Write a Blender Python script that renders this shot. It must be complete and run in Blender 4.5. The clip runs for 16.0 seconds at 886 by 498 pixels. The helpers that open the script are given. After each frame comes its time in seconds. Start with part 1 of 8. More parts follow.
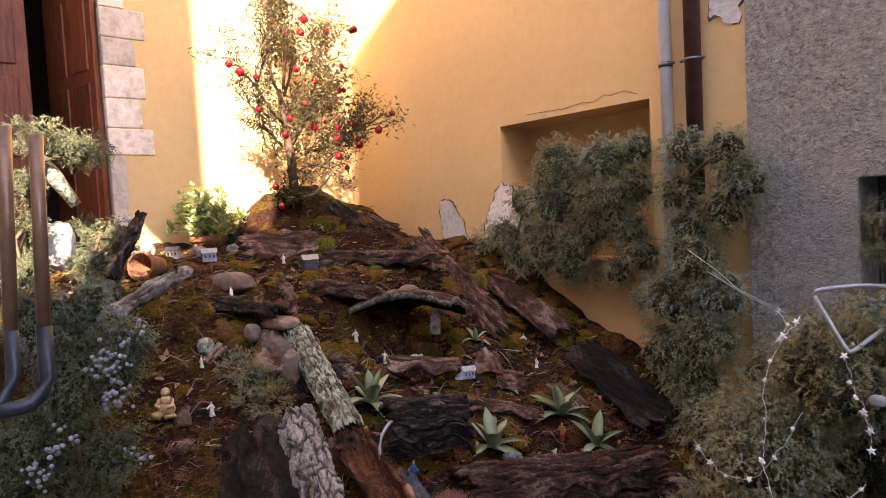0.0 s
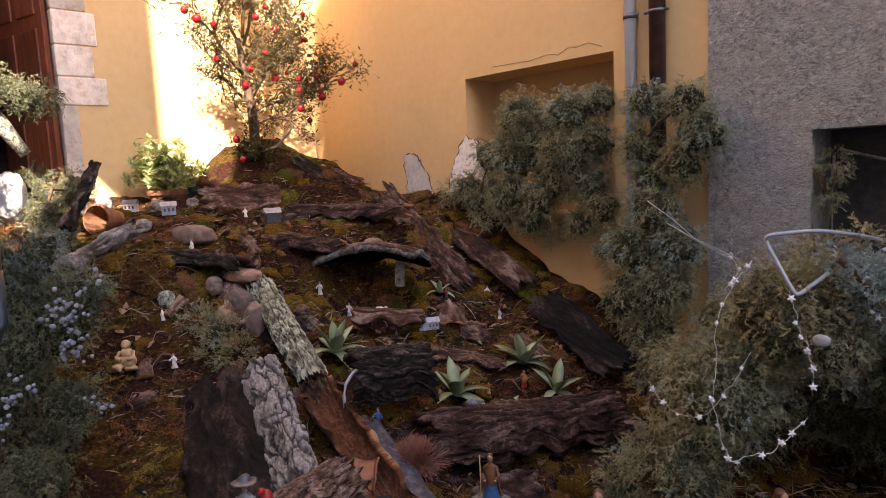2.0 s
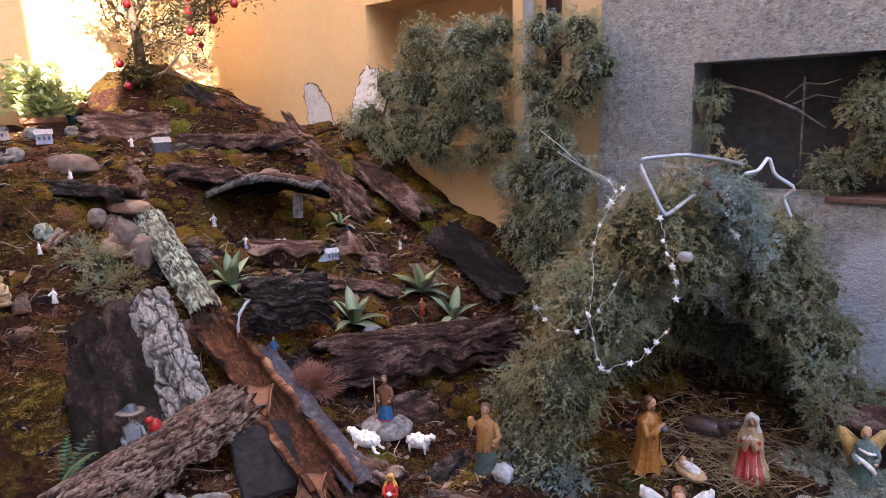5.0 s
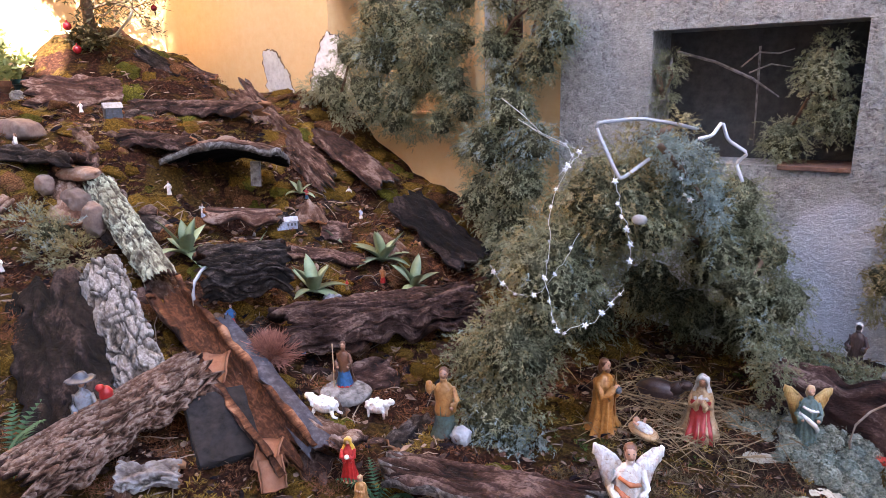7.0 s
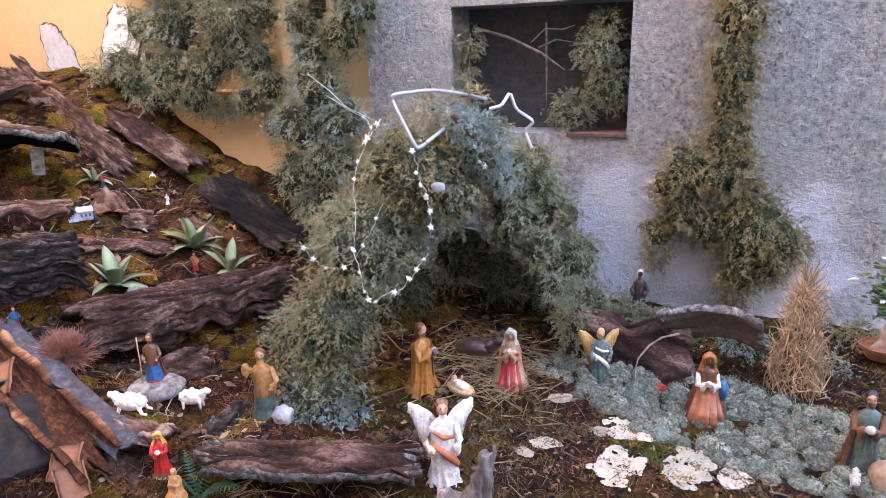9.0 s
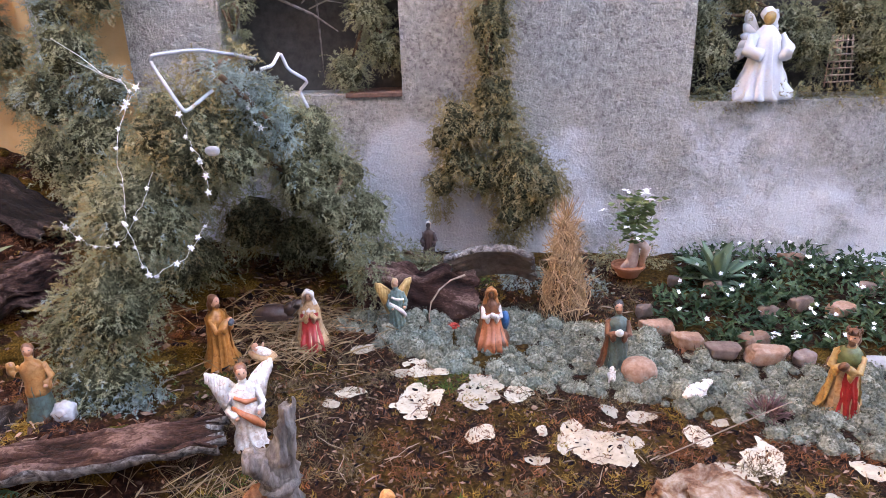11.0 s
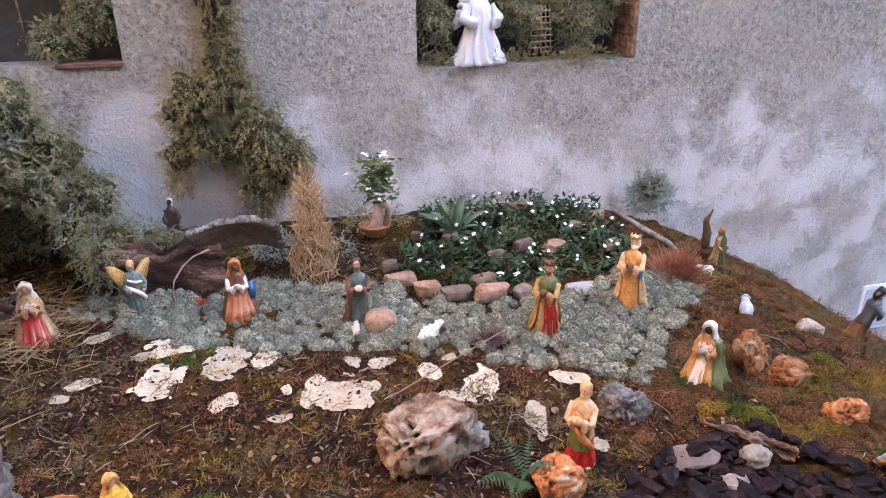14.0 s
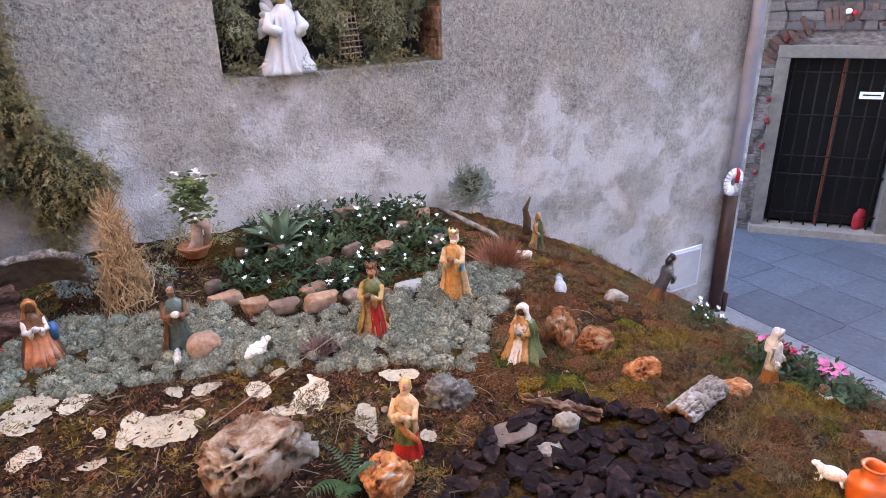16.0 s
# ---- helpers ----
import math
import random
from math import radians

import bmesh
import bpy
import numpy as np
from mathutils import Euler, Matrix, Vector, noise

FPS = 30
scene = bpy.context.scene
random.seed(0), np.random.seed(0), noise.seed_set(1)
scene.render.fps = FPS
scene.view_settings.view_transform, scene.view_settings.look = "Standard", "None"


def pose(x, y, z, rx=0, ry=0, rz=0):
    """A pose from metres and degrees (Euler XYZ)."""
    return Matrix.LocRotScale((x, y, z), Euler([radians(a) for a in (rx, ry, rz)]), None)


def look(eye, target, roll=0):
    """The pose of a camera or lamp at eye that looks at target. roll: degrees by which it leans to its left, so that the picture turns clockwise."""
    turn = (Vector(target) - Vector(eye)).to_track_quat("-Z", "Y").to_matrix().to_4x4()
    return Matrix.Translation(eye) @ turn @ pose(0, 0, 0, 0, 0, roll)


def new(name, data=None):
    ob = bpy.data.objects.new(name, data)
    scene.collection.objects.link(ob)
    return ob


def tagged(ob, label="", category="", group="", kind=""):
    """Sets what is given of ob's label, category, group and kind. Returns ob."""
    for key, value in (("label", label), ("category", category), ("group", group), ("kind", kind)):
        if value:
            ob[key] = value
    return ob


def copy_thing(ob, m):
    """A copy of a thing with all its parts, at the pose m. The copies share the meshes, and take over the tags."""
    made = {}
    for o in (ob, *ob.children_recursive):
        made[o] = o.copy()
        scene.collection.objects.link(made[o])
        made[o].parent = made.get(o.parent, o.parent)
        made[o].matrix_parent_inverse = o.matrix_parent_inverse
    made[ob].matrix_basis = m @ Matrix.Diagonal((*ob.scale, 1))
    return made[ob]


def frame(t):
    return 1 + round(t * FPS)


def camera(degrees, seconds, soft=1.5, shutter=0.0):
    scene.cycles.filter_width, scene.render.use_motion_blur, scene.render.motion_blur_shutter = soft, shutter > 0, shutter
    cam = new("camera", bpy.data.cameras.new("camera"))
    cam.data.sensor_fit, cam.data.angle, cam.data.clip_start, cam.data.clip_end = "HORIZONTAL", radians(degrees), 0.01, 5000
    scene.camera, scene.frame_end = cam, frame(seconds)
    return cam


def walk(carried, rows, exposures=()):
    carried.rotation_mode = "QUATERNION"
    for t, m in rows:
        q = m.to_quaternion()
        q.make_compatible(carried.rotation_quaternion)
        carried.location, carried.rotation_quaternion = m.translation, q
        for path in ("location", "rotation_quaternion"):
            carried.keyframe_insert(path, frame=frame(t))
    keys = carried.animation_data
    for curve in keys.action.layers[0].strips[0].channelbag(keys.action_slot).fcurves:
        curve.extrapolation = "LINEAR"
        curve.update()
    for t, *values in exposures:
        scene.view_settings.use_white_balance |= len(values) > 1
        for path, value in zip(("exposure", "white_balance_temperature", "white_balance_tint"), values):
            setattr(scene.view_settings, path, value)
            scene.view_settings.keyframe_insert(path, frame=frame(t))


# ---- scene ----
cam = camera(68.5, 16.0, soft=0.65)
PATH = [
    (0, (0.663, -0.227, 1.669), (-0.862, 1.063, 1.562), -3.0),
    (0.5, (0.655, -0.224, 1.662), (-0.852, 1.086, 1.536), -2.9),
    (1, (0.653, -0.217, 1.65), (-0.837, 1.108, 1.489), -2.8),
    (1.5, (0.661, -0.218, 1.637), (-0.81, 1.122, 1.439), -2.7),
    (2, (0.677, -0.223, 1.624), (-0.776, 1.132, 1.389), -2.8),
    (2.5, (0.699, -0.214, 1.614), (-0.732, 1.157, 1.345), -2.9),
    (3, (0.716, -0.21, 1.602), (-0.678, 1.193, 1.302), -2.8),
    (3.5, (0.73, -0.205, 1.592), (-0.624, 1.23, 1.263), -2.7),
    (4, (0.739, -0.199, 1.581), (-0.574, 1.266, 1.221), -2.5),
    (4.2, (0.747, -0.194, 1.576), (-0.551, 1.281, 1.205), -2.4),
    (6.3, (0.766, -0.167, 1.537), (-0.427, 1.36, 1.045), -1.7),
    (6.5, (0.774, -0.166, 1.527), (-0.415, 1.365, 1.035), -1.7),
    (7, (0.782, -0.158, 1.52), (-0.375, 1.395, 1.018), -1.4),
    (7.5, (0.802, -0.142, 1.513), (-0.297, 1.449, 1.002), -1.2),
    (8, (0.828, -0.141, 1.505), (-0.169, 1.513, 0.985), -1.1),
    (8.5, (0.86, -0.137, 1.499), (-0.002, 1.584, 0.956), -1.3),
    (9, (0.9, -0.133, 1.495), (0.177, 1.642, 0.924), -1.6),
    (9.5, (0.93, -0.137, 1.485), (0.356, 1.683, 0.889), -1.7),
    (10, (0.948, -0.149, 1.478), (0.532, 1.704, 0.851), -1.7),
    (10.2, (0.961, -0.154, 1.468), (0.601, 1.707, 0.831), -1.9),
    (12.3, (1.045, -0.248, 1.447), (1.188, 1.614, 0.732), -0.8),
    (12.5, (1.067, -0.247, 1.445), (1.247, 1.61, 0.723), -0.7),
    (13, (1.121, -0.263, 1.445), (1.39, 1.577, 0.709), -0.6),
    (13.5, (1.174, -0.288, 1.449), (1.536, 1.529, 0.695), -0.5),
    (14, (1.226, -0.315, 1.452), (1.685, 1.474, 0.685), -0.6),
    (14.5, (1.272, -0.336, 1.454), (1.831, 1.421, 0.678), -0.9),
    (15, (1.307, -0.354, 1.458), (1.969, 1.367, 0.682), -1.2),
    (15.5, (1.338, -0.372, 1.461), (2.102, 1.308, 0.691), -1.4),
    (16, (1.367, -0.396, 1.469), (2.23, 1.237, 0.702), -1.6),
]
walk(cam, [(t, look(eye, target, roll)) for t, eye, target, roll in PATH],
     exposures=[(0, 2.72, 7250, 23), (2, 2.58, 7250, 23), (3.5, 2.92, 6850, 22), (7, 3.83, 6330, 19), (9, 4.18, 6420, 19), (12.5, 4.1, 6850, 19), (15, 4.04, 7050, 19), (16, 3.95, 7150, 19)])

# ---- world and sun ----
SUN_TRAVEL = Vector((-0.62, 0.50, -0.60)).normalized()
world = bpy.data.worlds.new("world")
scene.world = world
world.use_nodes = True
wn = world.node_tree.nodes
wl = world.node_tree.links
wn.clear()
w_out = wn.new("ShaderNodeOutputWorld")
w_bg = wn.new("ShaderNodeBackground")
w_sky = wn.new("ShaderNodeTexSky")
w_sky.sky_type = "NISHITA"
w_sky.sun_disc = False
w_sky.sun_elevation = math.asin(-SUN_TRAVEL.z)
w_sky.sun_rotation = math.atan2(-SUN_TRAVEL.x, -SUN_TRAVEL.y)
w_bg.inputs["Strength"].default_value = 0.15
wl.new(w_sky.outputs[0], w_bg.inputs[0])
wl.new(w_bg.outputs[0], w_out.inputs[0])
sun_data = bpy.data.lights.new("sun", "SUN")
sun_data.energy = 5.0
sun_data.angle = radians(0.5)
sun_data.color = (1.0, 0.93, 0.82)
sun = new("sun", sun_data)
sun.matrix_world = Matrix.Translation((0, 0, 12)) @ SUN_TRAVEL.to_track_quat("-Z", "Y").to_matrix().to_4x4()


# ---- materials ----
def nodes_of(name):
    m = bpy.data.materials.new(name)
    m.use_nodes = True
    return m, m.node_tree.nodes, m.node_tree.links, m.node_tree.nodes["Principled BSDF"]


def ramp_of(nt, stops):
    r = nt.new("ShaderNodeValToRGB")
    while len(r.color_ramp.elements) < len(stops):
        r.color_ramp.elements.new(0.5)
    for e, (p, c) in zip(r.color_ramp.elements, stops):
        e.position, e.color = p, (*c, 1)
    return r


def noise_of(nt, lk, co, scale, detail=5.0, rough=0.6, dist=0.0):
    n = nt.new("ShaderNodeTexNoise")
    n.inputs["Scale"].default_value = scale
    n.inputs["Detail"].default_value = detail
    n.inputs["Roughness"].default_value = rough
    n.inputs["Distortion"].default_value = dist
    lk.new(co, n.inputs["Vector"])
    return n.outputs["Fac"]


def mixed(nt, lk, fac, a, b, mode="MIX"):
    """Mix of two colours; each may be a socket or a tuple."""
    m = nt.new("ShaderNodeMix")
    m.data_type, m.blend_type = "RGBA", mode
    for sock, v in ((m.inputs[0], fac), (m.inputs[6], a), (m.inputs[7], b)):
        if isinstance(v, (int, float)):
            sock.default_value = v
        elif isinstance(v, tuple):
            sock.default_value = (*v, 1)
        else:
            lk.new(v, sock)
    return m.outputs[2]


def ranged(nt, lk, val, a, b, c=0.0, d=1.0):
    r = nt.new("ShaderNodeMapRange")
    r.interpolation_type = "SMOOTHSTEP"
    lk.new(val, r.inputs[0])
    for k, v in zip((1, 2, 3, 4), (a, b, c, d)):
        r.inputs[k].default_value = v
    return r.outputs[0]


def bumped(nt, lk, bsdf, height, strength, dist):
    b = nt.new("ShaderNodeBump")
    b.inputs["Strength"].default_value = strength
    b.inputs["Distance"].default_value = dist
    lk.new(height, b.inputs["Height"])
    lk.new(b.outputs[0], bsdf.inputs["Normal"])


def simple(name, stops, scale=30, rough=0.8, bump=0.4, bdist=0.004, metal=0.0, coarse=3.0, vary=0.35, spec=0.3, island=False, stretch=(1, 1, 1), dist=0.0, spread=0.25):
    """A surface with fine grain, coarse staining and a slight change from piece to piece."""
    m, nt, lk, b = nodes_of(name)
    co = nt.new("ShaderNodeTexCoord").outputs["Object"]
    mp = nt.new("ShaderNodeMapping")
    mp.inputs["Scale"].default_value = stretch
    lk.new(co, mp.inputs[0])
    co = mp.outputs[0]
    f = noise_of(nt, lk, co, scale, 8, 0.65, dist)
    g = noise_of(nt, lk, co, coarse, 3)
    rp = ramp_of(nt, stops)
    lk.new(f, rp.inputs[0])
    col = mixed(nt, lk, ranged(nt, lk, g, 0.35, 0.7, 0.0, vary), rp.outputs[0], tuple(0.45 * c for c in stops[len(stops) // 2][1]))
    if island:
        geo = nt.new("ShaderNodeNewGeometry").outputs["Random Per Island"]
    else:
        geo = nt.new("ShaderNodeObjectInfo").outputs["Random"]
    hsv = nt.new("ShaderNodeHueSaturation")
    lk.new(ranged(nt, lk, geo, 0, 1, 1 - spread, 1 + spread), hsv.inputs["Value"])
    lk.new(col, hsv.inputs["Color"])
    lk.new(hsv.outputs[0], b.inputs["Base Color"])
    b.inputs["Roughness"].default_value = rough
    b.inputs["Metallic"].default_value = metal
    b.inputs["Specular IOR Level"].default_value = spec
    if bump:
        bumped(nt, lk, b, f, bump, bdist)
    return m


def foliage(name, dark, mid, tip, rough=0.65):
    """Leaves: colour drifts from spray to spray and over the mass; a little light comes through."""
    m, nt, lk, b = nodes_of(name)
    co = nt.new("ShaderNodeTexCoord").outputs["Object"]
    isl = nt.new("ShaderNodeNewGeometry").outputs["Random Per Island"]
    g = noise_of(nt, lk, co, 4.5, 3)
    add = nt.new("ShaderNodeMath")
    add.operation = "MULTIPLY_ADD"
    lk.new(isl, add.inputs[0])
    add.inputs[1].default_value = 0.45
    lk.new(ranged(nt, lk, g, 0.3, 0.7, 0.0, 0.55), add.inputs[2])
    rp = ramp_of(nt, [(0.0, dark), (0.5, mid), (1.0, tip)])
    lk.new(add.outputs[0], rp.inputs[0])
    lk.new(rp.outputs[0], b.inputs["Base Color"])
    b.inputs["Roughness"].default_value = rough
    b.inputs["Specular IOR Level"].default_value = 0.25
    tr = nt.new("ShaderNodeBsdfTranslucent")
    lk.new(rp.outputs[0], tr.inputs[0])
    ms = nt.new("ShaderNodeMixShader")
    ms.inputs[0].default_value = 0.3
    lk.new(b.outputs[0], ms.inputs[1])
    lk.new(tr.outputs[0], ms.inputs[2])
    lk.new(ms.outputs[0], nt["Material Output"].inputs[0])
    return m


def grey_stucco():
    m, nt, lk, b = nodes_of("grey_roughcast")
    co = nt.new("ShaderNodeTexCoord").outputs["Object"]
    sep = nt.new("ShaderNodeSeparateXYZ")
    lk.new(co, sep.inputs[0])
    fine = noise_of(nt, lk, co, 36, 4, 0.62)
    grit = noise_of(nt, lk, co, 110, 4, 0.7)
    coarse = noise_of(nt, lk, co, 1.7, 6, 0.6)
    blot = noise_of(nt, lk, co, 2.6, 7, 0.62, 0.2)
    col = ramp_of(nt, [(0.34, (0.22, 0.21, 0.195)), (0.43, (0.32, 0.307, 0.284)), (0.55, (0.375, 0.361, 0.334)), (0.66, (0.47, 0.453, 0.42))])
    lk.new(fine, col.inputs[0])
    base = mixed(nt, lk, ranged(nt, lk, grit, 0.32, 0.45, 0.55, 0.0), col.outputs[0], (0.20, 0.19, 0.175))
    pit = ranged(nt, lk, noise_of(nt, lk, co, 64, 2, 0.45), 0.43, 0.35, 0.0, 1.0)
    base = mixed(nt, lk, ranged(nt, lk, pit, 0.0, 1.0, 0.0, 0.55), base, (0.15, 0.142, 0.13))
    base = mixed(nt, lk, ranged(nt, lk, coarse, 0.4, 0.65, 0.0, 0.4), base, (0.47, 0.44, 0.38))
    # damp, whitened plaster low on the wall, with a ragged upper limit
    hgt = nt.new("ShaderNodeMath")
    hgt.operation = "MULTIPLY_ADD"
    lk.new(blot, hgt.inputs[0])
    hgt.inputs[1].default_value = 1.9
    lk.new(sep.outputs[2], hgt.inputs[2])
    low = ranged(nt, lk, hgt.outputs[0], 1.84, 1.40)
    patch = ranged(nt, lk, noise_of(nt, lk, co, 3.2, 8, 0.66, 0.1), 0.38, 0.60, 0.22, 0.92)
    white = mixed(nt, lk, ranged(nt, lk, grit, 0.35, 0.65), (0.55, 0.55, 0.575), (0.66, 0.66, 0.68))
    pm = nt.new("ShaderNodeMath")
    pm.operation = "MULTIPLY"
    lk.new(low, pm.inputs[0])
    lk.new(patch, pm.inputs[1])
    base = mixed(nt, lk, pm.outputs[0], base, white)
    # smooth whitewashed patch beside the hut
    off = nt.new("ShaderNodeMapping")
    off.inputs["Location"].default_value = (-0.62, 0, -0.50)
    off.inputs["Scale"].default_value = (1, 0, 1.05)
    lk.new(co, off.inputs[0])
    far = nt.new("ShaderNodeVectorMath")
    far.operation = "LENGTH"
    lk.new(off.outputs[0], far.inputs[0])
    rag = nt.new("ShaderNodeMath")
    rag.operation = "MULTIPLY_ADD"
    lk.new(blot, rag.inputs[0])
    rag.inputs[1].default_value = 0.35
    lk.new(far.outputs["Value"], rag.inputs[2])
    base = mixed(nt, lk, ranged(nt, lk, rag.outputs[0], 0.72, 0.60, 0.0, 0.85), base, white)
    lk.new(base, b.inputs["Base Color"])
    b.inputs["Roughness"].default_value = 0.95
    b.inputs["Specular IOR Level"].default_value = 0.15
    ht = nt.new("ShaderNodeMath")
    ht.operation = "MULTIPLY_ADD"
    lk.new(fine, ht.inputs[0])
    ht.inputs[1].default_value = 0.9
    deep = nt.new("ShaderNodeMath")
    deep.operation = "MULTIPLY_ADD"
    lk.new(pit, deep.inputs[0])
    deep.inputs[1].default_value = -0.4
    lk.new(noise_of(nt, lk, co, 70, 5, 0.65), deep.inputs[2])
    lk.new(deep.outputs[0], ht.inputs[2])
    flat = nt.new("ShaderNodeMath")
    flat.operation = "MULTIPLY"
    lk.new(ht.outputs[0], flat.inputs[0])
    lk.new(ranged(nt, lk, pm.outputs[0], 0.0, 1.0, 1.0, 0.25), flat.inputs[1])
    bumped(nt, lk, b, flat.outputs[0], 1.0, 0.021)
    return m


def ground_cover():
    """Soil and moss: dark cloth and earth with ochre and green moss on the mound, leaf litter on the bed."""
    m, nt, lk, b = nodes_of("soil_and_moss")
    co = nt.new("ShaderNodeTexCoord").outputs["Object"]
    sep = nt.new("ShaderNodeSeparateXYZ")
    lk.new(co, sep.inputs[0])
    fine = noise_of(nt, lk, co, 60, 8, 0.7)
    mid = noise_of(nt, lk, co, 9, 5, 0.6)
    big = noise_of(nt, lk, co, 3.2, 4, 0.6, 0.6)
    soil = ramp_of(nt, [(0.3, (0.007, 0.0026, 0.0016)), (0.5, (0.027, 0.0095, 0.0055)), (0.72, (0.088, 0.034, 0.018))])
    lk.new(fine, soil.inputs[0])
    litter = ramp_of(nt, [(0.32, (0.008, 0.0045, 0.003)), (0.5, (0.026, 0.012, 0.007)), (0.68, (0.075, 0.036, 0.019))])
    lk.new(fine, litter.inputs[0])
    moss = ramp_of(nt, [(0.3, (0.014, 0.007, 0.002)), (0.5, (0.056, 0.031, 0.006)), (0.72, (0.15, 0.086, 0.017))])
    lk.new(fine, moss.inputs[0])
    on_bed = ranged(nt, lk, sep.outputs[0], -0.6, 0.5)
    base = mixed(nt, lk, on_bed, soil.outputs[0], litter.outputs[0])
    base = mixed(nt, lk, ranged(nt, lk, big, 0.48, 0.57, 0, 0.9), base, moss.outputs[0])
    base = mixed(nt, lk, ranged(nt, lk, mid, 0.56, 0.68, 0, 0.7), base, soil.outputs[0])
    lk.new(base, b.inputs["Base Color"])
    b.inputs["Roughness"].default_value = 0.95
    b.inputs["Specular IOR Level"].default_value = 0.1
    bumped(nt, lk, b, fine, 1.0, 0.02)
    return m


M_GREY = grey_stucco()
M_GROUND = ground_cover()
M_ORANGE = simple("orange_plaster", [(0.3, (0.86, 0.55, 0.255)), (0.5, (0.89, 0.595, 0.285)), (0.7, (0.91, 0.635, 0.325))], 14, 0.9, 0.15, 0.003, coarse=0.9, vary=0.12)
M_CREAM = simple("bare_plaster", [(0.3, (0.34, 0.30, 0.27)), (0.5, (0.50, 0.455, 0.42)), (0.7, (0.60, 0.56, 0.525))], 22, 0.9, 0.8, 0.01, coarse=6, vary=0.45)
M_STONEDR = simple("dressed_stone", [(0.3, (0.56, 0.42, 0.32)), (0.5, (0.78, 0.66, 0.55)), (0.7, (0.86, 0.78, 0.69))], 16, 0.9, 0.8, 0.012, coarse=5, vary=0.3)
# wall colour darkened for the shade inside recesses and rooms
M_DARK = simple("shaded_recess_and_room", [(0.3, (0.05, 0.046, 0.042)), (0.7, (0.125, 0.115, 0.105))], 20, 0.9, 0.2)
M_BRICK = simple("red_brick", [(0.3, (0.13, 0.065, 0.045)), (0.6, (0.27, 0.15, 0.105))], 30, 0.95, 0.8, 0.008, coarse=7, vary=0.5)
M_DOOR = simple("varnished_wood", [(0.35, (0.10, 0.024, 0.012)), (0.65, (0.25, 0.072, 0.030))], 8, 0.45, 0.15, stretch=(6, 6, 0.6))
M_PIPE = simple("grey_plastic", [(0.3, (0.55, 0.58, 0.65)), (0.7, (0.70, 0.73, 0.79))], 12, 0.45, 0.05, vary=0.15)
M_BROWN = simple("brown_metal", [(0.3, (0.045, 0.021, 0.018)), (0.7, (0.085, 0.043, 0.037))], 12, 0.35, 0.05, vary=0.2)
M_STREET = simple("slate_paving", [(0.3, (0.085, 0.097, 0.125)), (0.5, (0.115, 0.13, 0.162)), (0.7, (0.155, 0.17, 0.20))], 14, 0.55, 0.3, coarse=1.2, vary=0.4, spread=0.10)
M_JOINT = simple("pale_paving_joint", [(0.3, (0.16, 0.17, 0.19)), (0.7, (0.26, 0.27, 0.29))], 20, 0.85, 0.3)
M_BARK = simple("dark_bark", [(0.3, (0.012, 0.008, 0.007)), (0.5, (0.045, 0.03, 0.025)), (0.7, (0.13, 0.095, 0.08))], 16, 0.9, 1.0, 0.02, coarse=4, stretch=(1, 1, 2), dist=1.5)
M_TRUNK = simple("brown_bark", [(0.3, (0.05, 0.03, 0.018)), (0.6, (0.16, 0.10, 0.06))], 25, 0.9, 0.8, 0.008)
M_CYP = foliage("cypress_green", (0.135, 0.142, 0.080), (0.265, 0.27, 0.16), (0.42, 0.415, 0.265))
M_BLUE = foliage("bluish_cypress", (0.125, 0.165, 0.148), (0.255, 0.315, 0.285), (0.40, 0.47, 0.43))
# darker copy of the cypress green, for the shaded depth of the piles
M_INNERCYP = simple("shaded_cypress_core", [(0.36, (0.028, 0.028, 0.015)), (0.5, (0.105, 0.105, 0.060)), (0.64, (0.22, 0.215, 0.13))], 85, 0.95, 1.0, 0.03, coarse=9, vary=0.5, spec=0.05)
M_DRY = foliage("dry_cypress", (0.135, 0.108, 0.048), (0.28, 0.235, 0.115), (0.42, 0.36, 0.20))


# ---- building helpers ----
def mesh_of(name, verts, faces, mats, smooth=False, mat_index=None):
    me = bpy.data.meshes.new(name)
    me.from_pydata([tuple(v) for v in verts], [], [tuple(int(i) for i in f) for f in faces])
    for m in mats if isinstance(mats, (list, tuple)) else [mats]:
        me.materials.append(m)
    if smooth:
        me.polygons.foreach_set("use_smooth", [True] * len(me.polygons))
    if mat_index is not None:
        me.polygons.foreach_set("material_index", [int(i) for i in mat_index])
    me.update()
    return me


def part(name, bm, material, parent=None, label="", smooth=False):
    """One bmesh as one mesh object, under a thing or a part."""
    me = bpy.data.meshes.new(name)
    bm.normal_update()
    bm.to_mesh(me)
    bm.free()
    for m in material if isinstance(material, (list, tuple)) else [material]:
        me.materials.append(m)
    if smooth:
        me.polygons.foreach_set("use_smooth", [True] * len(me.polygons))
    ob = new(name, me)
    if parent is not None:
        ob.parent = parent
    if label:
        ob["label"] = label
    return ob


def put(name, me, parent=None, label=""):
    ob = new(name, me)
    if parent is not None:
        ob.parent = parent
    if label:
        ob["label"] = label
    return ob


def box(bm, lo, hi, m=None, bevel=0.0):
    lo, hi = Vector(lo), Vector(hi)
    r = bmesh.ops.create_cube(bm, size=1.0, matrix=Matrix.Translation((lo + hi) / 2) @ Matrix.Diagonal((*(hi - lo), 1)))
    vs = r["verts"]
    if bevel:
        es = list({e for v in vs for e in v.link_edges})
        r = bmesh.ops.bevel(bm, geom=es, offset=bevel, segments=2, profile=0.6, affect="EDGES")
        vs = list({v for f in r["faces"] for v in f.verts} | {v for v in vs if v.is_valid})
    if m is not None:
        bmesh.ops.transform(bm, matrix=m, verts=vs)
    return vs


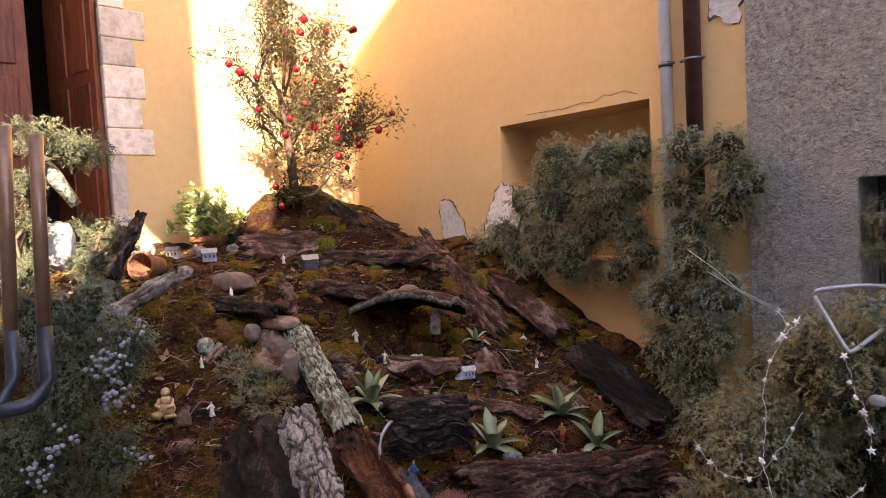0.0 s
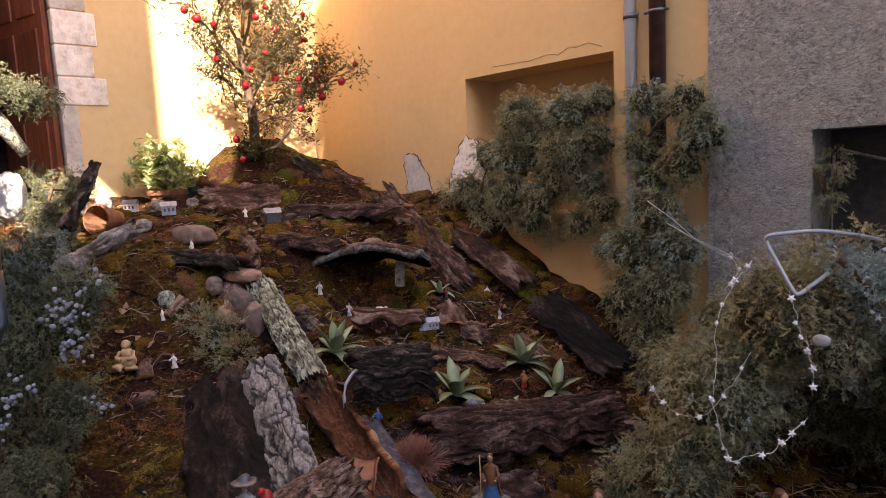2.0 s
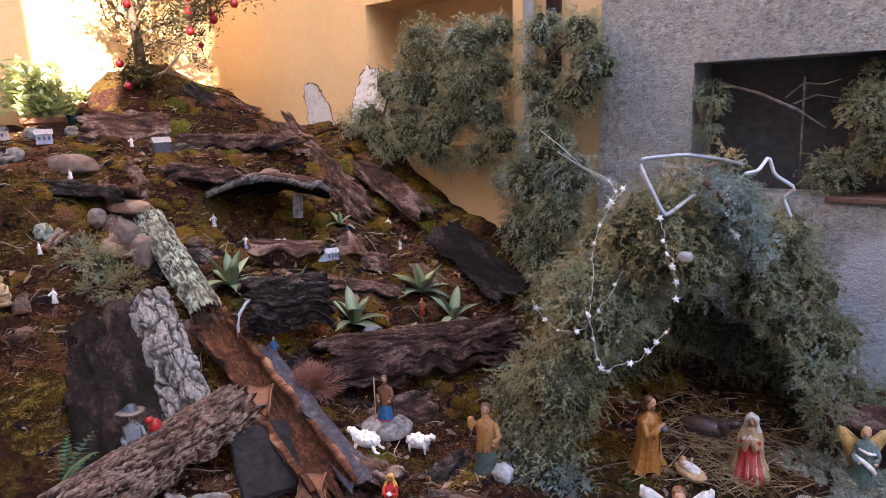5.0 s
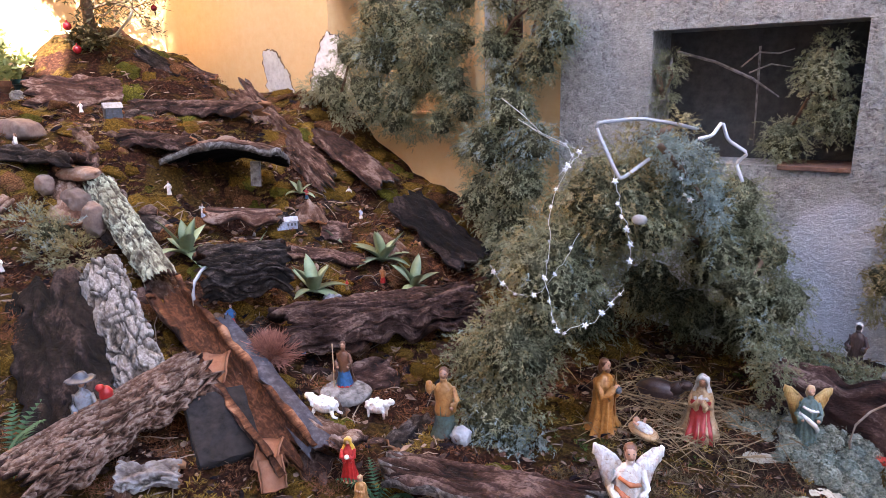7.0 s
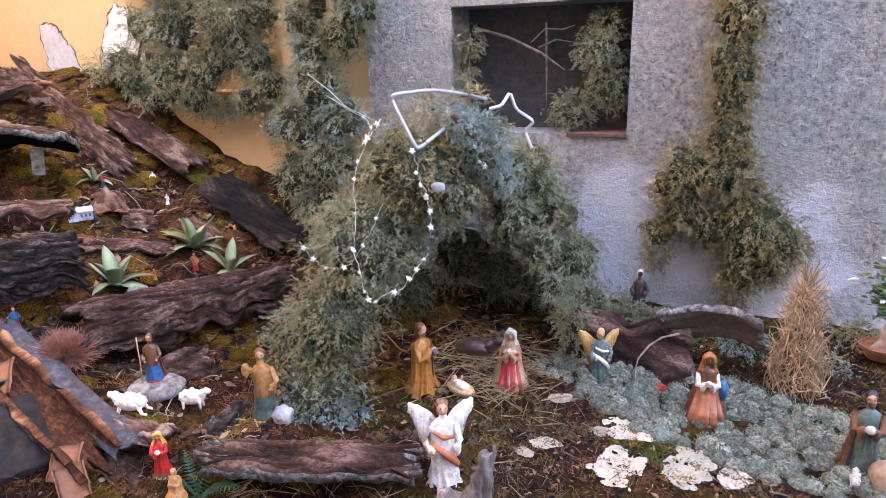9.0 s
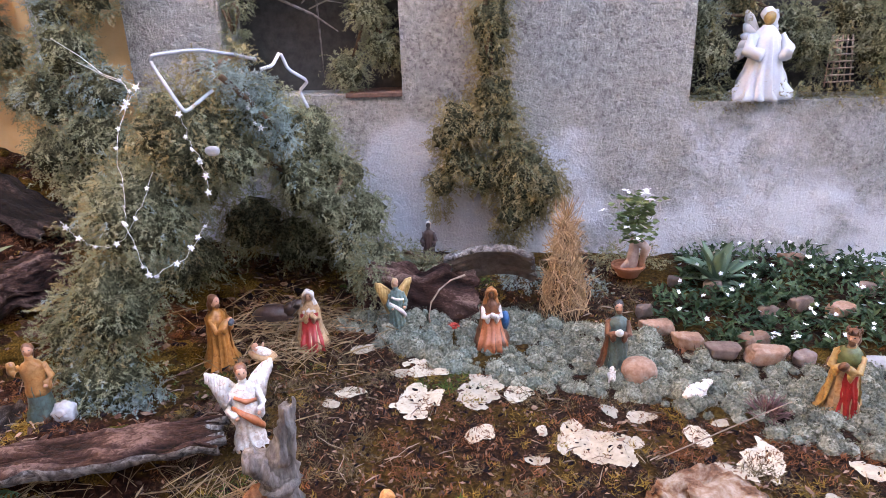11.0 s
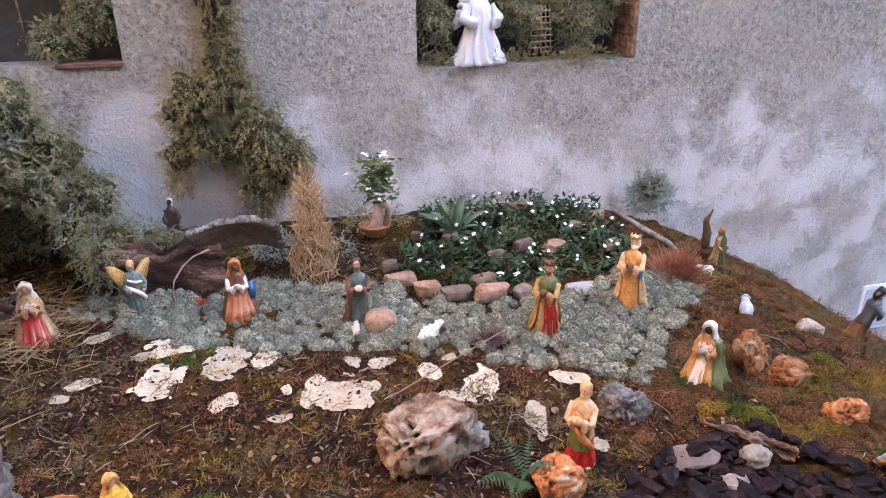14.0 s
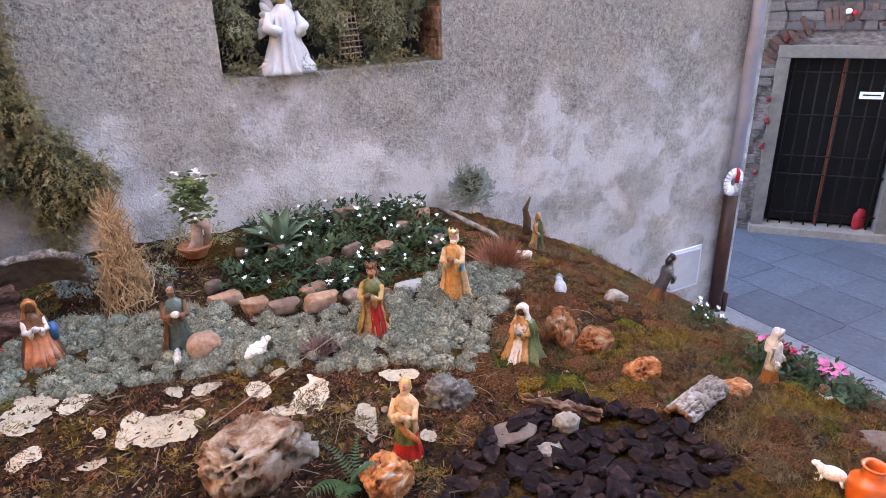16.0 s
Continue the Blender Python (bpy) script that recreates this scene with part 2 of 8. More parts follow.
def tube_verts(path, radii, sides=8, twist=0.0):
    """Rings of points along a path, closed at the ends by a point; returns verts and faces."""
    path = [Vector(p) for p in path]
    V, F = [], []
    up = Vector((0.13, 0.27, 0.95))
    for i, p in enumerate(path):
        d = (path[min(i + 1, len(path) - 1)] - path[max(i - 1, 0)]).normalized()
        a = d.cross(up)
        if a.length < 1e-3:
            a = d.cross(Vector((1, 0, 0)))
        a.normalize()
        b = d.cross(a)
        r = radii[i] if isinstance(radii, (list, tuple)) else radii
        for k in range(sides):
            t = 2 * math.pi * k / sides + twist * i
            V.append(p + r * (a * math.cos(t) + b * math.sin(t)))
    n = len(path)
    for i in range(n - 1):
        for k in range(sides):
            F.append((i * sides + k, i * sides + (k + 1) % sides, (i + 1) * sides + (k + 1) % sides, (i + 1) * sides + k))
    F.append(tuple(range(sides))[::-1])
    F.append(tuple(range((n - 1) * sides, n * sides)))
    return V, F


def tube(name, path, radii, material, parent=None, sides=8, label="", smooth=True):
    V, F = tube_verts(path, radii, sides)
    return put(name, mesh_of(name, V, F, material, smooth), parent, label)


def rot_to(direction, spin):
    """Rotation that takes +z to direction, spun about it."""
    q = Vector(direction).to_track_quat("Z", "Y")
    return np.array((q.to_matrix() @ Euler((0, 0, spin)).to_matrix()))


def scattered(name, templates, mats, places, smooth=False):
    """One mesh of many copies. places: (position, 3x3 rotation, scale, template number)."""
    VV, FF, MI, off = [], [], [], 0
    for p, r, s, k in places:
        v, f, mi = templates[k]
        VV.append(v @ (np.asarray(r).T * s) + np.asarray(p))
        FF.extend([tuple(i + off for i in q) for q in f])
        MI.extend([mi] * len(f))
        off += len(v)
    me = bpy.data.meshes.new(name)
    me.from_pydata(np.concatenate(VV).tolist(), [], FF)
    for m in mats:
        me.materials.append(m)
    me.polygons.foreach_set("material_index", MI)
    if smooth:
        me.polygons.foreach_set("use_smooth", [True] * len(FF))
    me.update()
    return me


# ---- ground ----
U_PROFILE = [(-7, 1.62), (-4.5, 1.50), (-3.8, 1.40), (-3.15, 1.27), (-2.75, 0.95), (-2.3, 0.68), (-1.9, 0.56), (-1.6, 0.42), (-1.2, 0.28), (-0.7, 0.15), (-0.3, 0.09), (0.1, 0.06), (2.0, 0.03), (3.0, 0.0), (3.5, -0.08), (4.0, -0.27), (4.5, -0.52), (5.2, -0.95)]


def height(x, y):
    """Height of the planted bed and the mound."""
    u = x - (0.25 * (y - 2.0) if x < 0.3 else 0.0)
    z = float(np.interp(u, [p[0] for p in U_PROFILE], [p[1] for p in U_PROFILE]))
    # bank against the orange wall
    if -3.6 < x < -1.2:
        q = max(0.0, min(1.0, (y - 2.98) / 0.34)) * max(0.0, min(1.0, (-1.2 - x) / 0.4, (x + 3.6) / 0.5))
        z += 0.13 * q * q * (3 - 2 * q)
    # covered planter at the foot of the olive tree
    d = math.hypot((x + 4.45) / 0.85, (y - 2.66) / 0.75)
    flank = 1.0 + 0.9 * max(0.0, min(1.0, (2.66 - y) / 0.35)) * max(0.0, min(1.0, (-4.35 - x) / 0.25))
    z += min(0.40 if flank > 1.3 else 0.47, 0.47 * (max(0.0, 1 - d) * flank) ** 0.8) if d < 1 else 0.0
    # hollow under the small bark roof
    d = math.hypot((x + 2.56) / 0.33, (y - 2.18) / 0.33)
    z -= 0.19 * max(0.0, 1 - d * d)
    # hollow under the front bark slab
    d = math.hypot((x + 0.25) / 0.46, (y - 1.31) / 0.16)
    z -= 0.17 * max(0.0, 1 - d * d)
    if x > 0.3:
        z += 0.10 * max(0.0, min(1.0, (y - 2.5) / 0.7)) * max(0.0, min(1.0, (4.2 - x) / 1.5))
    return z


def ground_z(x, y):
    """The bed's height with its unevenness."""
    k = 1.0 if x > 0 else 1.0 + 1.2 * min(1.0, -x)
    return height(x, y) + k * (noise.noise(Vector((x * 3, y * 3, 0))) * 0.03 + noise.noise(Vector((x * 11, y * 11, 3))) * 0.014 + noise.noise(Vector((x * 27, y * 27, 5))) * (0.008 if x < 0 else 0.005))


def ground_mesh():
    xs = np.arange(-6.2, 5.21, 0.035)
    ys = np.arange(-0.25, 3.46, 0.035)
    V, F = [], []
    for x in xs:
        for y in ys:
            V.append((x, y, ground_z(x, y) - 1.1 * max(0.0, 0.42 - y) * max(0.0, min(1.0, (x + 1.5) / 0.5))))
    ny = len(ys)
    for i in range(len(xs) - 1):
        for j in range(ny - 1):
            a = i * ny + j
            F.append((a, a + ny, a + ny + 1, a + 1))
    return mesh_of("planted_ground", V, F, M_GROUND, True)


tagged(put("ground_bed", ground_mesh()), "dark soil mound with moss and leaf litter", "ground", kind="structure")


# ---- walls ----
def holed_wall(name, x0, x1, z0, z1, y, thick, holes, material, label, lining=None, back=None, depths=None):
    """A wall in the plane y with recesses (xa, xb, za, zb, depth), built as butted blocks."""
    bm = bmesh.new()
    cx = sorted({x0, x1, *[h[0] for h in holes], *[h[1] for h in holes]})
    cz = sorted({z0, z1, *[h[2] for h in holes], *[h[3] for h in holes]})
    grid = {}

    def vert(x, z, yy):
        k = (round(x, 4), round(z, 4), round(yy, 4))
        if k not in grid:
            grid[k] = bm.verts.new((x, yy, z))
        return grid[k]

    for a, b in zip(cx, cx[1:]):
        for c, d in zip(cz, cz[1:]):
            hole = next((h for h in holes if h[0] <= a and b <= h[1] and h[2] <= c and d <= h[3]), None)
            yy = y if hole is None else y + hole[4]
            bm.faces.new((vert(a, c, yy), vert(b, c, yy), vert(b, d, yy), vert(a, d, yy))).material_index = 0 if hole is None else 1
    for xa, xb, za, zb, dep in holes:
        zs = [z for z in cz if za <= z <= zb]
        xs = [x for x in cx if xa <= x <= xb]
        for c, d in zip(zs, zs[1:]):
            bm.faces.new((vert(xa, c, y), vert(xa, c, y + dep), vert(xa, d, y + dep), vert(xa, d, y))).material_index = 2
            bm.faces.new((vert(xb, c, y + dep), vert(xb, c, y), vert(xb, d, y), vert(xb, d, y + dep))).material_index = 2
        for a, b in zip(xs, xs[1:]):
            bm.faces.new((vert(a, za, y), vert(b, za, y), vert(b, za, y + dep), vert(a, za, y + dep))).material_index = 2
            bm.faces.new((vert(a, zb, y + dep), vert(b, zb, y + dep), vert(b, zb, y), vert(a, zb, y))).material_index = 2
    # back, top and ends
    yb = y + thick
    o = [bm.verts.new(p) for p in ((x0, yb, z0), (x1, yb, z0), (x1, yb, z1), (x0, yb, z1))]
    f = [vert(x0, z0, y), vert(x1, z0, y), vert(x1, z1, y), vert(x0, z1, y)]
    bm.faces.new(o[::-1])
    for i in range(4):
        j = (i + 1) % 4
        if i in (0, 2):
            ring = [vert(x, z0 if i == 0 else z1, y) for x in cx]
            bm.faces.new(ring + ([o[1], o[0]] if i == 0 else [o[2], o[3]]))
        else:
            ring = [vert(x1 if i == 1 else x0, z, y) for z in cz]
            bm.faces.new(ring + ([o[2], o[1]] if i == 1 else [o[3], o[0]]))
    bmesh.ops.recalc_face_normals(bm, faces=bm.faces)
    ob = part(name, bm, [material, back or material, lining or material])
    return tagged(ob, label, "wall", kind="structure")


# recess backs take the shade-dark material, their sides the wall's own grey
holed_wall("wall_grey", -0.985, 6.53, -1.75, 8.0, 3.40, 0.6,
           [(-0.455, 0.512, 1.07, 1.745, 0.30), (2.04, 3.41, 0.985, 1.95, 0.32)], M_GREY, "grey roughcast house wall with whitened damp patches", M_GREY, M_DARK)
holed_wall("wall_orange", -5.05, -0.985, -0.5, 8.0, 3.43, 0.6,
           [(-2.90, -1.60, 1.30, 2.32, 0.34)], M_ORANGE, "orange painted plaster wall with a deep niche", M_ORANGE, M_ORANGE)

# church front with its door, facing along x
bm = bmesh.new()
for lo, hi in (((-5.65, 1.165, 0.5), (-5.05, 4.03, 8.0)), ((-5.65, -4.0, 0.5), (-5.05, -0.55, 8.0)), ((-5.65, -0.55, 4.35), (-5.05, 1.165, 8.0))):
    box(bm, lo, hi)
tagged(part("wall_church", bm, M_ORANGE), "orange plastered church front with stone door surround", "wall", kind="structure")

# ground sheet, sloping street
def ground_level(x, y):
    return float(np.interp(x, [-40, -6, 1.5, 6.4, 12, 60], [1.5, 0.6, -0.2, -1.62, -1.66, -1.9]))


V, F = [], []
gx = [-300, -60, -20] + list(np.arange(-8, 16.1, 0.5)) + [30, 80, 300]
gy = [-300, -60, -20, -8, -4, 0, 0.5, 3.4, 4, 8, 20, 60, 300]
for x in gx:
    for y in gy:
        V.append((x, y, ground_level(x, y)))
for i in range(len(gx) - 1):
    for j in range(len(gy) - 1):
        a = i * len(gy) + j
        F.append((a, a + len(gy), a + len(gy) + 1, a + 1))
tagged(put("ground", mesh_of("ground", V, F, M_JOINT)), "grey slate paved village street", "ground", kind="structure")

# unseen walls added to keep the sun off the bed; their gaps shape its patches
for nm, lo, hi in (("wall_lane_west", (-14, -3.1, -1), (0.3, -3, 8.6)), ("wall_lane_mid", (0.3, -3.1, -1), (1.3, -3, 5.0)), ("wall_lane_upper", (0.3, -3.1, 7.05), (1.05, -3, 12)), ("wall_lane_low", (1.3, -3.1, -1), (2.2, -3, 7.7)), ("wall_lane_step", (2.2, -3.1, -1), (3.12, -3, 8.7))):
    bm = bmesh.new()
    box(bm, lo, hi)
    tagged(part(nm, bm, M_CREAM), "pale unseen sun-blocking wall added behind the camera", "wall", kind="structure")

# unseen gable, added so its slope cuts the sun patch diagonally
bm = bmesh.new()
outline = [(3.12, -2), (45, -2), (45, 14), (9.0, 14), (3.12, 11.02)]
rings = [[bm.verts.new((x, y, z)) for x, z in outline] for y in (-3.1, -3.0)]
bm.faces.new(rings[0])
bm.faces.new(rings[1][::-1])
for i in range(5):
    bm.faces.new((rings[0][i], rings[1][i], rings[1][(i + 1) % 5], rings[0][(i + 1) % 5]))
bmesh.ops.recalc_face_normals(bm, faces=bm.faces)
tagged(part("wall_lane_east", bm, M_CREAM), "pale unseen gabled wall added to shape the sun patch", "wall", kind="structure")


# ---- conifer branches ----
def spray(rng, length, pairs, width, sub):
    """A small plume of scale-leaved twigs along +z."""
    V, F = [], []

    def blade(p, d, ln, w):
        side = d.cross(Vector((rng.uniform(-.5, .5), 1, rng.uniform(-.5, .5)))).normalized() * w
        i = len(V)
        V.extend([p - side, p + side, p + d * ln])
        F.append((i, i + 1, i + 2))

    blade(Vector(), Vector((0, 0, 1)), length, width * 0.7)
    for k in range(pairs):
        t = (k + 0.4) / pairs
        for sgn in (-1, 1):
            ln = length * (0.44 - 0.20 * t) * rng.uniform(0.65, 1.25)
            d = Vector((sgn * 0.85, rng.uniform(-0.7, 0.7), rng.uniform(0.3, 0.9))).normalized()
            p = Vector((0, 0.05 * length * rng.uniform(-1, 1), length * t * 0.9))
            blade(p, d, ln, width)
            if sub and k % 2 == 0:
                blade(p + d * ln * 0.5, (d + Vector((-sgn * 0.4, rng.uniform(-0.8, 0.8), 0.7))).normalized(), ln * 0.6, width)
    return np.array([tuple(v) for v in V]), F, 0


rng = random.Random(5)
SPRAYS = []
for mi in range(3):
    for k in range(3):
        v, f, _ = spray(rng, 1.0, 4, 0.075, 0)
        SPRAYS.append((v, f, mi))
LEAF_MATS = [M_CYP, M_BLUE, M_DRY]
JUNIPER_MATS = [foliage("juniper_green", (0.04, 0.048, 0.026), (0.14, 0.152, 0.085), (0.31, 0.315, 0.19)), foliage("juniper_blue", (0.05, 0.066, 0.06), (0.15, 0.182, 0.165), (0.31, 0.355, 0.32)), foliage("juniper_dry", (0.05, 0.04, 0.018), (0.16, 0.13, 0.062), (0.31, 0.26, 0.13))]


def branch_pile(name, blobs, density, label, seed, blue=0.2, dry=0.2, size=0.031, hang=0.85, limbs=6, parent_name="", core=True, steps=4, void=None):
    """A heap or swag of cut conifer branches. blobs: ellipsoids (x, y, z, radius) that the sprays cover."""
    rg = random.Random(seed)
    root = tagged(new(name), label, "conifer branches")
    root.location = (blobs[0][0], blobs[0][1], blobs[0][2])
    o = np.array(root.location)
    places = []
    CV, CF = [], []
    for bi, (x, y, z, r) in enumerate(blobs):
        kind0 = rg.random()
        c = Vector((x, y, z))
        off = Vector((seed * 3.3, bi * 1.7, 0))
        for _ in range(int(1.5 * density * r * r) + 4):
            th, u = rg.uniform(0, 2 * math.pi), rg.uniform(-1, 1)
            n = Vector((math.sqrt(1 - u * u) * math.cos(th), math.sqrt(1 - u * u) * math.sin(th), u))
            p = c + n * r * (rg.uniform(0.42, 0.86) + 0.35 * noise.noise(n * 2.2 + off))
            if any((p - Vector(b[:3])).length < b[3] * 0.4 for b in blobs):
                continue
            d = (n * 0.7 + Vector((rg.uniform(-.45, .45), rg.uniform(-.45, .45) - 0.2, rg.uniform(-.4, .4) - 0.3 * hang))).normalized()
            t = 0.6 * kind0 + 0.4 * rg.random()
            k = 1 if t < blue else 2 if t > 1 - dry else 0
            q = size * rg.uniform(0.7, 1.15)
            for i in range(steps):
                if void and min((p - (void[0].lerp(void[1], k2 / 8))).length for k2 in range(9)) < void[2]:
                    break
                places.append((np.array(p) - o, rot_to((d + Vector((rg.uniform(-1, 1), rg.uniform(-1, 1), rg.uniform(-.6, .9)))).normalized(), rg.uniform(0, 6.28)), q * rg.uniform(0.75, 1.1) * (1 - 0.07 * i), k * 3 + rg.randrange(3)))
                p = p + d * q * 0.5
                d = (d + Vector((rg.uniform(-.25, .25), rg.uniform(-.2, .2), -0.32 * hang))).normalized()
        # lumpy core that fills the gaps; the shade between sprays is in its colour
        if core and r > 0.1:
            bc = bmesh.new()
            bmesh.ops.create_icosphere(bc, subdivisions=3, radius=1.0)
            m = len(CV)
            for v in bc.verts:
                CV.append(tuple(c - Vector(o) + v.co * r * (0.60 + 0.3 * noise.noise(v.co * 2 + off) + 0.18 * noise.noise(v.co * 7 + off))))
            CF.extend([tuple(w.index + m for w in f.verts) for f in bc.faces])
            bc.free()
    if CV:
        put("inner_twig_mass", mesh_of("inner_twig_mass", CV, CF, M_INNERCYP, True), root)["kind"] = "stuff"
    put("foliage", scattered("foliage", SPRAYS, JUNIPER_MATS if "juniper" in name else LEAF_MATS, places), root)["kind"] = "stuff"
    for k in range(limbs):
        a = Vector(rg.choice(blobs)[:3])
        b = Vector(min(blobs, key=lambda q: abs((Vector(q[:3]) - a).length - 0.35))[:3])
        if (a - b).length < 0.05:
            continue
        mid = (a + b) / 2 + Vector((rg.uniform(-.05, .05), rg.uniform(-.05, .02), rg.uniform(-.03, .08)))
        ab = [a - Vector(o), mid - Vector(o), b - Vector(o)]
        tube("branch", ab, [0.012, 0.010, 0.005], M_TRUNK, root, 6)
    return root


branch_pile("cypress_hut", [(-0.52, 1.92, 0.16, 0.22), (-0.64, 2.10, 0.30, 0.24), (-0.44, 1.98, 0.48, 0.24), (-0.32, 2.06, 0.80, 0.24), (-0.15, 2.16, 1.08, 0.23),
            (0.02, 2.36, 1.16, 0.17), (-0.03, 2.26, 0.97, 0.15), (0.06, 2.56, 1.03, 0.15), (0.14, 2.55, 0.82, 0.12), (0.24, 2.62, 0.66, 0.11), (0.33, 2.66, 0.47, 0.10), (0.38, 2.70, 0.30, 0.10), (0.40, 2.74, 0.14, 0.10),
            (0.12, 2.80, 0.95, 0.20), (0.22, 2.95, 0.74, 0.18), (0.32, 3.02, 0.50, 0.17), (0.38, 3.0, 0.24, 0.16), (-0.18, 2.92, 1.0, 0.26), (-0.15, 2.6, 1.02, 0.24),
            (-0.50, 2.35, 0.70, 0.30), (-0.40, 2.62, 0.90, 0.30), (-0.62, 2.80, 0.36, 0.30), (-0.55, 3.0, 0.75, 0.28), (-0.12, 3.24, 0.30, 0.20), (-0.02, 3.20, 0.62, 0.22), (-0.35, 3.2, 0.4, 0.22), (0.15, 3.22, 0.3, 0.2), (-0.1, 3.15, 0.92, 0.22)],
            7400, "hut of heaped cypress branches over the crib", 1, blue=0.14, dry=0.28, void=(Vector((-0.08, 2.80, 0.34)), Vector((0.20, 1.95, 0.60)), 0.235))
branch_pile("cypress_swag", [(-2.23, 3.30, 1.97, 0.22), (-1.84, 3.30, 1.97, 0.18), (-2.29, 3.28, 1.73, 0.24), (-1.86, 3.28, 1.70, 0.23), (-2.75, 3.28, 1.48, 0.16), (-2.36, 3.25, 1.45, 0.18), (-2.06, 3.25, 1.42, 0.17), (-1.70, 3.36, 1.78, 0.17), (-1.70, 3.30, 1.50, 0.15), (-1.68, 3.40, 2.02, 0.13), (-2.0, 3.30, 1.20, 0.10), (-1.76, 3.28, 1.26, 0.12), (-1.56, 3.25, 1.10, 0.11), (-2.55, 3.30, 1.72, 0.15), (-2.15, 3.26, 1.27, 0.13), (-2.32, 3.24, 1.32, 0.12), (-1.97, 3.32, 1.55, 0.19), (-2.06, 3.34, 1.83, 0.2), (-1.60, 3.28, 1.36, 0.13), (-2.56, 3.2, 1.27, 0.085), (-2.60, 3.2, 1.40, 0.11), (-2.90, 3.2, 1.47, 0.10)],
            8300, "cypress branches filling the niche of an orange wall", 2, blue=0.12, dry=0.25)
branch_pile("cypress_bundle", [(-1.27, 3.24, 1.97, 0.13), (-1.31, 3.24, 1.71, 0.15), (-1.02, 3.22, 1.94, 0.14), (-0.92, 3.22, 1.77, 0.15), (-1.03, 3.22, 1.63, 0.16), (-1.24, 3.22, 1.54, 0.13)],
            10000, "cypress branches tied to the drainpipes", 3, blue=0.28, dry=0.2)
branch_pile("cypress_cascade", [(-1.20, 3.18, 1.35, 0.19), (-1.03, 3.15, 1.16, 0.17), (-1.32, 3.15, 1.12, 0.20), (-1.32, 3.12, 0.84, 0.19), (-1.10, 3.12, 0.93, 0.20), (-1.17, 3.10, 0.66, 0.19), (-1.22, 3.05, 0.40, 0.17), (-1.05, 3.0, 0.5, 0.16)],
            9000, "cypress branches hanging in the wall corner", 4, blue=0.2, dry=0.2)
branch_pile("cypress_spray", [(0.34, 3.50, 1.50, 0.14), (0.20, 3.50, 1.19, 0.13), (-0.39, 3.48, 1.56, 0.09), (0.40, 3.50, 1.31, 0.13), (0.36, 3.52, 1.62, 0.10), (-0.40, 3.45, 1.40, 0.07)],
            10000, "cypress branches in a wall recess", 5, blue=0.12, dry=0.15)
branch_pile("cypress_swag", [(1.00, 3.27, 1.64, 0.15), (0.99, 3.27, 1.43, 0.15), (0.99, 3.30, 1.25, 0.12), (0.83, 3.28, 0.93, 0.16), (1.01, 3.28, 0.93, 0.17), (0.83, 3.28, 0.72, 0.13), (1.13, 3.28, 0.72, 0.19), (1.27, 3.28, 0.59, 0.14), (1.11, 3.28, 0.43, 0.13), (1.0, 3.3, 1.85, 0.16), (0.97, 3.3, 0.62, 0.14), (1.22, 3.3, 0.46, 0.11), (1.10, 3.3, 0.30, 0.10), (1.0, 3.28, 1.08, 0.14), (1.12, 3.28, 0.58, 0.15), (1.3, 3.3, 0.48, 0.08), (0.72, 3.29, 0.60, 0.11), (0.74, 3.29, 0.84, 0.11), (0.70, 3.30, 0.46, 0.07), (1.36, 3.30, 0.56, 0.07)],
            9500, "cypress branch swag hanging on the grey wall", 6, blue=0.0, dry=0.8, hang=1.1)
branch_pile("cypress_spray", [(2.17, 3.52, 1.25, 0.13), (2.18, 3.50, 1.06, 0.09), (2.70, 3.55, 1.25, 0.14), (3.05, 3.52, 1.25, 0.17), (3.05, 3.52, 1.08, 0.10), (2.61, 3.58, 1.37, 0.14), (3.2, 3.52, 1.22, 0.10), (2.45, 3.6, 1.3, 0.12), (2.45, 3.6, 1.10, 0.11), (2.90, 3.58, 1.42, 0.15), (3.26, 3.52, 1.38, 0.12), (2.12, 3.52, 1.42, 0.11), (2.32, 3.6, 1.52, 0.14), (3.10, 3.6, 1.55, 0.15), (2.8, 3.6, 1.15, 0.10)],
            9000, "cypress branches in a brick lined wall recess", 7, blue=0.15, dry=0.25)
branch_pile("dry_moss_edging", [(2.10 + 0.1 * k, 3.44, 1.005 + 0.008 * math.sin(3 * k), 0.05) for k in range(13)], 9000, "dry brown moss along the sill of a recess", 67, blue=0.0, dry=0.8, limbs=0, core=False, hang=0.4)
branch_pile("cypress_sprig", [(0.50, 3.16, 0.25, 0.09), (0.44, 3.10, 0.17, 0.09), (0.68, 3.08, 0.19, 0.08), (1.66, 3.22, 0.17, 0.09), (1.84, 3.20, 0.16, 0.08), (1.52, 3.22, 0.14, 0.07)], 9000, "green cypress sprigs along the foot of the grey wall", 68, blue=0.15, dry=0.2, limbs=1)
branch_pile("cypress_sprig", [(0.08, 2.24, 1.24, 0.09), (0.13, 2.28, 1.13, 0.09), (0.02, 2.16, 1.28, 0.07), (0.16, 2.36, 1.03, 0.07)], 9000, "blue-green cypress sprigs draped on the hut top", 65, blue=1.0, dry=0, limbs=1)
branch_pile("cypress_sprig", [(-0.06, 2.12, 1.30, 0.06), (0.04, 2.3, 1.34, 0.06)], 9000, "dry brown cypress sprig on the hut top", 66, blue=0.0, dry=1.0, limbs=1)
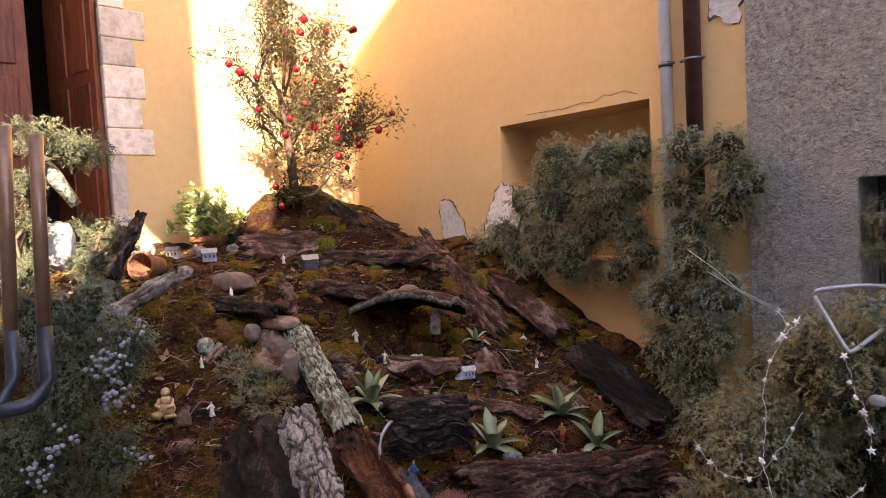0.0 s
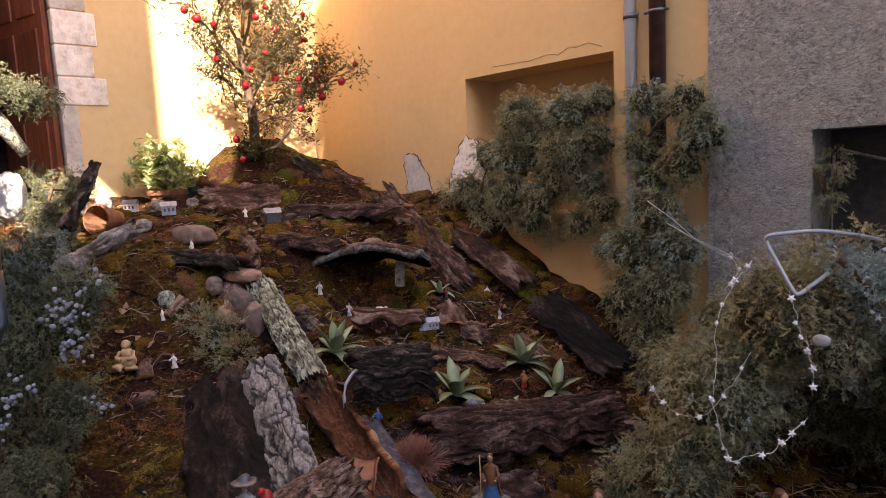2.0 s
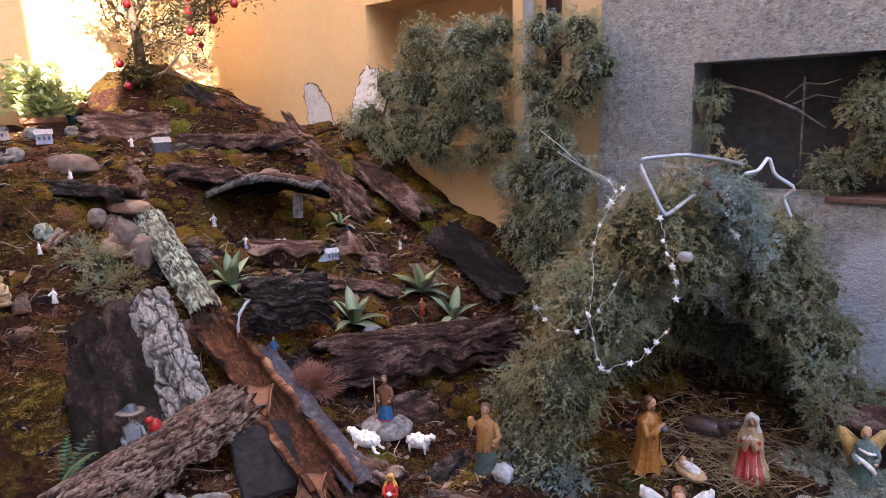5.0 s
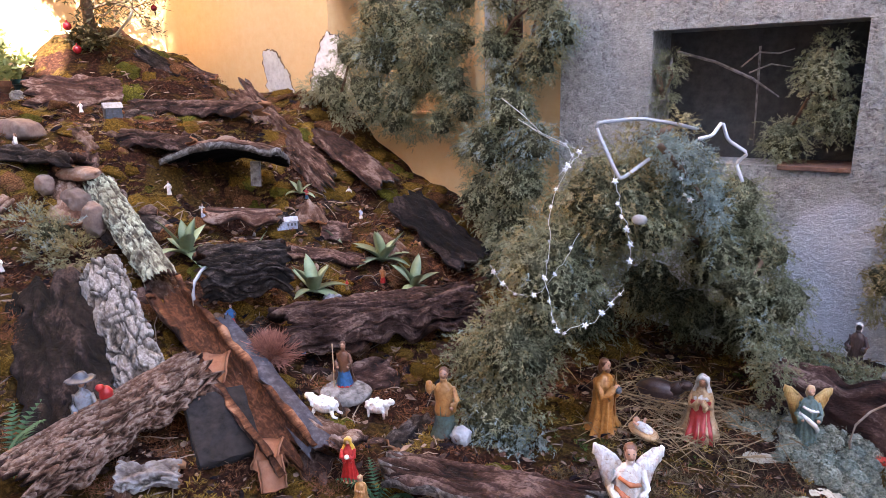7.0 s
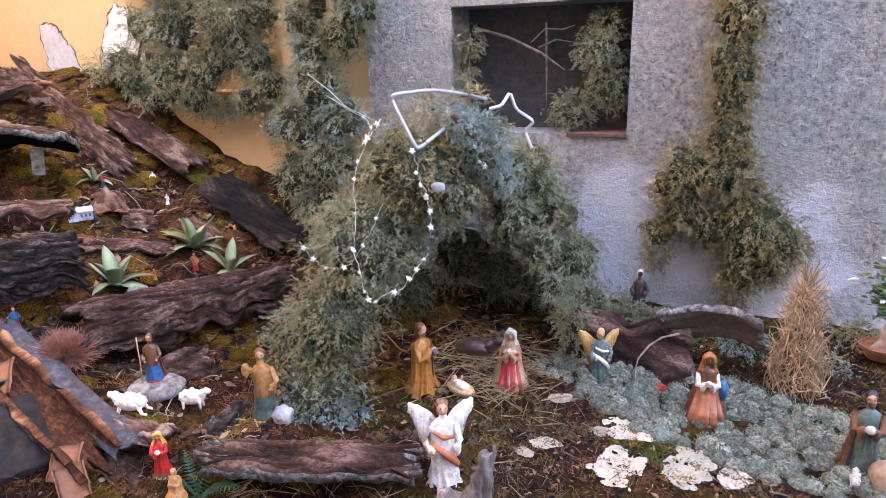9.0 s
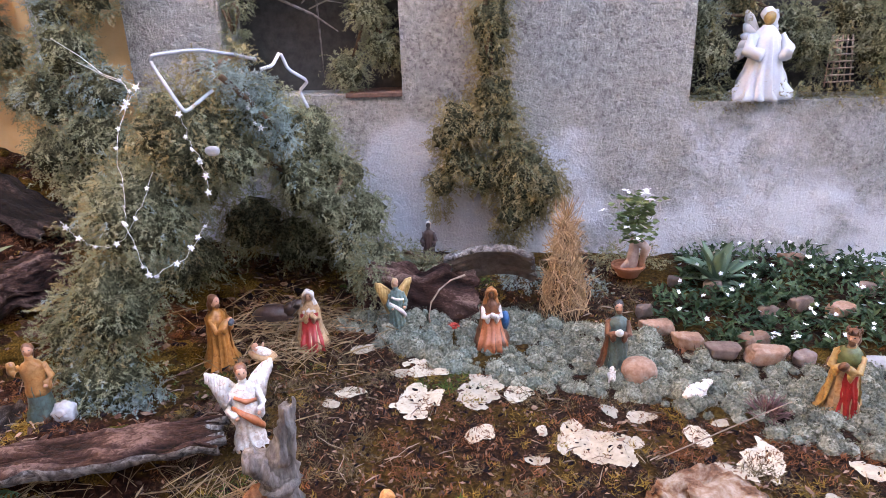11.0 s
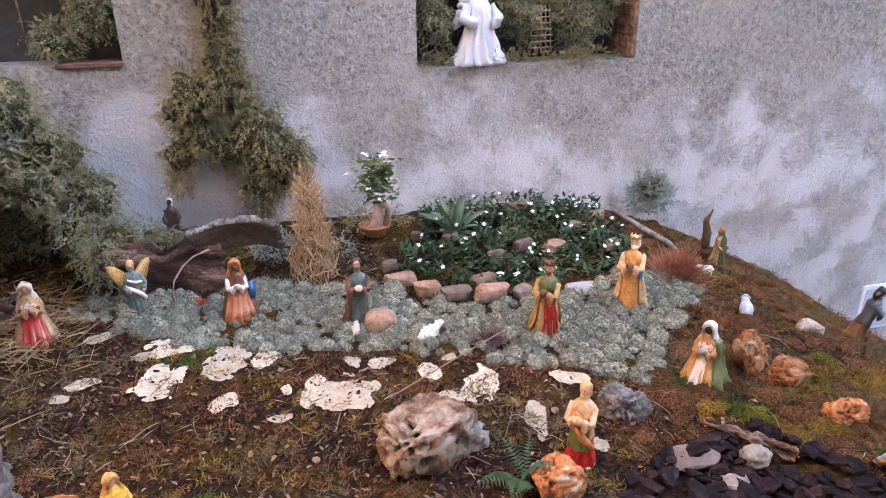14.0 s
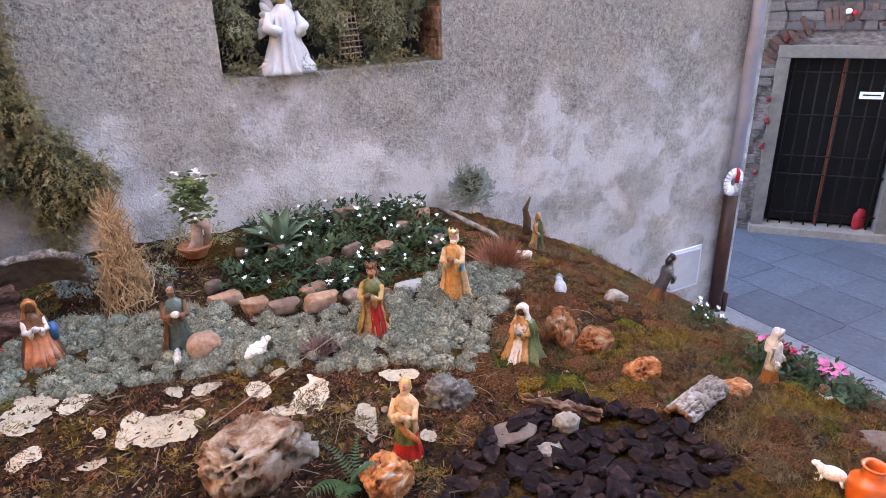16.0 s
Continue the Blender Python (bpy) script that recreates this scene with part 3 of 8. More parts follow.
branch_pile("juniper_branches", [(-2.27, 0.24, 1.26, 0.16), (-2.22, 0.38, 1.13, 0.20), (-2.21, 0.49, 1.22, 0.11), (-2.27, 0.35, 1.38, 0.11), (-2.29, 0.18, 1.36, 0.13), (-2.23, 0.26, 1.04, 0.16), (-2.21, 0.13, 0.89, 0.16), (-2.14, 0.38, 0.8, 0.13), (-2.19, 0.05, 0.77, 0.13)],
            9000, "juniper branches with blue berries beside the mound", 8, blue=0.35, dry=0.15)

branch_pile("juniper_branches", [(-2.35, 0.05, 0.72, 0.2), (-2.05, 0.22, 0.58, 0.17), (-2.5, 0.3, 0.85, 0.16), (-1.9, 0.05, 0.5, 0.16), (-2.3, 0.3, 0.62, 0.13)],
            6000, "dark juniper branches at the foot of the mound", 9, blue=0.3, dry=0.25)

# ---- more materials ----
M_GREYBARK = simple("grey_cork", [(0.3, (0.080, 0.068, 0.060)), (0.5, (0.240, 0.220, 0.200)), (0.7, (0.384, 0.360, 0.336))], 30, 0.95, 0.9, 0.008, coarse=9, vary=0.3)
M_LICHBARK = simple("lichened_bark", [(0.34, (0.053, 0.041, 0.034)), (0.46, (0.165, 0.150, 0.120)), (0.52, (0.345, 0.375, 0.285)), (0.7, (0.465, 0.495, 0.405))], 38, 0.95, 0.9, 0.01, coarse=8, vary=0.2, dist=1.0)
M_CORK = simple("red_brown_cork", [(0.3, (0.040, 0.020, 0.014)), (0.5, (0.176, 0.096, 0.064)), (0.62, (0.320, 0.240, 0.192)), (0.75, (0.440, 0.384, 0.344))], 28, 0.95, 1.0, 0.012, coarse=7, vary=0.3, dist=0.8)
M_INNER = simple("inner_bark", [(0.3, (0.18, 0.07, 0.03)), (0.6, (0.36, 0.17, 0.08))], 14, 0.7, 0.5, 0.006, vary=0.4)
M_SOILBARK = simple("earthy_bark", [(0.32, (0.016, 0.009, 0.008)), (0.52, (0.05, 0.030, 0.026)), (0.68, (0.115, 0.075, 0.063)), (0.8, (0.20, 0.15, 0.13))], 26, 0.9, 1.0, 0.015, coarse=6, vary=0.4, stretch=(1, 1, 2.2), dist=1.2)
M_ROCKO = simple("ochre_limestone", [(0.36, (0.06, 0.014, 0.004)), (0.45, (0.34, 0.105, 0.03)), (0.54, (0.42, 0.20, 0.085)), (0.62, (0.54, 0.42, 0.33)), (0.75, (0.60, 0.54, 0.48))], 15, 0.8, 1.0, 0.016, coarse=6, vary=0.4, dist=1.2)
M_ROCKB = simple("porous_limestone", [(0.36, (0.030, 0.011, 0.005)), (0.45, (0.14, 0.062, 0.030)), (0.52, (0.22, 0.15, 0.10)), (0.60, (0.31, 0.25, 0.20)), (0.75, (0.38, 0.34, 0.29))], 14, 0.9, 1.0, 0.016, coarse=5, vary=0.5, dist=0.3)
M_ROCKW = simple("white_stone", [(0.3, (0.31, 0.295, 0.285)), (0.7, (0.53, 0.51, 0.495))], 20, 0.7, 0.4, vary=0.12)
M_ROCKP = simple("pinkish_stone", [(0.3, (0.111, 0.071, 0.057)), (0.5, (0.186, 0.128, 0.101)), (0.7, (0.239, 0.186, 0.155))], 24, 0.85, 0.4, 0.005, coarse=6, vary=0.25)
M_ROCKG = simple("grey_lichen_stone", [(0.34, (0.060, 0.050, 0.043)), (0.5, (0.21, 0.185, 0.165)), (0.66, (0.36, 0.335, 0.31))], 30, 0.9, 0.8, 0.01, coarse=8)
M_BRICKP = simple("pink_brick_stone", [(0.3, (0.15, 0.075, 0.043)), (0.5, (0.27, 0.16, 0.108)), (0.7, (0.35, 0.26, 0.20))], 30, 0.9, 0.5, 0.006, coarse=8, vary=0.25)
M_COAL = simple("dark_bark_chips", [(0.3, (0.006, 0.0045, 0.005)), (0.55, (0.021, 0.0135, 0.015)), (0.75, (0.066, 0.046, 0.047))], 24, 0.95, 0.8, 0.008, coarse=8, vary=0.3, spec=0.06)
M_PATCH = simple("cream_gypsum", [(0.3, (0.33, 0.27, 0.19)), (0.6, (0.47, 0.405, 0.305))], 50, 0.9, 0.4, 0.004, coarse=12, vary=0.1)
M_STRAW = simple("straw", [(0.3, (0.24, 0.13, 0.06)), (0.7, (0.62, 0.43, 0.24))], 40, 0.7, 0.1, island=True, vary=0.2)
M_OLDSTRAW = simple("weathered_straw", [(0.3, (0.16, 0.09, 0.045)), (0.7, (0.44, 0.31, 0.17))], 40, 0.8, 0.1, island=True, vary=0.3)
M_TWIG = simple("dry_twig", [(0.3, (0.16, 0.10, 0.07)), (0.7, (0.36, 0.27, 0.20))], 40, 0.8, 0.2, island=True)
M_REDTWIG = simple("reddish_broom", [(0.3, (0.22, 0.08, 0.05)), (0.7, (0.44, 0.20, 0.12))], 40, 0.8, 0.2, island=True)
M_LICHEN = simple("reindeer_lichen", [(0.34, (0.09, 0.092, 0.066)), (0.5, (0.235, 0.237, 0.178)), (0.66, (0.40, 0.395, 0.31))], 90, 0.95, 1.0, 0.012, island=True, vary=0.5, coarse=16, spec=0.1)
M_LICHENG = simple("blue_green_lichen", [(0.34, (0.085, 0.10, 0.078)), (0.5, (0.19, 0.21, 0.167)), (0.66, (0.31, 0.335, 0.275))], 90, 0.95, 1.0, 0.010, island=True, vary=0.25, coarse=5, spec=0.1)
M_MOSSY = simple("yellow_green_moss", [(0.3, (0.060, 0.036, 0.006)), (0.7, (0.30, 0.188, 0.034))], 40, 0.95, 0.0, island=True, coarse=4)
M_MOSSG = simple("fresh_green_moss", [(0.3, (0.028, 0.05, 0.008)), (0.7, (0.085, 0.125, 0.022))], 40, 0.95, 0.0, island=True)
M_MOSSB = simple("dry_brown_moss", [(0.3, (0.072, 0.026, 0.010)), (0.7, (0.25, 0.100, 0.042))], 40, 0.95, 0.0, island=True, coarse=4)
M_MOSSD = simple("dark_wiry_moss", [(0.3, (0.045, 0.031, 0.016)), (0.7, (0.21, 0.15, 0.075))], 40, 0.95, 0.0, island=True, coarse=4)
M_CRUMB = simple("bark_crumb", [(0.3, (0.02, 0.010, 0.007)), (0.5, (0.075, 0.037, 0.025)), (0.7, (0.18, 0.10, 0.07))], 50, 0.9, 0.3, island=True, coarse=8)
M_LITTER = simple("fallen_leaves", [(0.3, (0.10, 0.05, 0.03)), (0.7, (0.34, 0.22, 0.15))], 30, 0.8, 0.1, island=True)
M_BROWNU = simple("pale_brown_inner_bark", [(0.3, (0.07, 0.045, 0.032)), (0.6, (0.15, 0.11, 0.085))], 25, 0.9, 0.6, 0.006)
M_BROWNB = simple("smooth_brown_bark", [(0.3, (0.014, 0.007, 0.005)), (0.5, (0.04, 0.021, 0.014)), (0.7, (0.085, 0.05, 0.036))], 20, 0.95, 0.6, 0.006, coarse=7, vary=0.5, spec=0.08)
M_SHEET = simple("dark_smooth_bark", [(0.3, (0.005, 0.003, 0.003)), (0.5, (0.014, 0.009, 0.008)), (0.72, (0.04, 0.026, 0.022))], 30, 0.95, 0.8, 0.01, coarse=5, spec=0.05)
M_REDWOOD = simple("reddish_wood", [(0.3, (0.018, 0.007, 0.004)), (0.5, (0.06, 0.025, 0.014)), (0.7, (0.13, 0.062, 0.038))], 34, 0.85, 0.9, 0.008, vary=0.5)
M_SLATEB = simple("slate_blue_bark", [(0.3, (0.018, 0.017, 0.022)), (0.5, (0.045, 0.042, 0.052)), (0.7, (0.10, 0.097, 0.112))], 34, 0.75, 0.7, 0.005, coarse=9)
M_PALEROOT = simple("pinkish_root", [(0.3, (0.30, 0.20, 0.16)), (0.7, (0.52, 0.40, 0.35))], 30, 0.8, 0.3, 0.004)
M_AGAVE = simple("agave_leaf", [(0.3, (0.16, 0.21, 0.115)), (0.7, (0.31, 0.36, 0.21))], 9, 0.5, 0.05, vary=0.2)
M_LEAF = foliage("dark_leaf", (0.016, 0.032, 0.013), (0.045, 0.080, 0.034), (0.105, 0.15, 0.072), 0.45)
M_LEAFY = foliage("pale_yellow_leaf", (0.17, 0.20, 0.07), (0.40, 0.44, 0.18), (0.62, 0.64, 0.36), 0.5)
M_OLIVE = foliage("olive_leaf", (0.030, 0.027, 0.010), (0.085, 0.074, 0.031), (0.20, 0.165, 0.085), 0.5)
M_FERN = foliage("fern_green", (0.03, 0.06, 0.025), (0.06, 0.12, 0.055), (0.12, 0.20, 0.10), 0.6)
M_TERRA = simple("terracotta", [(0.3, (0.15, 0.058, 0.030)), (0.5, (0.27, 0.115, 0.060)), (0.7, (0.36, 0.18, 0.105))], 20, 0.85, 0.4, 0.004, coarse=9, vary=0.5)
M_BLACKP = simple("black_wood", [(0.3, (0.005, 0.004, 0.004)), (0.7, (0.026, 0.021, 0.020))], 25, 0.95, 0.9, stretch=(1, 1, 3))
M_WHITEP = simple("white_petal", [(0.3, (0.74, 0.74, 0.76)), (0.7, (0.85, 0.85, 0.86))], 30, 0.6, 0.0, vary=0.0, island=True)
M_PINKP = simple("pink_petal", [(0.3, (0.60, 0.10, 0.28)), (0.7, (0.75, 0.22, 0.42))], 30, 0.5, 0.0, island=True)
M_REDP = simple("red_petal", [(0.3, (0.38, 0.012, 0.02)), (0.7, (0.55, 0.03, 0.04))], 30, 0.5, 0.0, island=True)
M_METAL = simple("painted_steel", [(0.3, (0.10, 0.10, 0.11)), (0.7, (0.16, 0.16, 0.17))], 20, 0.35, 0.1, metal=0.6)
M_RAIL = simple("brown_handrail", [(0.3, (0.20, 0.10, 0.06)), (0.7, (0.32, 0.18, 0.11))], 14, 0.3, 0.1, metal=0.3)
M_TUBE = simple("clear_light_tube", [(0.3, (0.42, 0.43, 0.46)), (0.7, (0.54, 0.55, 0.58))], 30, 0.2, 0.1, vary=0.1, spec=0.7)
M_SILVER = simple("white_plastic_star", [(0.3, (0.702, 0.702, 0.720)), (0.7, (0.774, 0.774, 0.774))], 30, 0.35, 0.0, vary=0.0)


def paint(name, c, rough=0.38):
    """Glazed paint with thin brown wash in its hollows and worn spots."""
    wash = tuple(v * q for v, q in zip(c, (0.30, 0.20, 0.15)))
    return simple(name, [(0.30, wash), (0.39, tuple(v * q for v, q in zip(c, (0.80, 0.68, 0.58)))), (0.52, c), (0.72, tuple(min(0.9, v * 1.18 + 0.015) for v in c))], 60, rough, 0.3, 0.002, coarse=24, vary=0.4, spec=0.5, dist=0.8)


P = {"vase": simple("orange_glaze", [(0.3, (0.50, 0.085, 0.012)), (0.7, (0.66, 0.13, 0.02))], 12, 0.2, 0.05, vary=0.2, spec=0.6), "skin": simple("painted_skin", [(0.3, (0.42, 0.20, 0.12)), (0.6, (0.56, 0.31, 0.20))], 40, 0.4, 0.2, 0.002, vary=0.2), "dark_skin": paint("dark_painted_skin", (0.045, 0.028, 0.022)), "white": paint("painted_white", (0.76, 0.71, 0.66)), "ox": paint("painted_ox_brown", (0.06, 0.035, 0.03)),
     "red": paint("painted_red", (0.46, 0.025, 0.022)), "orange": paint("painted_orange", (0.50, 0.19, 0.06)), "ochre": paint("painted_ochre", (0.54, 0.26, 0.085)),
     "brown": paint("painted_brown", (0.18, 0.075, 0.035)), "tan": paint("painted_tan", (0.56, 0.36, 0.19)), "green": paint("painted_green", (0.12, 0.145, 0.05)),
     "blue": paint("painted_blue", (0.035, 0.13, 0.30)), "teal": paint("painted_grey_green", (0.12, 0.17, 0.15)), "grey": paint("painted_grey", (0.28, 0.29, 0.32)),
     "black": paint("painted_black", (0.02, 0.018, 0.018)), "gold": paint("painted_gold", (0.48, 0.30, 0.10)), "pink": paint("painted_rose", (0.62, 0.36, 0.30)), "cloth_white": simple("white_cloth", [(0.3, (0.70, 0.70, 0.73)), (0.7, (0.80, 0.80, 0.82))], 60, 0.85, 0.3, 0.002, vary=0.1),
     "slate": paint("painted_slate", (0.07, 0.075, 0.09)), "paleblue": paint("painted_pale_blue", (0.38, 0.42, 0.52)), "yellow": paint("painted_yellow", (0.70, 0.42, 0.06)), "amber": paint("painted_amber", (0.40, 0.17, 0.04)), "rust": paint("painted_rust", (0.46, 0.15, 0.06)), "skyblue": paint("painted_sky_blue", (0.10, 0.33, 0.55))}


# ---- stones and bark ----
def stone(name, pos, size, material, label, seed, lumps=0.20, freq=2.2, holes=0.0, yaw=0.0, sub=4, sink=0.15, category="stone", tilt=0.0, square=0.85, facets=0):
    """A weathered stone; holes: depth of the hollows."""
    bm = bmesh.new()
    bmesh.ops.create_icosphere(bm, subdivisions=sub, radius=1.0)
    o = Vector((seed * 7.3, seed * 3.1, seed * 1.7))
    rf = random.Random(seed)
    planes = [(Vector((rf.gauss(0, 1), rf.gauss(0, 1), rf.gauss(0, 1))).normalized(), rf.uniform(0.58, 0.92)) for _ in range(facets)]
    for v in bm.verts:
        p = v.co.normalized()
        cut = min([d0 / max(0.05, p.dot(n0)) for n0, d0 in planes if p.dot(n0) > 0.05] + [1.15]) if facets else 1.0
        k = cut + lumps * noise.noise(p * freq + o) + lumps * 0.5 * noise.noise(p * freq * 2.7 + o) + lumps * 0.3 * noise.noise(p * freq * 6 + o) + lumps * 0.14 * noise.noise(p * freq * 16 + o)
        if holes:
            d = noise.voronoi(p * 2.6 + o)[0][0]
            k -= holes * 0.46 * min(1.0, max(0.0, (0.34 - d) / 0.08)) + holes * 0.16 * max(0.0, noise.noise(Vector((p.x * 4, p.y * 4, p.z * 9)) + o)) + holes * 0.05 * abs(noise.noise(p * 17 + o)) + holes * 0.03 * abs(noise.noise(p * 40 + o))
        if holes:
            k -= 0.05 * max(0.0, 1 - 5 * abs(noise.noise(p * 2.3 + o + Vector((4, 0, 0))))) + 0.03 * max(0.0, 1 - 4 * abs(noise.noise(p * 6.1 + o)))
        q = p * k
        q = Vector((math.copysign(abs(q.x) ** square, q.x), math.copysign(abs(q.y) ** square, q.y), math.copysign(abs(q.z) ** square, q.z)))
        v.co = Vector((q.x * size[0] / 2, q.y * size[1] / 2, q.z * size[2] / 2 + size[2] * (0.5 - sink)))
    ob = part(name, bm, material, smooth=True)
    ob.matrix_world = pose(*pos, tilt, 0, yaw)
    return tagged(ob, label, category) if label else ob


def bark_surface(name, deep, mid, ridge, pale, fine=70, reach=0.0):
    """Bark: dark in the cracks, worn pale on the ridges, with fibres along the slab."""
    m, nt, lk, b = nodes_of(name)
    at = nt.new("ShaderNodeAttribute")
    at.attribute_name = "grain"
    sep = nt.new("ShaderNodeSeparateXYZ")
    lk.new(at.outputs["Vector"], sep.inputs[0])
    mp = nt.new("ShaderNodeMapping")
    mp.inputs["Scale"].default_value = (0.45, 1, 0)
    lk.new(at.outputs["Vector"], mp.inputs[0])
    oi = nt.new("ShaderNodeObjectInfo").outputs["Random"]
    fib = noise_of(nt, lk, mp.outputs[0], fine, 7, 0.7, 1.0)
    co = nt.new("ShaderNodeTexCoord").outputs["Object"]
    spot = noise_of(nt, lk, co, 55, 6, 0.7)
    big = noise_of(nt, lk, co, 5, 4, 0.6)
    s1 = nt.new("ShaderNodeMath")
    s1.operation = "MULTIPLY_ADD"
    lk.new(fib, s1.inputs[0])
    s1.inputs[1].default_value = 0.9
    lk.new(ranged(nt, lk, sep.outputs[2], 0.0, 1.0, -0.32 + reach, 0.28 + reach), s1.inputs[2])
    s2 = nt.new("ShaderNodeMath")
    s2.operation = "MULTIPLY_ADD"
    lk.new(spot, s2.inputs[0])
    s2.inputs[1].default_value = 0.5
    lk.new(s1.outputs[0], s2.inputs[2])
    rp = ramp_of(nt, [(0.36, deep), (0.62, mid), (0.82, ridge), (0.98, pale)])
    lk.new(s2.outputs[0], rp.inputs[0])
    col = mixed(nt, lk, ranged(nt, lk, big, 0.45, 0.65, 0.0, 0.55), rp.outputs[0], tuple(0.7 * v * k for v, k in zip(mid, (1.15, 0.95, 0.85))))
    hsv = nt.new("ShaderNodeHueSaturation")
    lk.new(ranged(nt, lk, oi, 0, 1, 0.75, 1.25), hsv.inputs["Value"])
    lk.new(col, hsv.inputs["Color"])
    lk.new(hsv.outputs[0], b.inputs["Base Color"])
    b.inputs["Roughness"].default_value = 0.9
    b.inputs["Specular IOR Level"].default_value = 0.2
    bumped(nt, lk, b, s2.outputs[0], 1.0, 0.014)
    return m


M_PALEEDGE = simple("pale_broken_edge", [(0.36, (0.03, 0.022, 0.018)), (0.5, (0.15, 0.125, 0.11)), (0.64, (0.36, 0.33, 0.30))], 34, 0.95, 1.0, 0.012, coarse=12, vary=0.5, dist=0.8)
M_PALECORK = simple("pale_cork", [(0.3, (0.16, 0.135, 0.115)), (0.7, (0.46, 0.42, 0.385))], 40, 0.95, 0.8, 0.008, coarse=9, vary=0.3)
GRAINED = {
    M_BROWNB: bark_surface("brown_bark_grain", (0.008, 0.0038, 0.0028), (0.047, 0.021, 0.0145), (0.105, 0.053, 0.037), (0.24, 0.165, 0.132), 55, -0.02),
    M_SHEET: bark_surface("dark_sheet_grain", (0.0018, 0.0012, 0.0011), (0.0052, 0.0030, 0.0028), (0.0125, 0.0074, 0.0066), (0.045, 0.031, 0.027), 45, -0.06),
    M_REDWOOD: bark_surface("reddish_wood_grain", (0.005, 0.002, 0.001), (0.048, 0.017, 0.008), (0.14, 0.055, 0.026), (0.30, 0.155, 0.085), 42, 0.0),
    M_PALECORK: bark_surface("pale_cork_grain", (0.045, 0.034, 0.028), (0.20, 0.168, 0.148), (0.35, 0.31, 0.285), (0.50, 0.465, 0.435), reach=0.0),
    M_SOILBARK: bark_surface("earthy_bark_grain", (0.006, 0.0031, 0.0023), (0.033, 0.0147, 0.0106), (0.075, 0.038, 0.028), (0.20, 0.126, 0.10), reach=-0.04),
    M_BARK: bark_surface("dark_bark_grain", (0.003, 0.002, 0.0015), (0.018, 0.0115, 0.009), (0.045, 0.031, 0.026), (0.15, 0.118, 0.104), reach=-0.05),
    M_GREYBARK: bark_surface("grey_cork_grain", (0.010, 0.007, 0.006), (0.085, 0.073, 0.063), (0.18, 0.163, 0.148), (0.33, 0.31, 0.29), reach=-0.03),
    M_CORK: bark_surface("red_cork_grain", (0.010, 0.005, 0.003), (0.070, 0.033, 0.020), (0.145, 0.080, 0.054), (0.27, 0.195, 0.155), reach=0.0),
    M_LICHBARK: bark_surface("lichened_bark_grain", (0.016, 0.012, 0.009), (0.10, 0.095, 0.072), (0.25, 0.265, 0.195), (0.40, 0.425, 0.325), 34, -0.05),
}


def bark_shell(a, b, width, curl, thick, seed, rough=0.02, up=(0, 0, 1), nu=72, nv=26, cells=9.0, bend=0.0, taper=0.0, ragged=0.4, plates=False, rim=0, ends=1):
    """A curved slab of bark from a to b. curl: degrees of arc across; cracks split the outer face."""
    a, b = Vector(a), Vector(b)
    ax = (b - a)
    L = ax.length
    ax.normalize()
    side = ax.cross(Vector(up)).normalized()
    nrm = side.cross(ax).normalized()
    arc = radians(max(curl, 2))
    R = width / arc
    o = Vector((seed * 5.1, seed * 2.3, seed))
    outer, inner, G = [], [], []
    for i in range(nu + 1):
        s = i / nu
        for j in range(nv + 1):
            w = (j / nv - 0.5) * (1 - taper * s)
            e0 = ragged * noise.noise(Vector((j * 0.35, seed, 0.3)))
            e1 = ragged * noise.noise(Vector((j * 0.35, seed, 7.3)))
            wob = 1 + ragged * noise.noise(Vector((s * L * 9, seed * 2.0, 1.0 if w > 0 else 5.0)))
            ss = e0 * 0.3 + s * (1 + e1 * 0.3 - e0 * 0.3)
            th = w * arc * wob
            c = a + ax * (ss * L) + nrm * (bend * math.sin(math.pi * s) * L - R * math.cos(arc / 2))
            u = Vector((ss * L * cells * 0.22, w * width * cells * 0.8, 0.0)) + o
            u += Vector((0, noise.noise(u * 0.9) * 0.9 + 0.25 * noise.noise(u * 2.6), 0))
            f = 0.6 * min(1.0, abs(noise.noise(u)) * 4.5) + 0.4 * min(1.0, abs(noise.noise(u * 2.3 + o)) * 3.5)
            if plates:
                q = Vector((ss * L * cells * 0.40, w * width * cells * 1.0, 3.0)) + o
                q += Vector((noise.noise(q * 0.9), noise.noise(q * 0.9 + o), 0)) * 0.6 + Vector((noise.noise(q * 2.7), noise.noise(q * 2.7 + o), 0)) * 0.28
                d = noise.voronoi(Vector((q.x, q.y, 0.0)))[0]
                f = (0.75 + 0.25 * f) * min(1.0, 0.02 + (d[1] - d[0]) * 8.0)
            k = 0.25 if plates else 1.0
            h = rough * (f - 0.5) + k * rough * (0.6 * noise.noise(u * 1.6) + 0.4 * noise.noise(u * 4.0) + 0.2 * noise.noise(u * 9.0) + 0.1 * noise.noise(u * 17.0))
            G.append((ss * L, w * width, min(1.0, max(0.0, 0.5 + h / (1.7 * rough)))))
            outer.append(c + (nrm * math.cos(th) + side * math.sin(th)) * (R + h))
            inner.append(c + (nrm * math.cos(th) + side * math.sin(th)) * (R - thick + rough * 0.3 * noise.noise(u * 1.5 + o)))
    V = outer + inner
    n, F, MI = (nu + 1) * (nv + 1), [], []
    for i in range(nu):
        for j in range(nv):
            q = i * (nv + 1) + j
            F.append((q, q + 1, q + nv + 2, q + nv + 1))
            MI.append(0)
            F.append((n + q, n + q + nv + 1, n + q + nv + 2, n + q + 1))
            MI.append(1)
    for i in range(nu):
        for j in (0, nv):
            q = i * (nv + 1) + j
            f = (q, q + nv + 1, n + q + nv + 1, n + q)
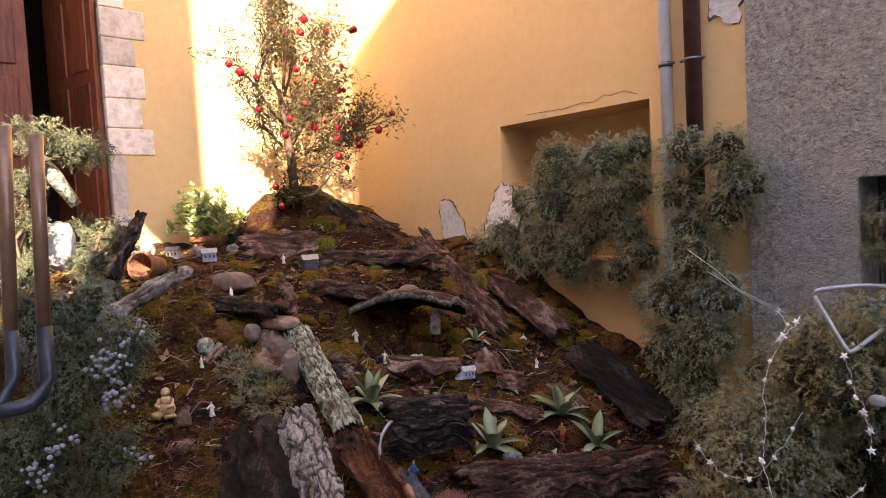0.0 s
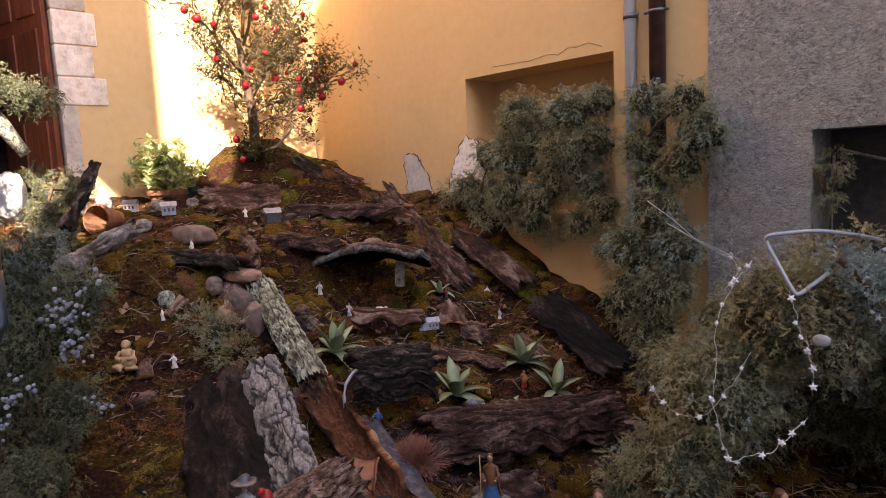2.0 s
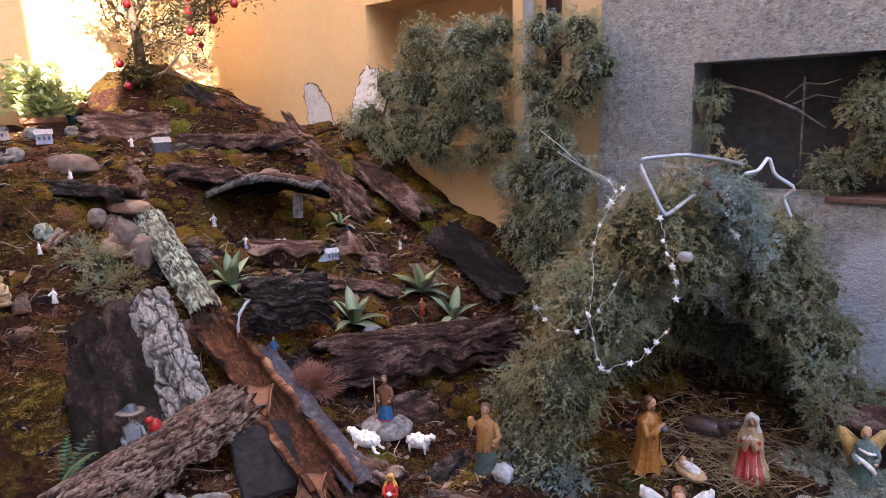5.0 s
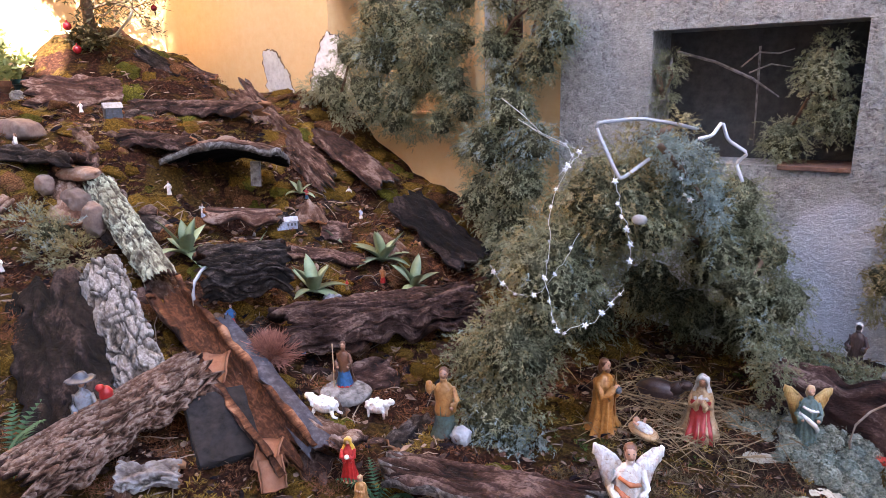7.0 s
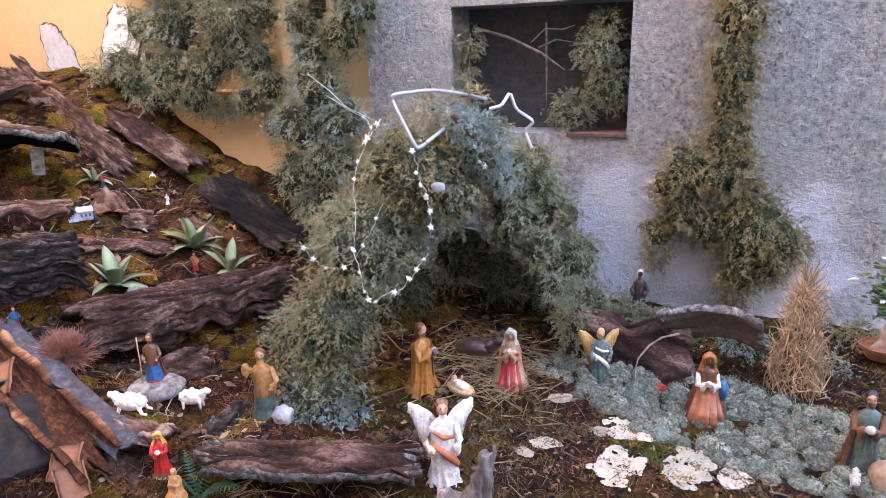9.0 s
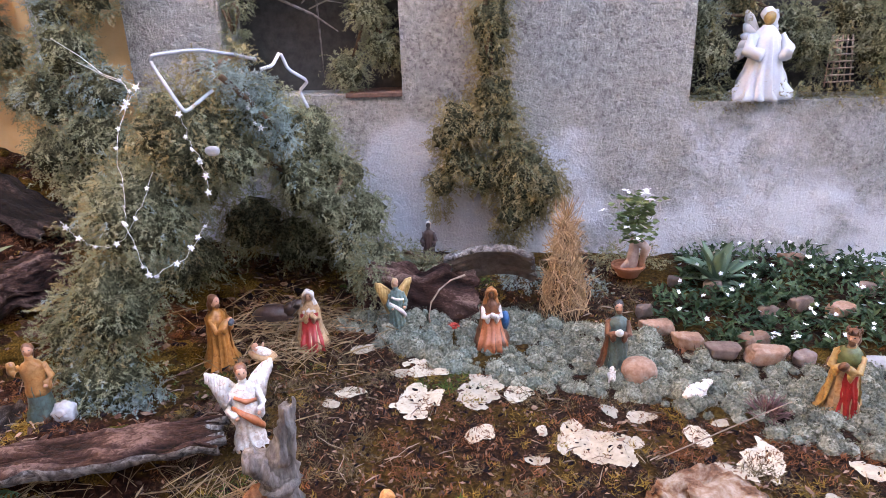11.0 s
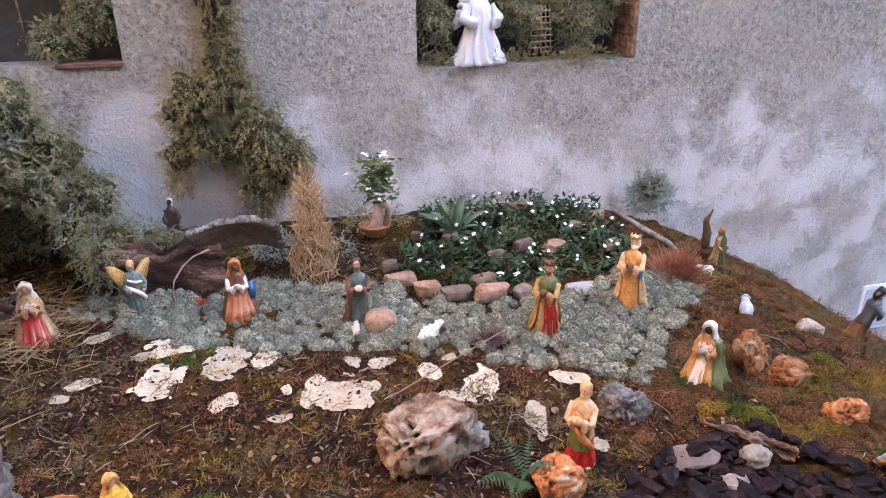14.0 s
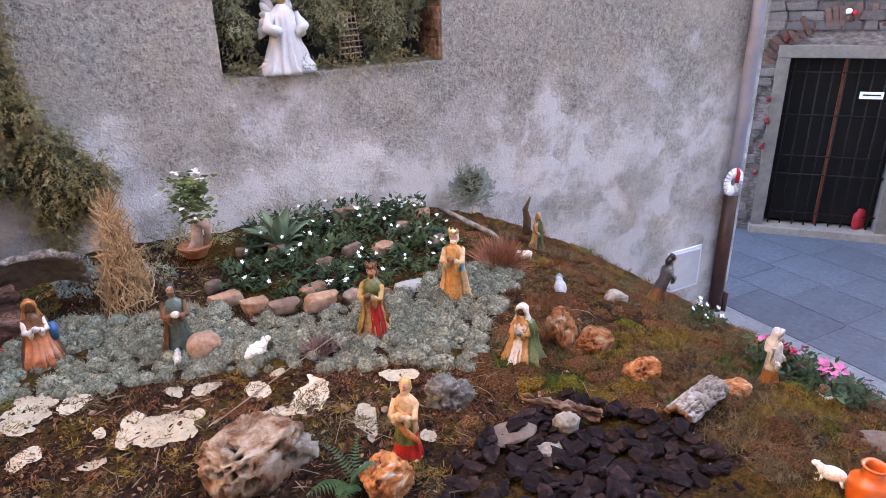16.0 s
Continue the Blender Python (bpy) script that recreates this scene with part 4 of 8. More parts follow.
            F.append(f if j == 0 else f[::-1])
            MI.append(rim)
    for j in range(nv):
        for i in (0, nu):
            q = i * (nv + 1) + j
            f = (q, n + q, n + q + 1, q + 1)
            F.append(f if i == 0 else f[::-1])
            MI.append(ends)
    return V, F, MI, G + [(g[0], g[1], 0.45) for g in G]


def bark(name, a, b, width, label, seed, mats=None, curl=120, thick=0.018, **kw):
    V, F, MI, G = bark_shell(a, b, width, curl, thick, seed, **kw)
    me = mesh_of(name, V, F, [GRAINED.get(m, m) for m in mats or [M_SOILBARK, M_INNER]], True, MI)
    me.attributes.new("grain", "FLOAT_VECTOR", "POINT").data.foreach_set("vector", [q for g in G for q in g])
    ob = put(name, me)
    return tagged(ob, label, "bark")


def on(x, y, dz=0.0):
    return (x, y, ground_z(x, y) + dz)


# ---- painted figures: each one plain mesh ----
class Clay:
    """Gathers lathed and tubular pieces with their paints into one mesh."""

    def __init__(self):
        self.V, self.F, self.MI, self.mats = [], [], [], []

    def slot(self, key):
        if P[key] not in self.mats:
            self.mats.append(P[key])
        return self.mats.index(P[key])

    def add(self, V, F, key, m=None):
        k, n = self.slot(key), len(self.V)
        self.V += [(m @ Vector(v)) if m else Vector(v) for v in V]
        self.F += [tuple(i + n for i in f) for f in F]
        self.MI += [k] * len(F)

    def lathe(self, rings, key, n=20, a0=0.0, a1=360.0, folds=0.0, nf=9, ph=0.0, off=(0, 0)):
        """rings: (z, rx, ry, shift in y)."""
        V, F = [], []
        if len(rings) > 3:
            rings = [tuple(p + (q - p) * k / 3 for p, q in zip(a, b)) for a, b in zip(rings, rings[1:]) for k in range(3)] + [rings[-1]]
        full = a1 - a0 >= 359.9
        cols = n if full else n + 1
        zt = max(r[0] for r in rings) or 1
        for z, rx, ry, sy in rings:
            for k in range(cols):
                t = radians(a0 + (a1 - a0) * k / n)
                w = 1 + folds * (1.2 - 2.2 * abs(math.sin(nf * t / 2 + ph + 1.8 * z + 0.5 * math.sin(7 * z + ph)))) * max(0.15, 1 - z / zt)
                V.append((off[0] + rx * w * math.cos(t), off[1] + sy + ry * w * math.sin(t), z))
        for i in range(len(rings) - 1):
            for k in range(n):
                j = (k + 1) % cols if full else k + 1
                F.append((i * cols + k, i * cols + j, (i + 1) * cols + j, (i + 1) * cols + k))
        if full:
            F.append(tuple(range(cols))[::-1])
            F.append(tuple(range((len(rings) - 1) * cols, len(rings) * cols)))
        self.add(V, F, key)

    def ball(self, c, r, key, n=10):
        rx, ry, rz = r if isinstance(r, tuple) else (r, r, r)
        rings = []
        for i in range(n // 2 + 1):
            t = math.pi * (i + 0.02) / (n // 2 + 0.04) - math.pi / 2
            rings.append((c[2] + rz * math.sin(t), rx * math.cos(t), ry * math.cos(t), c[1]))
        self.lathe(rings, key, n, off=(c[0], 0))

    def limb(self, path, radii, key, sides=8):
        V, F = tube_verts(path, radii, sides)
        self.add(V, F, key)

    def made(self, name, pos, h, yaw, label, group="", category="figurine", lean=0.0):
        o = Vector((pos[0] * 7, pos[1] * 5, h * 30))
        me = mesh_of(name, [(v + noise.noise_vector(v * 9 + o) * 0.014 + noise.noise_vector(v * 24 + o) * 0.007) * h for v in self.V], self.F, self.mats, True, self.MI)
        ob = put(name, me)
        ob.matrix_world = pose(*pos, lean, 0, yaw)
        return tagged(ob, label, category, group=group)


def person_shape(robe, skirt=None, cloak=None, cover=None, hair="brown", beard=None, crown=None, wings=None, kneel=False, skin="skin", arms="front", sash=None, base="brown", hold=None, staff=None, lower=None, collar=None, drape=None, seed=0, skirt_span=(215, 325), cloak_span=(-38, 218), skirt_low=0.0, sleeve=None):
    """A small moulded figure, one unit high, that faces -y."""
    c = Clay()
    ph = seed * 1.3
    if kneel:
        prof = [(0.0, .25, .28, -.03), (.05, .27, .30, -.04), (.16, .25, .27, -.04), (.30, .20, .20, 0), (.45, .17, .15, .03), (.60, .175, .14, .03), (.70, .14, .11, .02), (.76, .07, .065, 0), (.80, .05, .05, 0)]
        sh, hz = .66, .875
    else:
        prof = [(0.0, .160, .145, .01), (.03, .168, .150, .01), (.12, .150, .130, .01), (.22, .134, .116, .005), (.34, .122, .104, 0), (.48, .112, .094, -.008), (.60, .118, .094, -.008), (.70, .126, .088, 0), (.755, .090, .070, 0), (.79, .042, .044, -.008), (.84, .038, .040, -.012)]
        sh, hz = .715, .905
    if lower:
        c.lathe([r for r in prof if r[0] <= .5], lower, 30, folds=.13, nf=11, ph=ph)
        c.lathe([(z, rx * 1.05, ry * 1.05, q) for z, rx, ry, q in prof if z >= .34], robe, 26, folds=.09, ph=ph)
    else:
        c.lathe(prof, robe, 40, folds=.21, nf=11, ph=ph)
    if skirt:
        c.lathe([(z, rx * 1.05, ry * 1.08, q - .008) for z, rx, ry, q in prof if skirt_low <= z <= .66], skirt, 14, *skirt_span, folds=.14, nf=14, ph=ph)
    if cloak:
        c.lathe([(z, rx * (1.17 + .16 * (1 - z) ** 2) + .008, ry * (1.18 + .12 * (1 - z) ** 2) + .01, q + .01) for z, rx, ry, q in prof if z <= .77], cloak, 30, *cloak_span, folds=.20, nf=10, ph=ph + 1)
    if sash:
        c.lathe([(.44, .135, .114, 0), (.47, .146, .122, 0), (.52, .144, .12, 0), (.54, .134, .11, 0)], sash, 18)
    if collar:
        c.lathe([(sh - .09, .136, .112, 0), (sh - .03, .142, .112, 0), (sh + .04, .105, .085, 0), (sh + .08, .06, .06, 0)], collar, 20, folds=.08, nf=9)
    if drape:
        c.limb([(-.13, -.02, .56), (-.05, -.115, .50), (.06, -.13, .40), (.13, -.07, .30), (.14, -.03, .22)], [.022, .033, .038, .035, .015], drape, 9)
        c.limb([(-.10, -.06, .68), (0, -.105, .62), (.11, -.06, .60)], [.02, .026, .02], drape, 9)
    c.lathe([(0.0, .165, .15, 0), (.016, .17, .155, 0), (.026, .15, .135, 0)] if not kneel else [(0, .26, .27, -.03), (.02, .27, .28, -.03), (.03, .22, .24, -.03)], base, 18)
    hr = .061 if not kneel else .074
    c.ball((0, -.005, hz), (hr * .90, hr, hr * 1.2), skin, 14)
    c.ball((0, -hr * 1.0, hz - .008), (.011, .016, .016), skin, 6)
    for sx in (-1, 1):
        c.ball((sx * hr * .36, -hr * .88, hz + .016), (.012, .008, .007), "black", 6)
    c.ball((0, .018, hz + .026), (hr * 1.08, hr * 1.05, hr * 1.12), hair, 12)
    if not cover:
        c.limb([(0, .03, hz + .01), (0, .055, hz - .07), (0, .06, hz - .13)], [hr * .95, hr * .95, hr * .5], hair, 10)
    if beard:
        c.ball((0, -hr * .60, hz - hr * .85), (hr * .66, hr * .5, hr * .75), beard, 10)
    if cover:
        c.lathe([(hz - .26, .150, .112, .03), (hz - .16, .132, .11, .03), (hz - .06, hr * 1.3, hr * 1.3, .018), (hz + .03, hr * 1.28, hr * 1.28, .012), (hz + hr, hr * .9, hr * .95, .012), (hz + hr * 1.35, hr * .3, hr * .3, .012)], cover, 18, -50, 230, folds=.06, nf=7)
        c.limb([(hr * .85, -hr * .5, hz - hr * .9), (hr * 1.0, -hr * .55, hz), (hr * .6, -hr * .75, hz + hr * .85), (0, -hr * .7, hz + hr * 1.15), (-hr * .6, -hr * .75, hz + hr * .85), (-hr * 1.0, -hr * .55, hz), (-hr * .85, -hr * .5, hz - hr * .9)], [.02, .026, .03, .03, .03, .026, .02], cover, 7)
    if crown:
        c.lathe([(hz + hr * .6, hr * 1.04, hr * 1.04, .005), (hz + hr * 1.05, hr * 1.14, hr * 1.14, .005), (hz + hr * 1.2, hr * .85, hr * .85, .005)], crown, 14)
        for k in range(7):
            t = k * math.pi / 3.5
            c.limb([(hr * math.cos(t), hr * math.sin(t), hz + hr * 1.0), (hr * 1.12 * math.cos(t), hr * 1.12 * math.sin(t), hz + hr * 1.75)], [.018, .005], crown, 5)
    sleeve = sleeve or cloak or robe
    reach = {"front": ((.12, -.10, sh - .14), (.035, -.175, sh - .10)), "low": ((.155, -.03, sh - .18), (.11, -.12, sh - .25)), "open": ((.2, -.05, sh - .16), (.21, -.18, sh - .12)), "up": ((.19, -.05, sh - .02), (.17, -.12, sh + .12)), "pray": ((.13, -.08, sh - .17), (.02, -.17, sh - .04))}[arms]
    for sx in (-1, 1):
        e, hnd = reach
        if arms == "up" and sx == 1:
            e, hnd = (.155, -.03, sh - .18), (.11, -.12, sh - .25)
        c.limb([(sx * .115, 0, sh), (sx * e[0] * 1.12, e[1], e[2]), (sx * (e[0] * .4 + hnd[0] * .6), (e[1] + hnd[1]) / 2, (e[2] + hnd[2]) / 2 - .012), (sx * hnd[0] * 1.05, hnd[1] * .92, hnd[2])], [.040, .040, .048, .040], sleeve, 9)
        c.limb([(sx * (e[0] * .5 + hnd[0] * .5), (e[1] + hnd[1]) * .5, (e[2] + hnd[2]) / 2 - .005), (sx * (e[0] * .35 + hnd[0] * .7), (e[1] + hnd[1]) * .52, (e[2] + hnd[2]) / 2 - .075), (sx * (e[0] * .35 + hnd[0] * .7), (e[1] + hnd[1]) * .5, (e[2] + hnd[2]) / 2 - .12)], [.046, .036, .008], sleeve, 8)
        c.ball((sx * hnd[0], hnd[1], hnd[2]), (.026, .03, .026), skin, 8)
    if hold:
        c.ball((0, -.195, sh - .07), (.055, .045, .05), hold, 10)
    if staff:
        c.limb([(-.2, -.14, .02), (-.19, -.15, .5), (-.19, -.14, 1.0)], [.012, .012, .012], staff, 6)
    if wings:
        for sx in (-1, 1):
            for k in range(11):
                t = k / 10
                lead = Vector((sx * (.05 + .27 * t), .08 + .04 * t, .70 + .30 * t - .10 * t * t))
                end = Vector((sx * (.09 + .19 * t), .12 + .02 * t, .26 + .50 * t * t))
                c.limb([lead + Vector((0, 0, .02)), lead.lerp(end, .5) + Vector((sx * .02, 0, 0)), end], [.024, .030, .010], wings, 6)
            c.limb([(sx * .04, .08, .68), (sx * .14, .10, .80), (sx * .25, .12, .89), (sx * .32, .12, .91)], [.026, .025, .022, .010], wings, 7)
    return c


def person(pos, h, yaw, label, group="crib figures", lean=0.0, **kw):
    return person_shape(**kw).made("figurine", pos, h, yaw, label, group, lean=lean)


def sheep(pos, ln, yaw, label, key="white", lying=True, dark=None, name="sheep_figurine", wool=26):
    c = Clay()
    rg = random.Random(int(ln * 1000) + int(yaw))
    c.ball((0, 0, .36), (.46, .24, .27), key, 14)
    for _ in range(wool):
        t, u = rg.uniform(0, 6.28), rg.uniform(-.2, 1)
        q = math.sqrt(max(0, 1 - u * u))
        c.ball((.42 * q * math.cos(t), .22 * q * math.sin(t), .36 + .25 * u), rg.uniform(.06, .1), key, 6)
    c.limb([(.28, 0, .42), (.40, 0, .52), (.47, -.01, .57)], [.17, .14, .12], key, 9)
    c.ball((.54, -.02, .59), (.15, .10, .11), dark or key, 10)
    for sy in (-1, 1):
        c.limb([(.47, sy * .08, .65), (.44, sy * .18, .60)], [.04, .015], dark or key, 6)
    for sx in (-1, 1):
        for sy in (-1, 1):
            p = [(sx * .28, sy * .14, .25), (sx * .36, sy * .18, .06), (sx * .5, sy * .17, .04)] if lying else [(sx * .28, sy * .13, .3), (sx * .29, sy * .13, .12), (sx * .29, sy * .13, -.05)]
            c.limb(p, [.07, .05, .04], dark or key, 7)
    return c.made(name, pos, ln, yaw, label, "crib animals", "figurine")


# ---- plants ----
def leaf_blade(ln, w, curve, thick, n=7, fold=0.25):
    V, F = [], []
    for i in range(n + 1):
        t = i / n
        ww = w * (0.55 + 0.9 * t) * (1 - t ** 2.2) if t < 1 else 0.0
        ang = curve * t
        x = ln * (t - 0.15 * curve * t * t)
        z = -ln * curve * 0.45 * t * t
        V += [(x, -ww, z + fold * ww), (x, 0, z), (x, ww, z + fold * ww), (x, 0, z - thick * (1 - 0.8 * t))]
    for i in range(n):
        a, b = 4 * i, 4 * i + 4
        F += [(a, a + 1, b + 1, b), (a + 1, a + 2, b + 2, b + 1), (a + 2, a + 3, b + 3, b + 2), (a + 3, a, b, b + 3)]
    return V, F


def agave(pos, size, leaves, label, seed, material=None, name="agave_plant"):
    rg = random.Random(seed)
    root = tagged(new(name), label, "plant", group="agaves")
    root.location = pos
    kinds = [mesh_of("leaf", *leaf_blade(size, size * 0.20, c, size * 0.05), material or M_AGAVE, True) for c in (0.25, 0.6, 1.0)]
    for k in range(leaves):
        lift = 15 + 65 * (k / leaves) + rg.uniform(-8, 8)
        ob = put("leaf", kinds[min(2, int(3 * (1 - k / leaves)))], root)
        ob.matrix_basis = pose(0, 0, 0.01, 0, 0, k * 137.5 + rg.uniform(-12, 12)) @ pose(0, 0, 0, 0, -lift, 0) @ Matrix.Diagonal((*(rg.uniform(0.75, 1.1),) * 3, 1))
    return root


def fern(pos, ln, fronds, label, seed, yaw0=0.0, spread=360):
    rg = random.Random(seed)
    root = tagged(new("fern_plant"), label, "plant")
    root.location = pos
    for k in range(fronds):
        V, F = [], []
        n = 16
        for i in range(n):
            t = i / n
            c = Vector((ln * t, 0, ln * (0.75 * t - 0.75 * t * t)))
            for s in (-1, 1):
                w = ln * 0.22 * math.sin(math.pi * min(1, t * 0.9 + 0.12)) + 0.004
                j = len(V)
                V += [c + Vector((-ln * .022, 0, 0)), c + Vector((ln * .02, s * w * .5, .004)), c + Vector((ln * .03, s * w, -0.01)), c + Vector((ln * .025, 0, 0))]
                F += [(j, j + 1, j + 3), (j + 1, j + 2, j + 3)]
        ob = put("frond", mesh_of("frond", V, F, M_FERN), root)
        ob.matrix_basis = pose(0, 0, 0, 0, -rg.uniform(20, 55), yaw0 + spread * k / fronds + rg.uniform(-10, 10))
    return root


def pot(pos, r, h, label, seed=0, name="flower_pot", mat=None, empty=False):
    c = bmesh.new()
    rings = [(0, .68), (.06, .70), (.75, .95), (.76, 1.06), (1.0, 1.1), (1.0, .96), (.85, .90)] + ([(.12, .58), (.11, .02)] if empty else [(.84, .02)])
    n, vs = 24, []
    for z, q in rings:
        vs.append([c.verts.new((r * q * math.cos(2 * math.pi * k / n), r * q * math.sin(2 * math.pi * k / n), h * z)) for k in range(n)])
    for i in range(len(rings) - 1):
        for k in range(n):
            c.faces.new((vs[i][k], vs[i][(k + 1) % n], vs[i + 1][(k + 1) % n], vs[i + 1][k]))
    c.faces.new(vs[0][::-1])
    ob = part(name, c, mat or M_TERRA, smooth=False)
    ob.location = pos
    return tagged(ob, label, "flower pot")

# ==== the mound ====
# bark slabs and logs laid over the slope
bark("bark_log", (-2.84, 1.56, 1.02), (-2.03, 1.40, 0.64), 0.20, "lichen-covered curved bark slab leaning down the mound", 11, [M_LICHBARK, M_SOILBARK], curl=140, rough=0.008, cells=52, ragged=0.2, up=(0.5, -0.5, 1), nu=150, nv=50)
bark("bark_slab", (-2.24, 1.22, 0.72), (-1.50, 0.99, 0.37), 0.225, "grey deeply cracked cork bark slab on the slope", 12, [M_GREYBARK, M_SOILBARK], curl=100, rough=0.017, cells=20, plates=True, ragged=0.14, up=(0.4, -0.6, 1), nu=110, nv=44)
bark("bark_log", (-1.36, 0.46, 0.33), (-1.43, 1.17, 0.42), 0.30, "red-brown cork bark log lying across the foot", 13, [M_CORK, M_SOILBARK], curl=115, rough=0.022, cells=44, plates=True, ragged=0.32, taper=0.1, nu=130, nv=50, up=(0.4, 0, 1))
bark("bark_slab", (-1.24, 0.72, 0.27), (-1.10, 0.86, 0.25), 0.13, "pale broken cork bark piece", 14, [M_PALECORK, M_INNER], curl=150, rough=0.02, cells=34, up=(0.4, 0, 1))
bark("bark_log", (-3.62, 2.25, 1.35), (-2.86, 2.72, 1.32), 0.30, "dark bark log lying across the mound", 15, curl=170, rough=0.012, cells=22)
bark("bark_slab", (-3.36, 2.92, 1.50), (-2.33, 2.78, 0.89), 0.19, "long pale-edged bark plank sloping down", 16, [M_BROWNB, M_GREYBARK, M_PALEEDGE], curl=45, thick=0.032, rough=0.009, cells=22, rim=2, ends=2, up=(0.3, -0.7, 0.8))
bark("bark_log", (-3.35, 1.75, 1.24), (-2.78, 2.12, 1.14), 0.27, "dark bark log forming a terrace edge", 17, curl=170, rough=0.014, cells=22)
# roof underside in near-black bark, so the cave's shade is in its colour
bark("bark_arch", (-2.90, 2.06, 1.06), (-2.36, 2.43, 1.10), 0.40, "curved bark roof over a small dark cave", 18, [M_BROWNB, M_SHEET, M_PALEEDGE], curl=50, rough=0.016, cells=16, rim=2, ends=2, thick=0.042, ragged=0.22, up=(-0.18, 0.24, 1), bend=0.11)
bark("bark_slab", (-3.42, 1.18, 1.20), (-2.86, 1.48, 1.13), 0.20, "dark furrowed bark slab edging a terrace", 19, [M_BARK, M_SOILBARK], curl=120, rough=0.03, cells=20)
bark("bark_log", (-2.582, 0.475, 1.224), (-2.946, 0.927, 1.377), 0.20, "grey rough branch log lying among pots", 20, [M_GREYBARK, M_SOILBARK], curl=300, rough=0.022, cells=16, nu=90, nv=36)
bark("bark_log", (-1.87, 1.50, 0.62), (-1.70, 1.84, 0.60), 0.54, "big dark furrowed bark hump", 21, [M_BARK, M_SOILBARK], curl=200, ragged=0.35, taper=0.15, rough=0.018, cells=30, nu=110, nv=76, up=(0.4, -0.2, 1))
bark("bark_log", (-1.46, 1.60, 0.42), (-1.02, 2.46, 0.38), 0.42, "dark gnarled log beside the hut", 22, [M_SOILBARK, M_SOILBARK], curl=150, ragged=0.3, rough=0.022, cells=20, nu=150, nv=64, up=(0.35, -0.1, 1))
bark("bark_slab", (-3.02, 3.12, 1.33), (-2.06, 3.04, 0.875), 0.20, "dark smooth bark plank along the wall foot", 23, [M_BROWNB, M_GREYBARK], curl=35, rough=0.014, cells=12, up=(0.5, -0.5, 1), ragged=0.2)
bark("bark_slab", (-1.86, 2.98, 0.80), (-1.24, 2.86, 0.50), 0.27, "dark flat bark plate by the wall foot", 24, [M_SHEET, M_GREYBARK], curl=40, rough=0.014, cells=12, up=(0.5, -0.5, 1), ragged=0.3)
bark("bark_slab", (-2.45, 1.95, 0.80), (-2.20, 2.25, 0.76), 0.26, "brown curled bark piece", 25, [M_BROWNB, M_INNER], curl=110, rough=0.008, cells=10)
bark("bark_slab", (-2.02, 2.12, 0.62), (-1.72, 2.42, 0.54), 0.20, "dark bark piece on the slope", 26, curl=70, rough=0.02, cells=12)
bark("bark_slab", (-2.34, 1.04, 0.66), (-1.46, 0.70, 0.30), 0.36, "dark smooth sheet of bark covering the slope", 27, [M_SHEET, M_SHEET], ragged=0.45, taper=0.15, curl=50, rough=0.022, cells=10, up=(0.5, -0.4, 1))
bark("bark_slab", (-3.88, 1.70, 1.50), (-3.80, 2.27, 1.49), 0.27, "dark bark slab at the foot of the planter", 28, [M_BROWNB, M_SOILBARK], curl=40, rough=0.007, cells=12, ragged=0.55, up=(0.75, -0.45, 0.55))
bark("bark_slab", (-4.05, 2.90, 1.66), (-3.78, 3.00, 1.56), 0.15, "dark bark slab falling from the planter", 29, curl=60, rough=0.012, cells=20, up=(0.5, -0.5, 0.8))
bark("bark_slab", (-4.1, 2.62, 1.80), (-3.80, 2.72, 1.60), 0.13, "weathered grey wood chip", 30, [M_BARK, M_SOILBARK], curl=30, rough=0.01, cells=16, up=(0.5, -0.5, 0.8))
bark("bark_slab", (-0.60, 1.37, 0.19), (0.06, 1.585, 0.185), 0.22, "long brown bark slab with a pale broken edge", 31, [M_SOILBARK, M_PALEEDGE], curl=40, rough=0.022, thick=0.036, cells=13, up=(0.12, 0.15, 1), rim=1, ragged=0.5, nu=120, nv=40)
bark("bark_slab", (-1.02, 1.32, 0.24), (-0.76, 1.36, 0.22), 0.15, "knobbly cork bark piece under a sheep", 32, [M_CORK, M_SOILBARK], curl=120, rough=0.03, cells=24)
bark("bark_canopy", (0.79, 2.79, 0.285), (1.18, 2.76, 0.31), 0.19, "arched cork bark roof with a pale rim", 33, [M_PALECORK, M_BROWNU, M_PALEEDGE], curl=34, rim=2, ends=2, thick=0.030, rough=0.016, cells=34, plates=True, up=(0.0, 1.9, 1), bend=0.14, ragged=0.35)
bark("bark_slab", (0.36, 2.76, 0.17), (0.90, 2.72, 0.13), 0.34, "dark bark wall behind the camp fire", 34, [M_SOILBARK, M_SOILBARK], curl=60, rough=0.02, cells=8, up=(0.1, -0.9, 0.5))
bark("bark_slab", (2.95, 0.88, 0.03), (3.24, 0.96, 0.01), 0.14, "whitish cork bark piece on the moss", 35, [M_PALECORK, M_INNER], curl=150, rough=0.012, cells=40, plates=True, ragged=0.16)
bark("bark_log", (2.52, 1.20, 0.05), (2.70, 1.00, 0.045), 0.085, "brown bark stick on dark chips", 36, [M_CORK, M_INNER], curl=260, rough=0.02, cells=34)
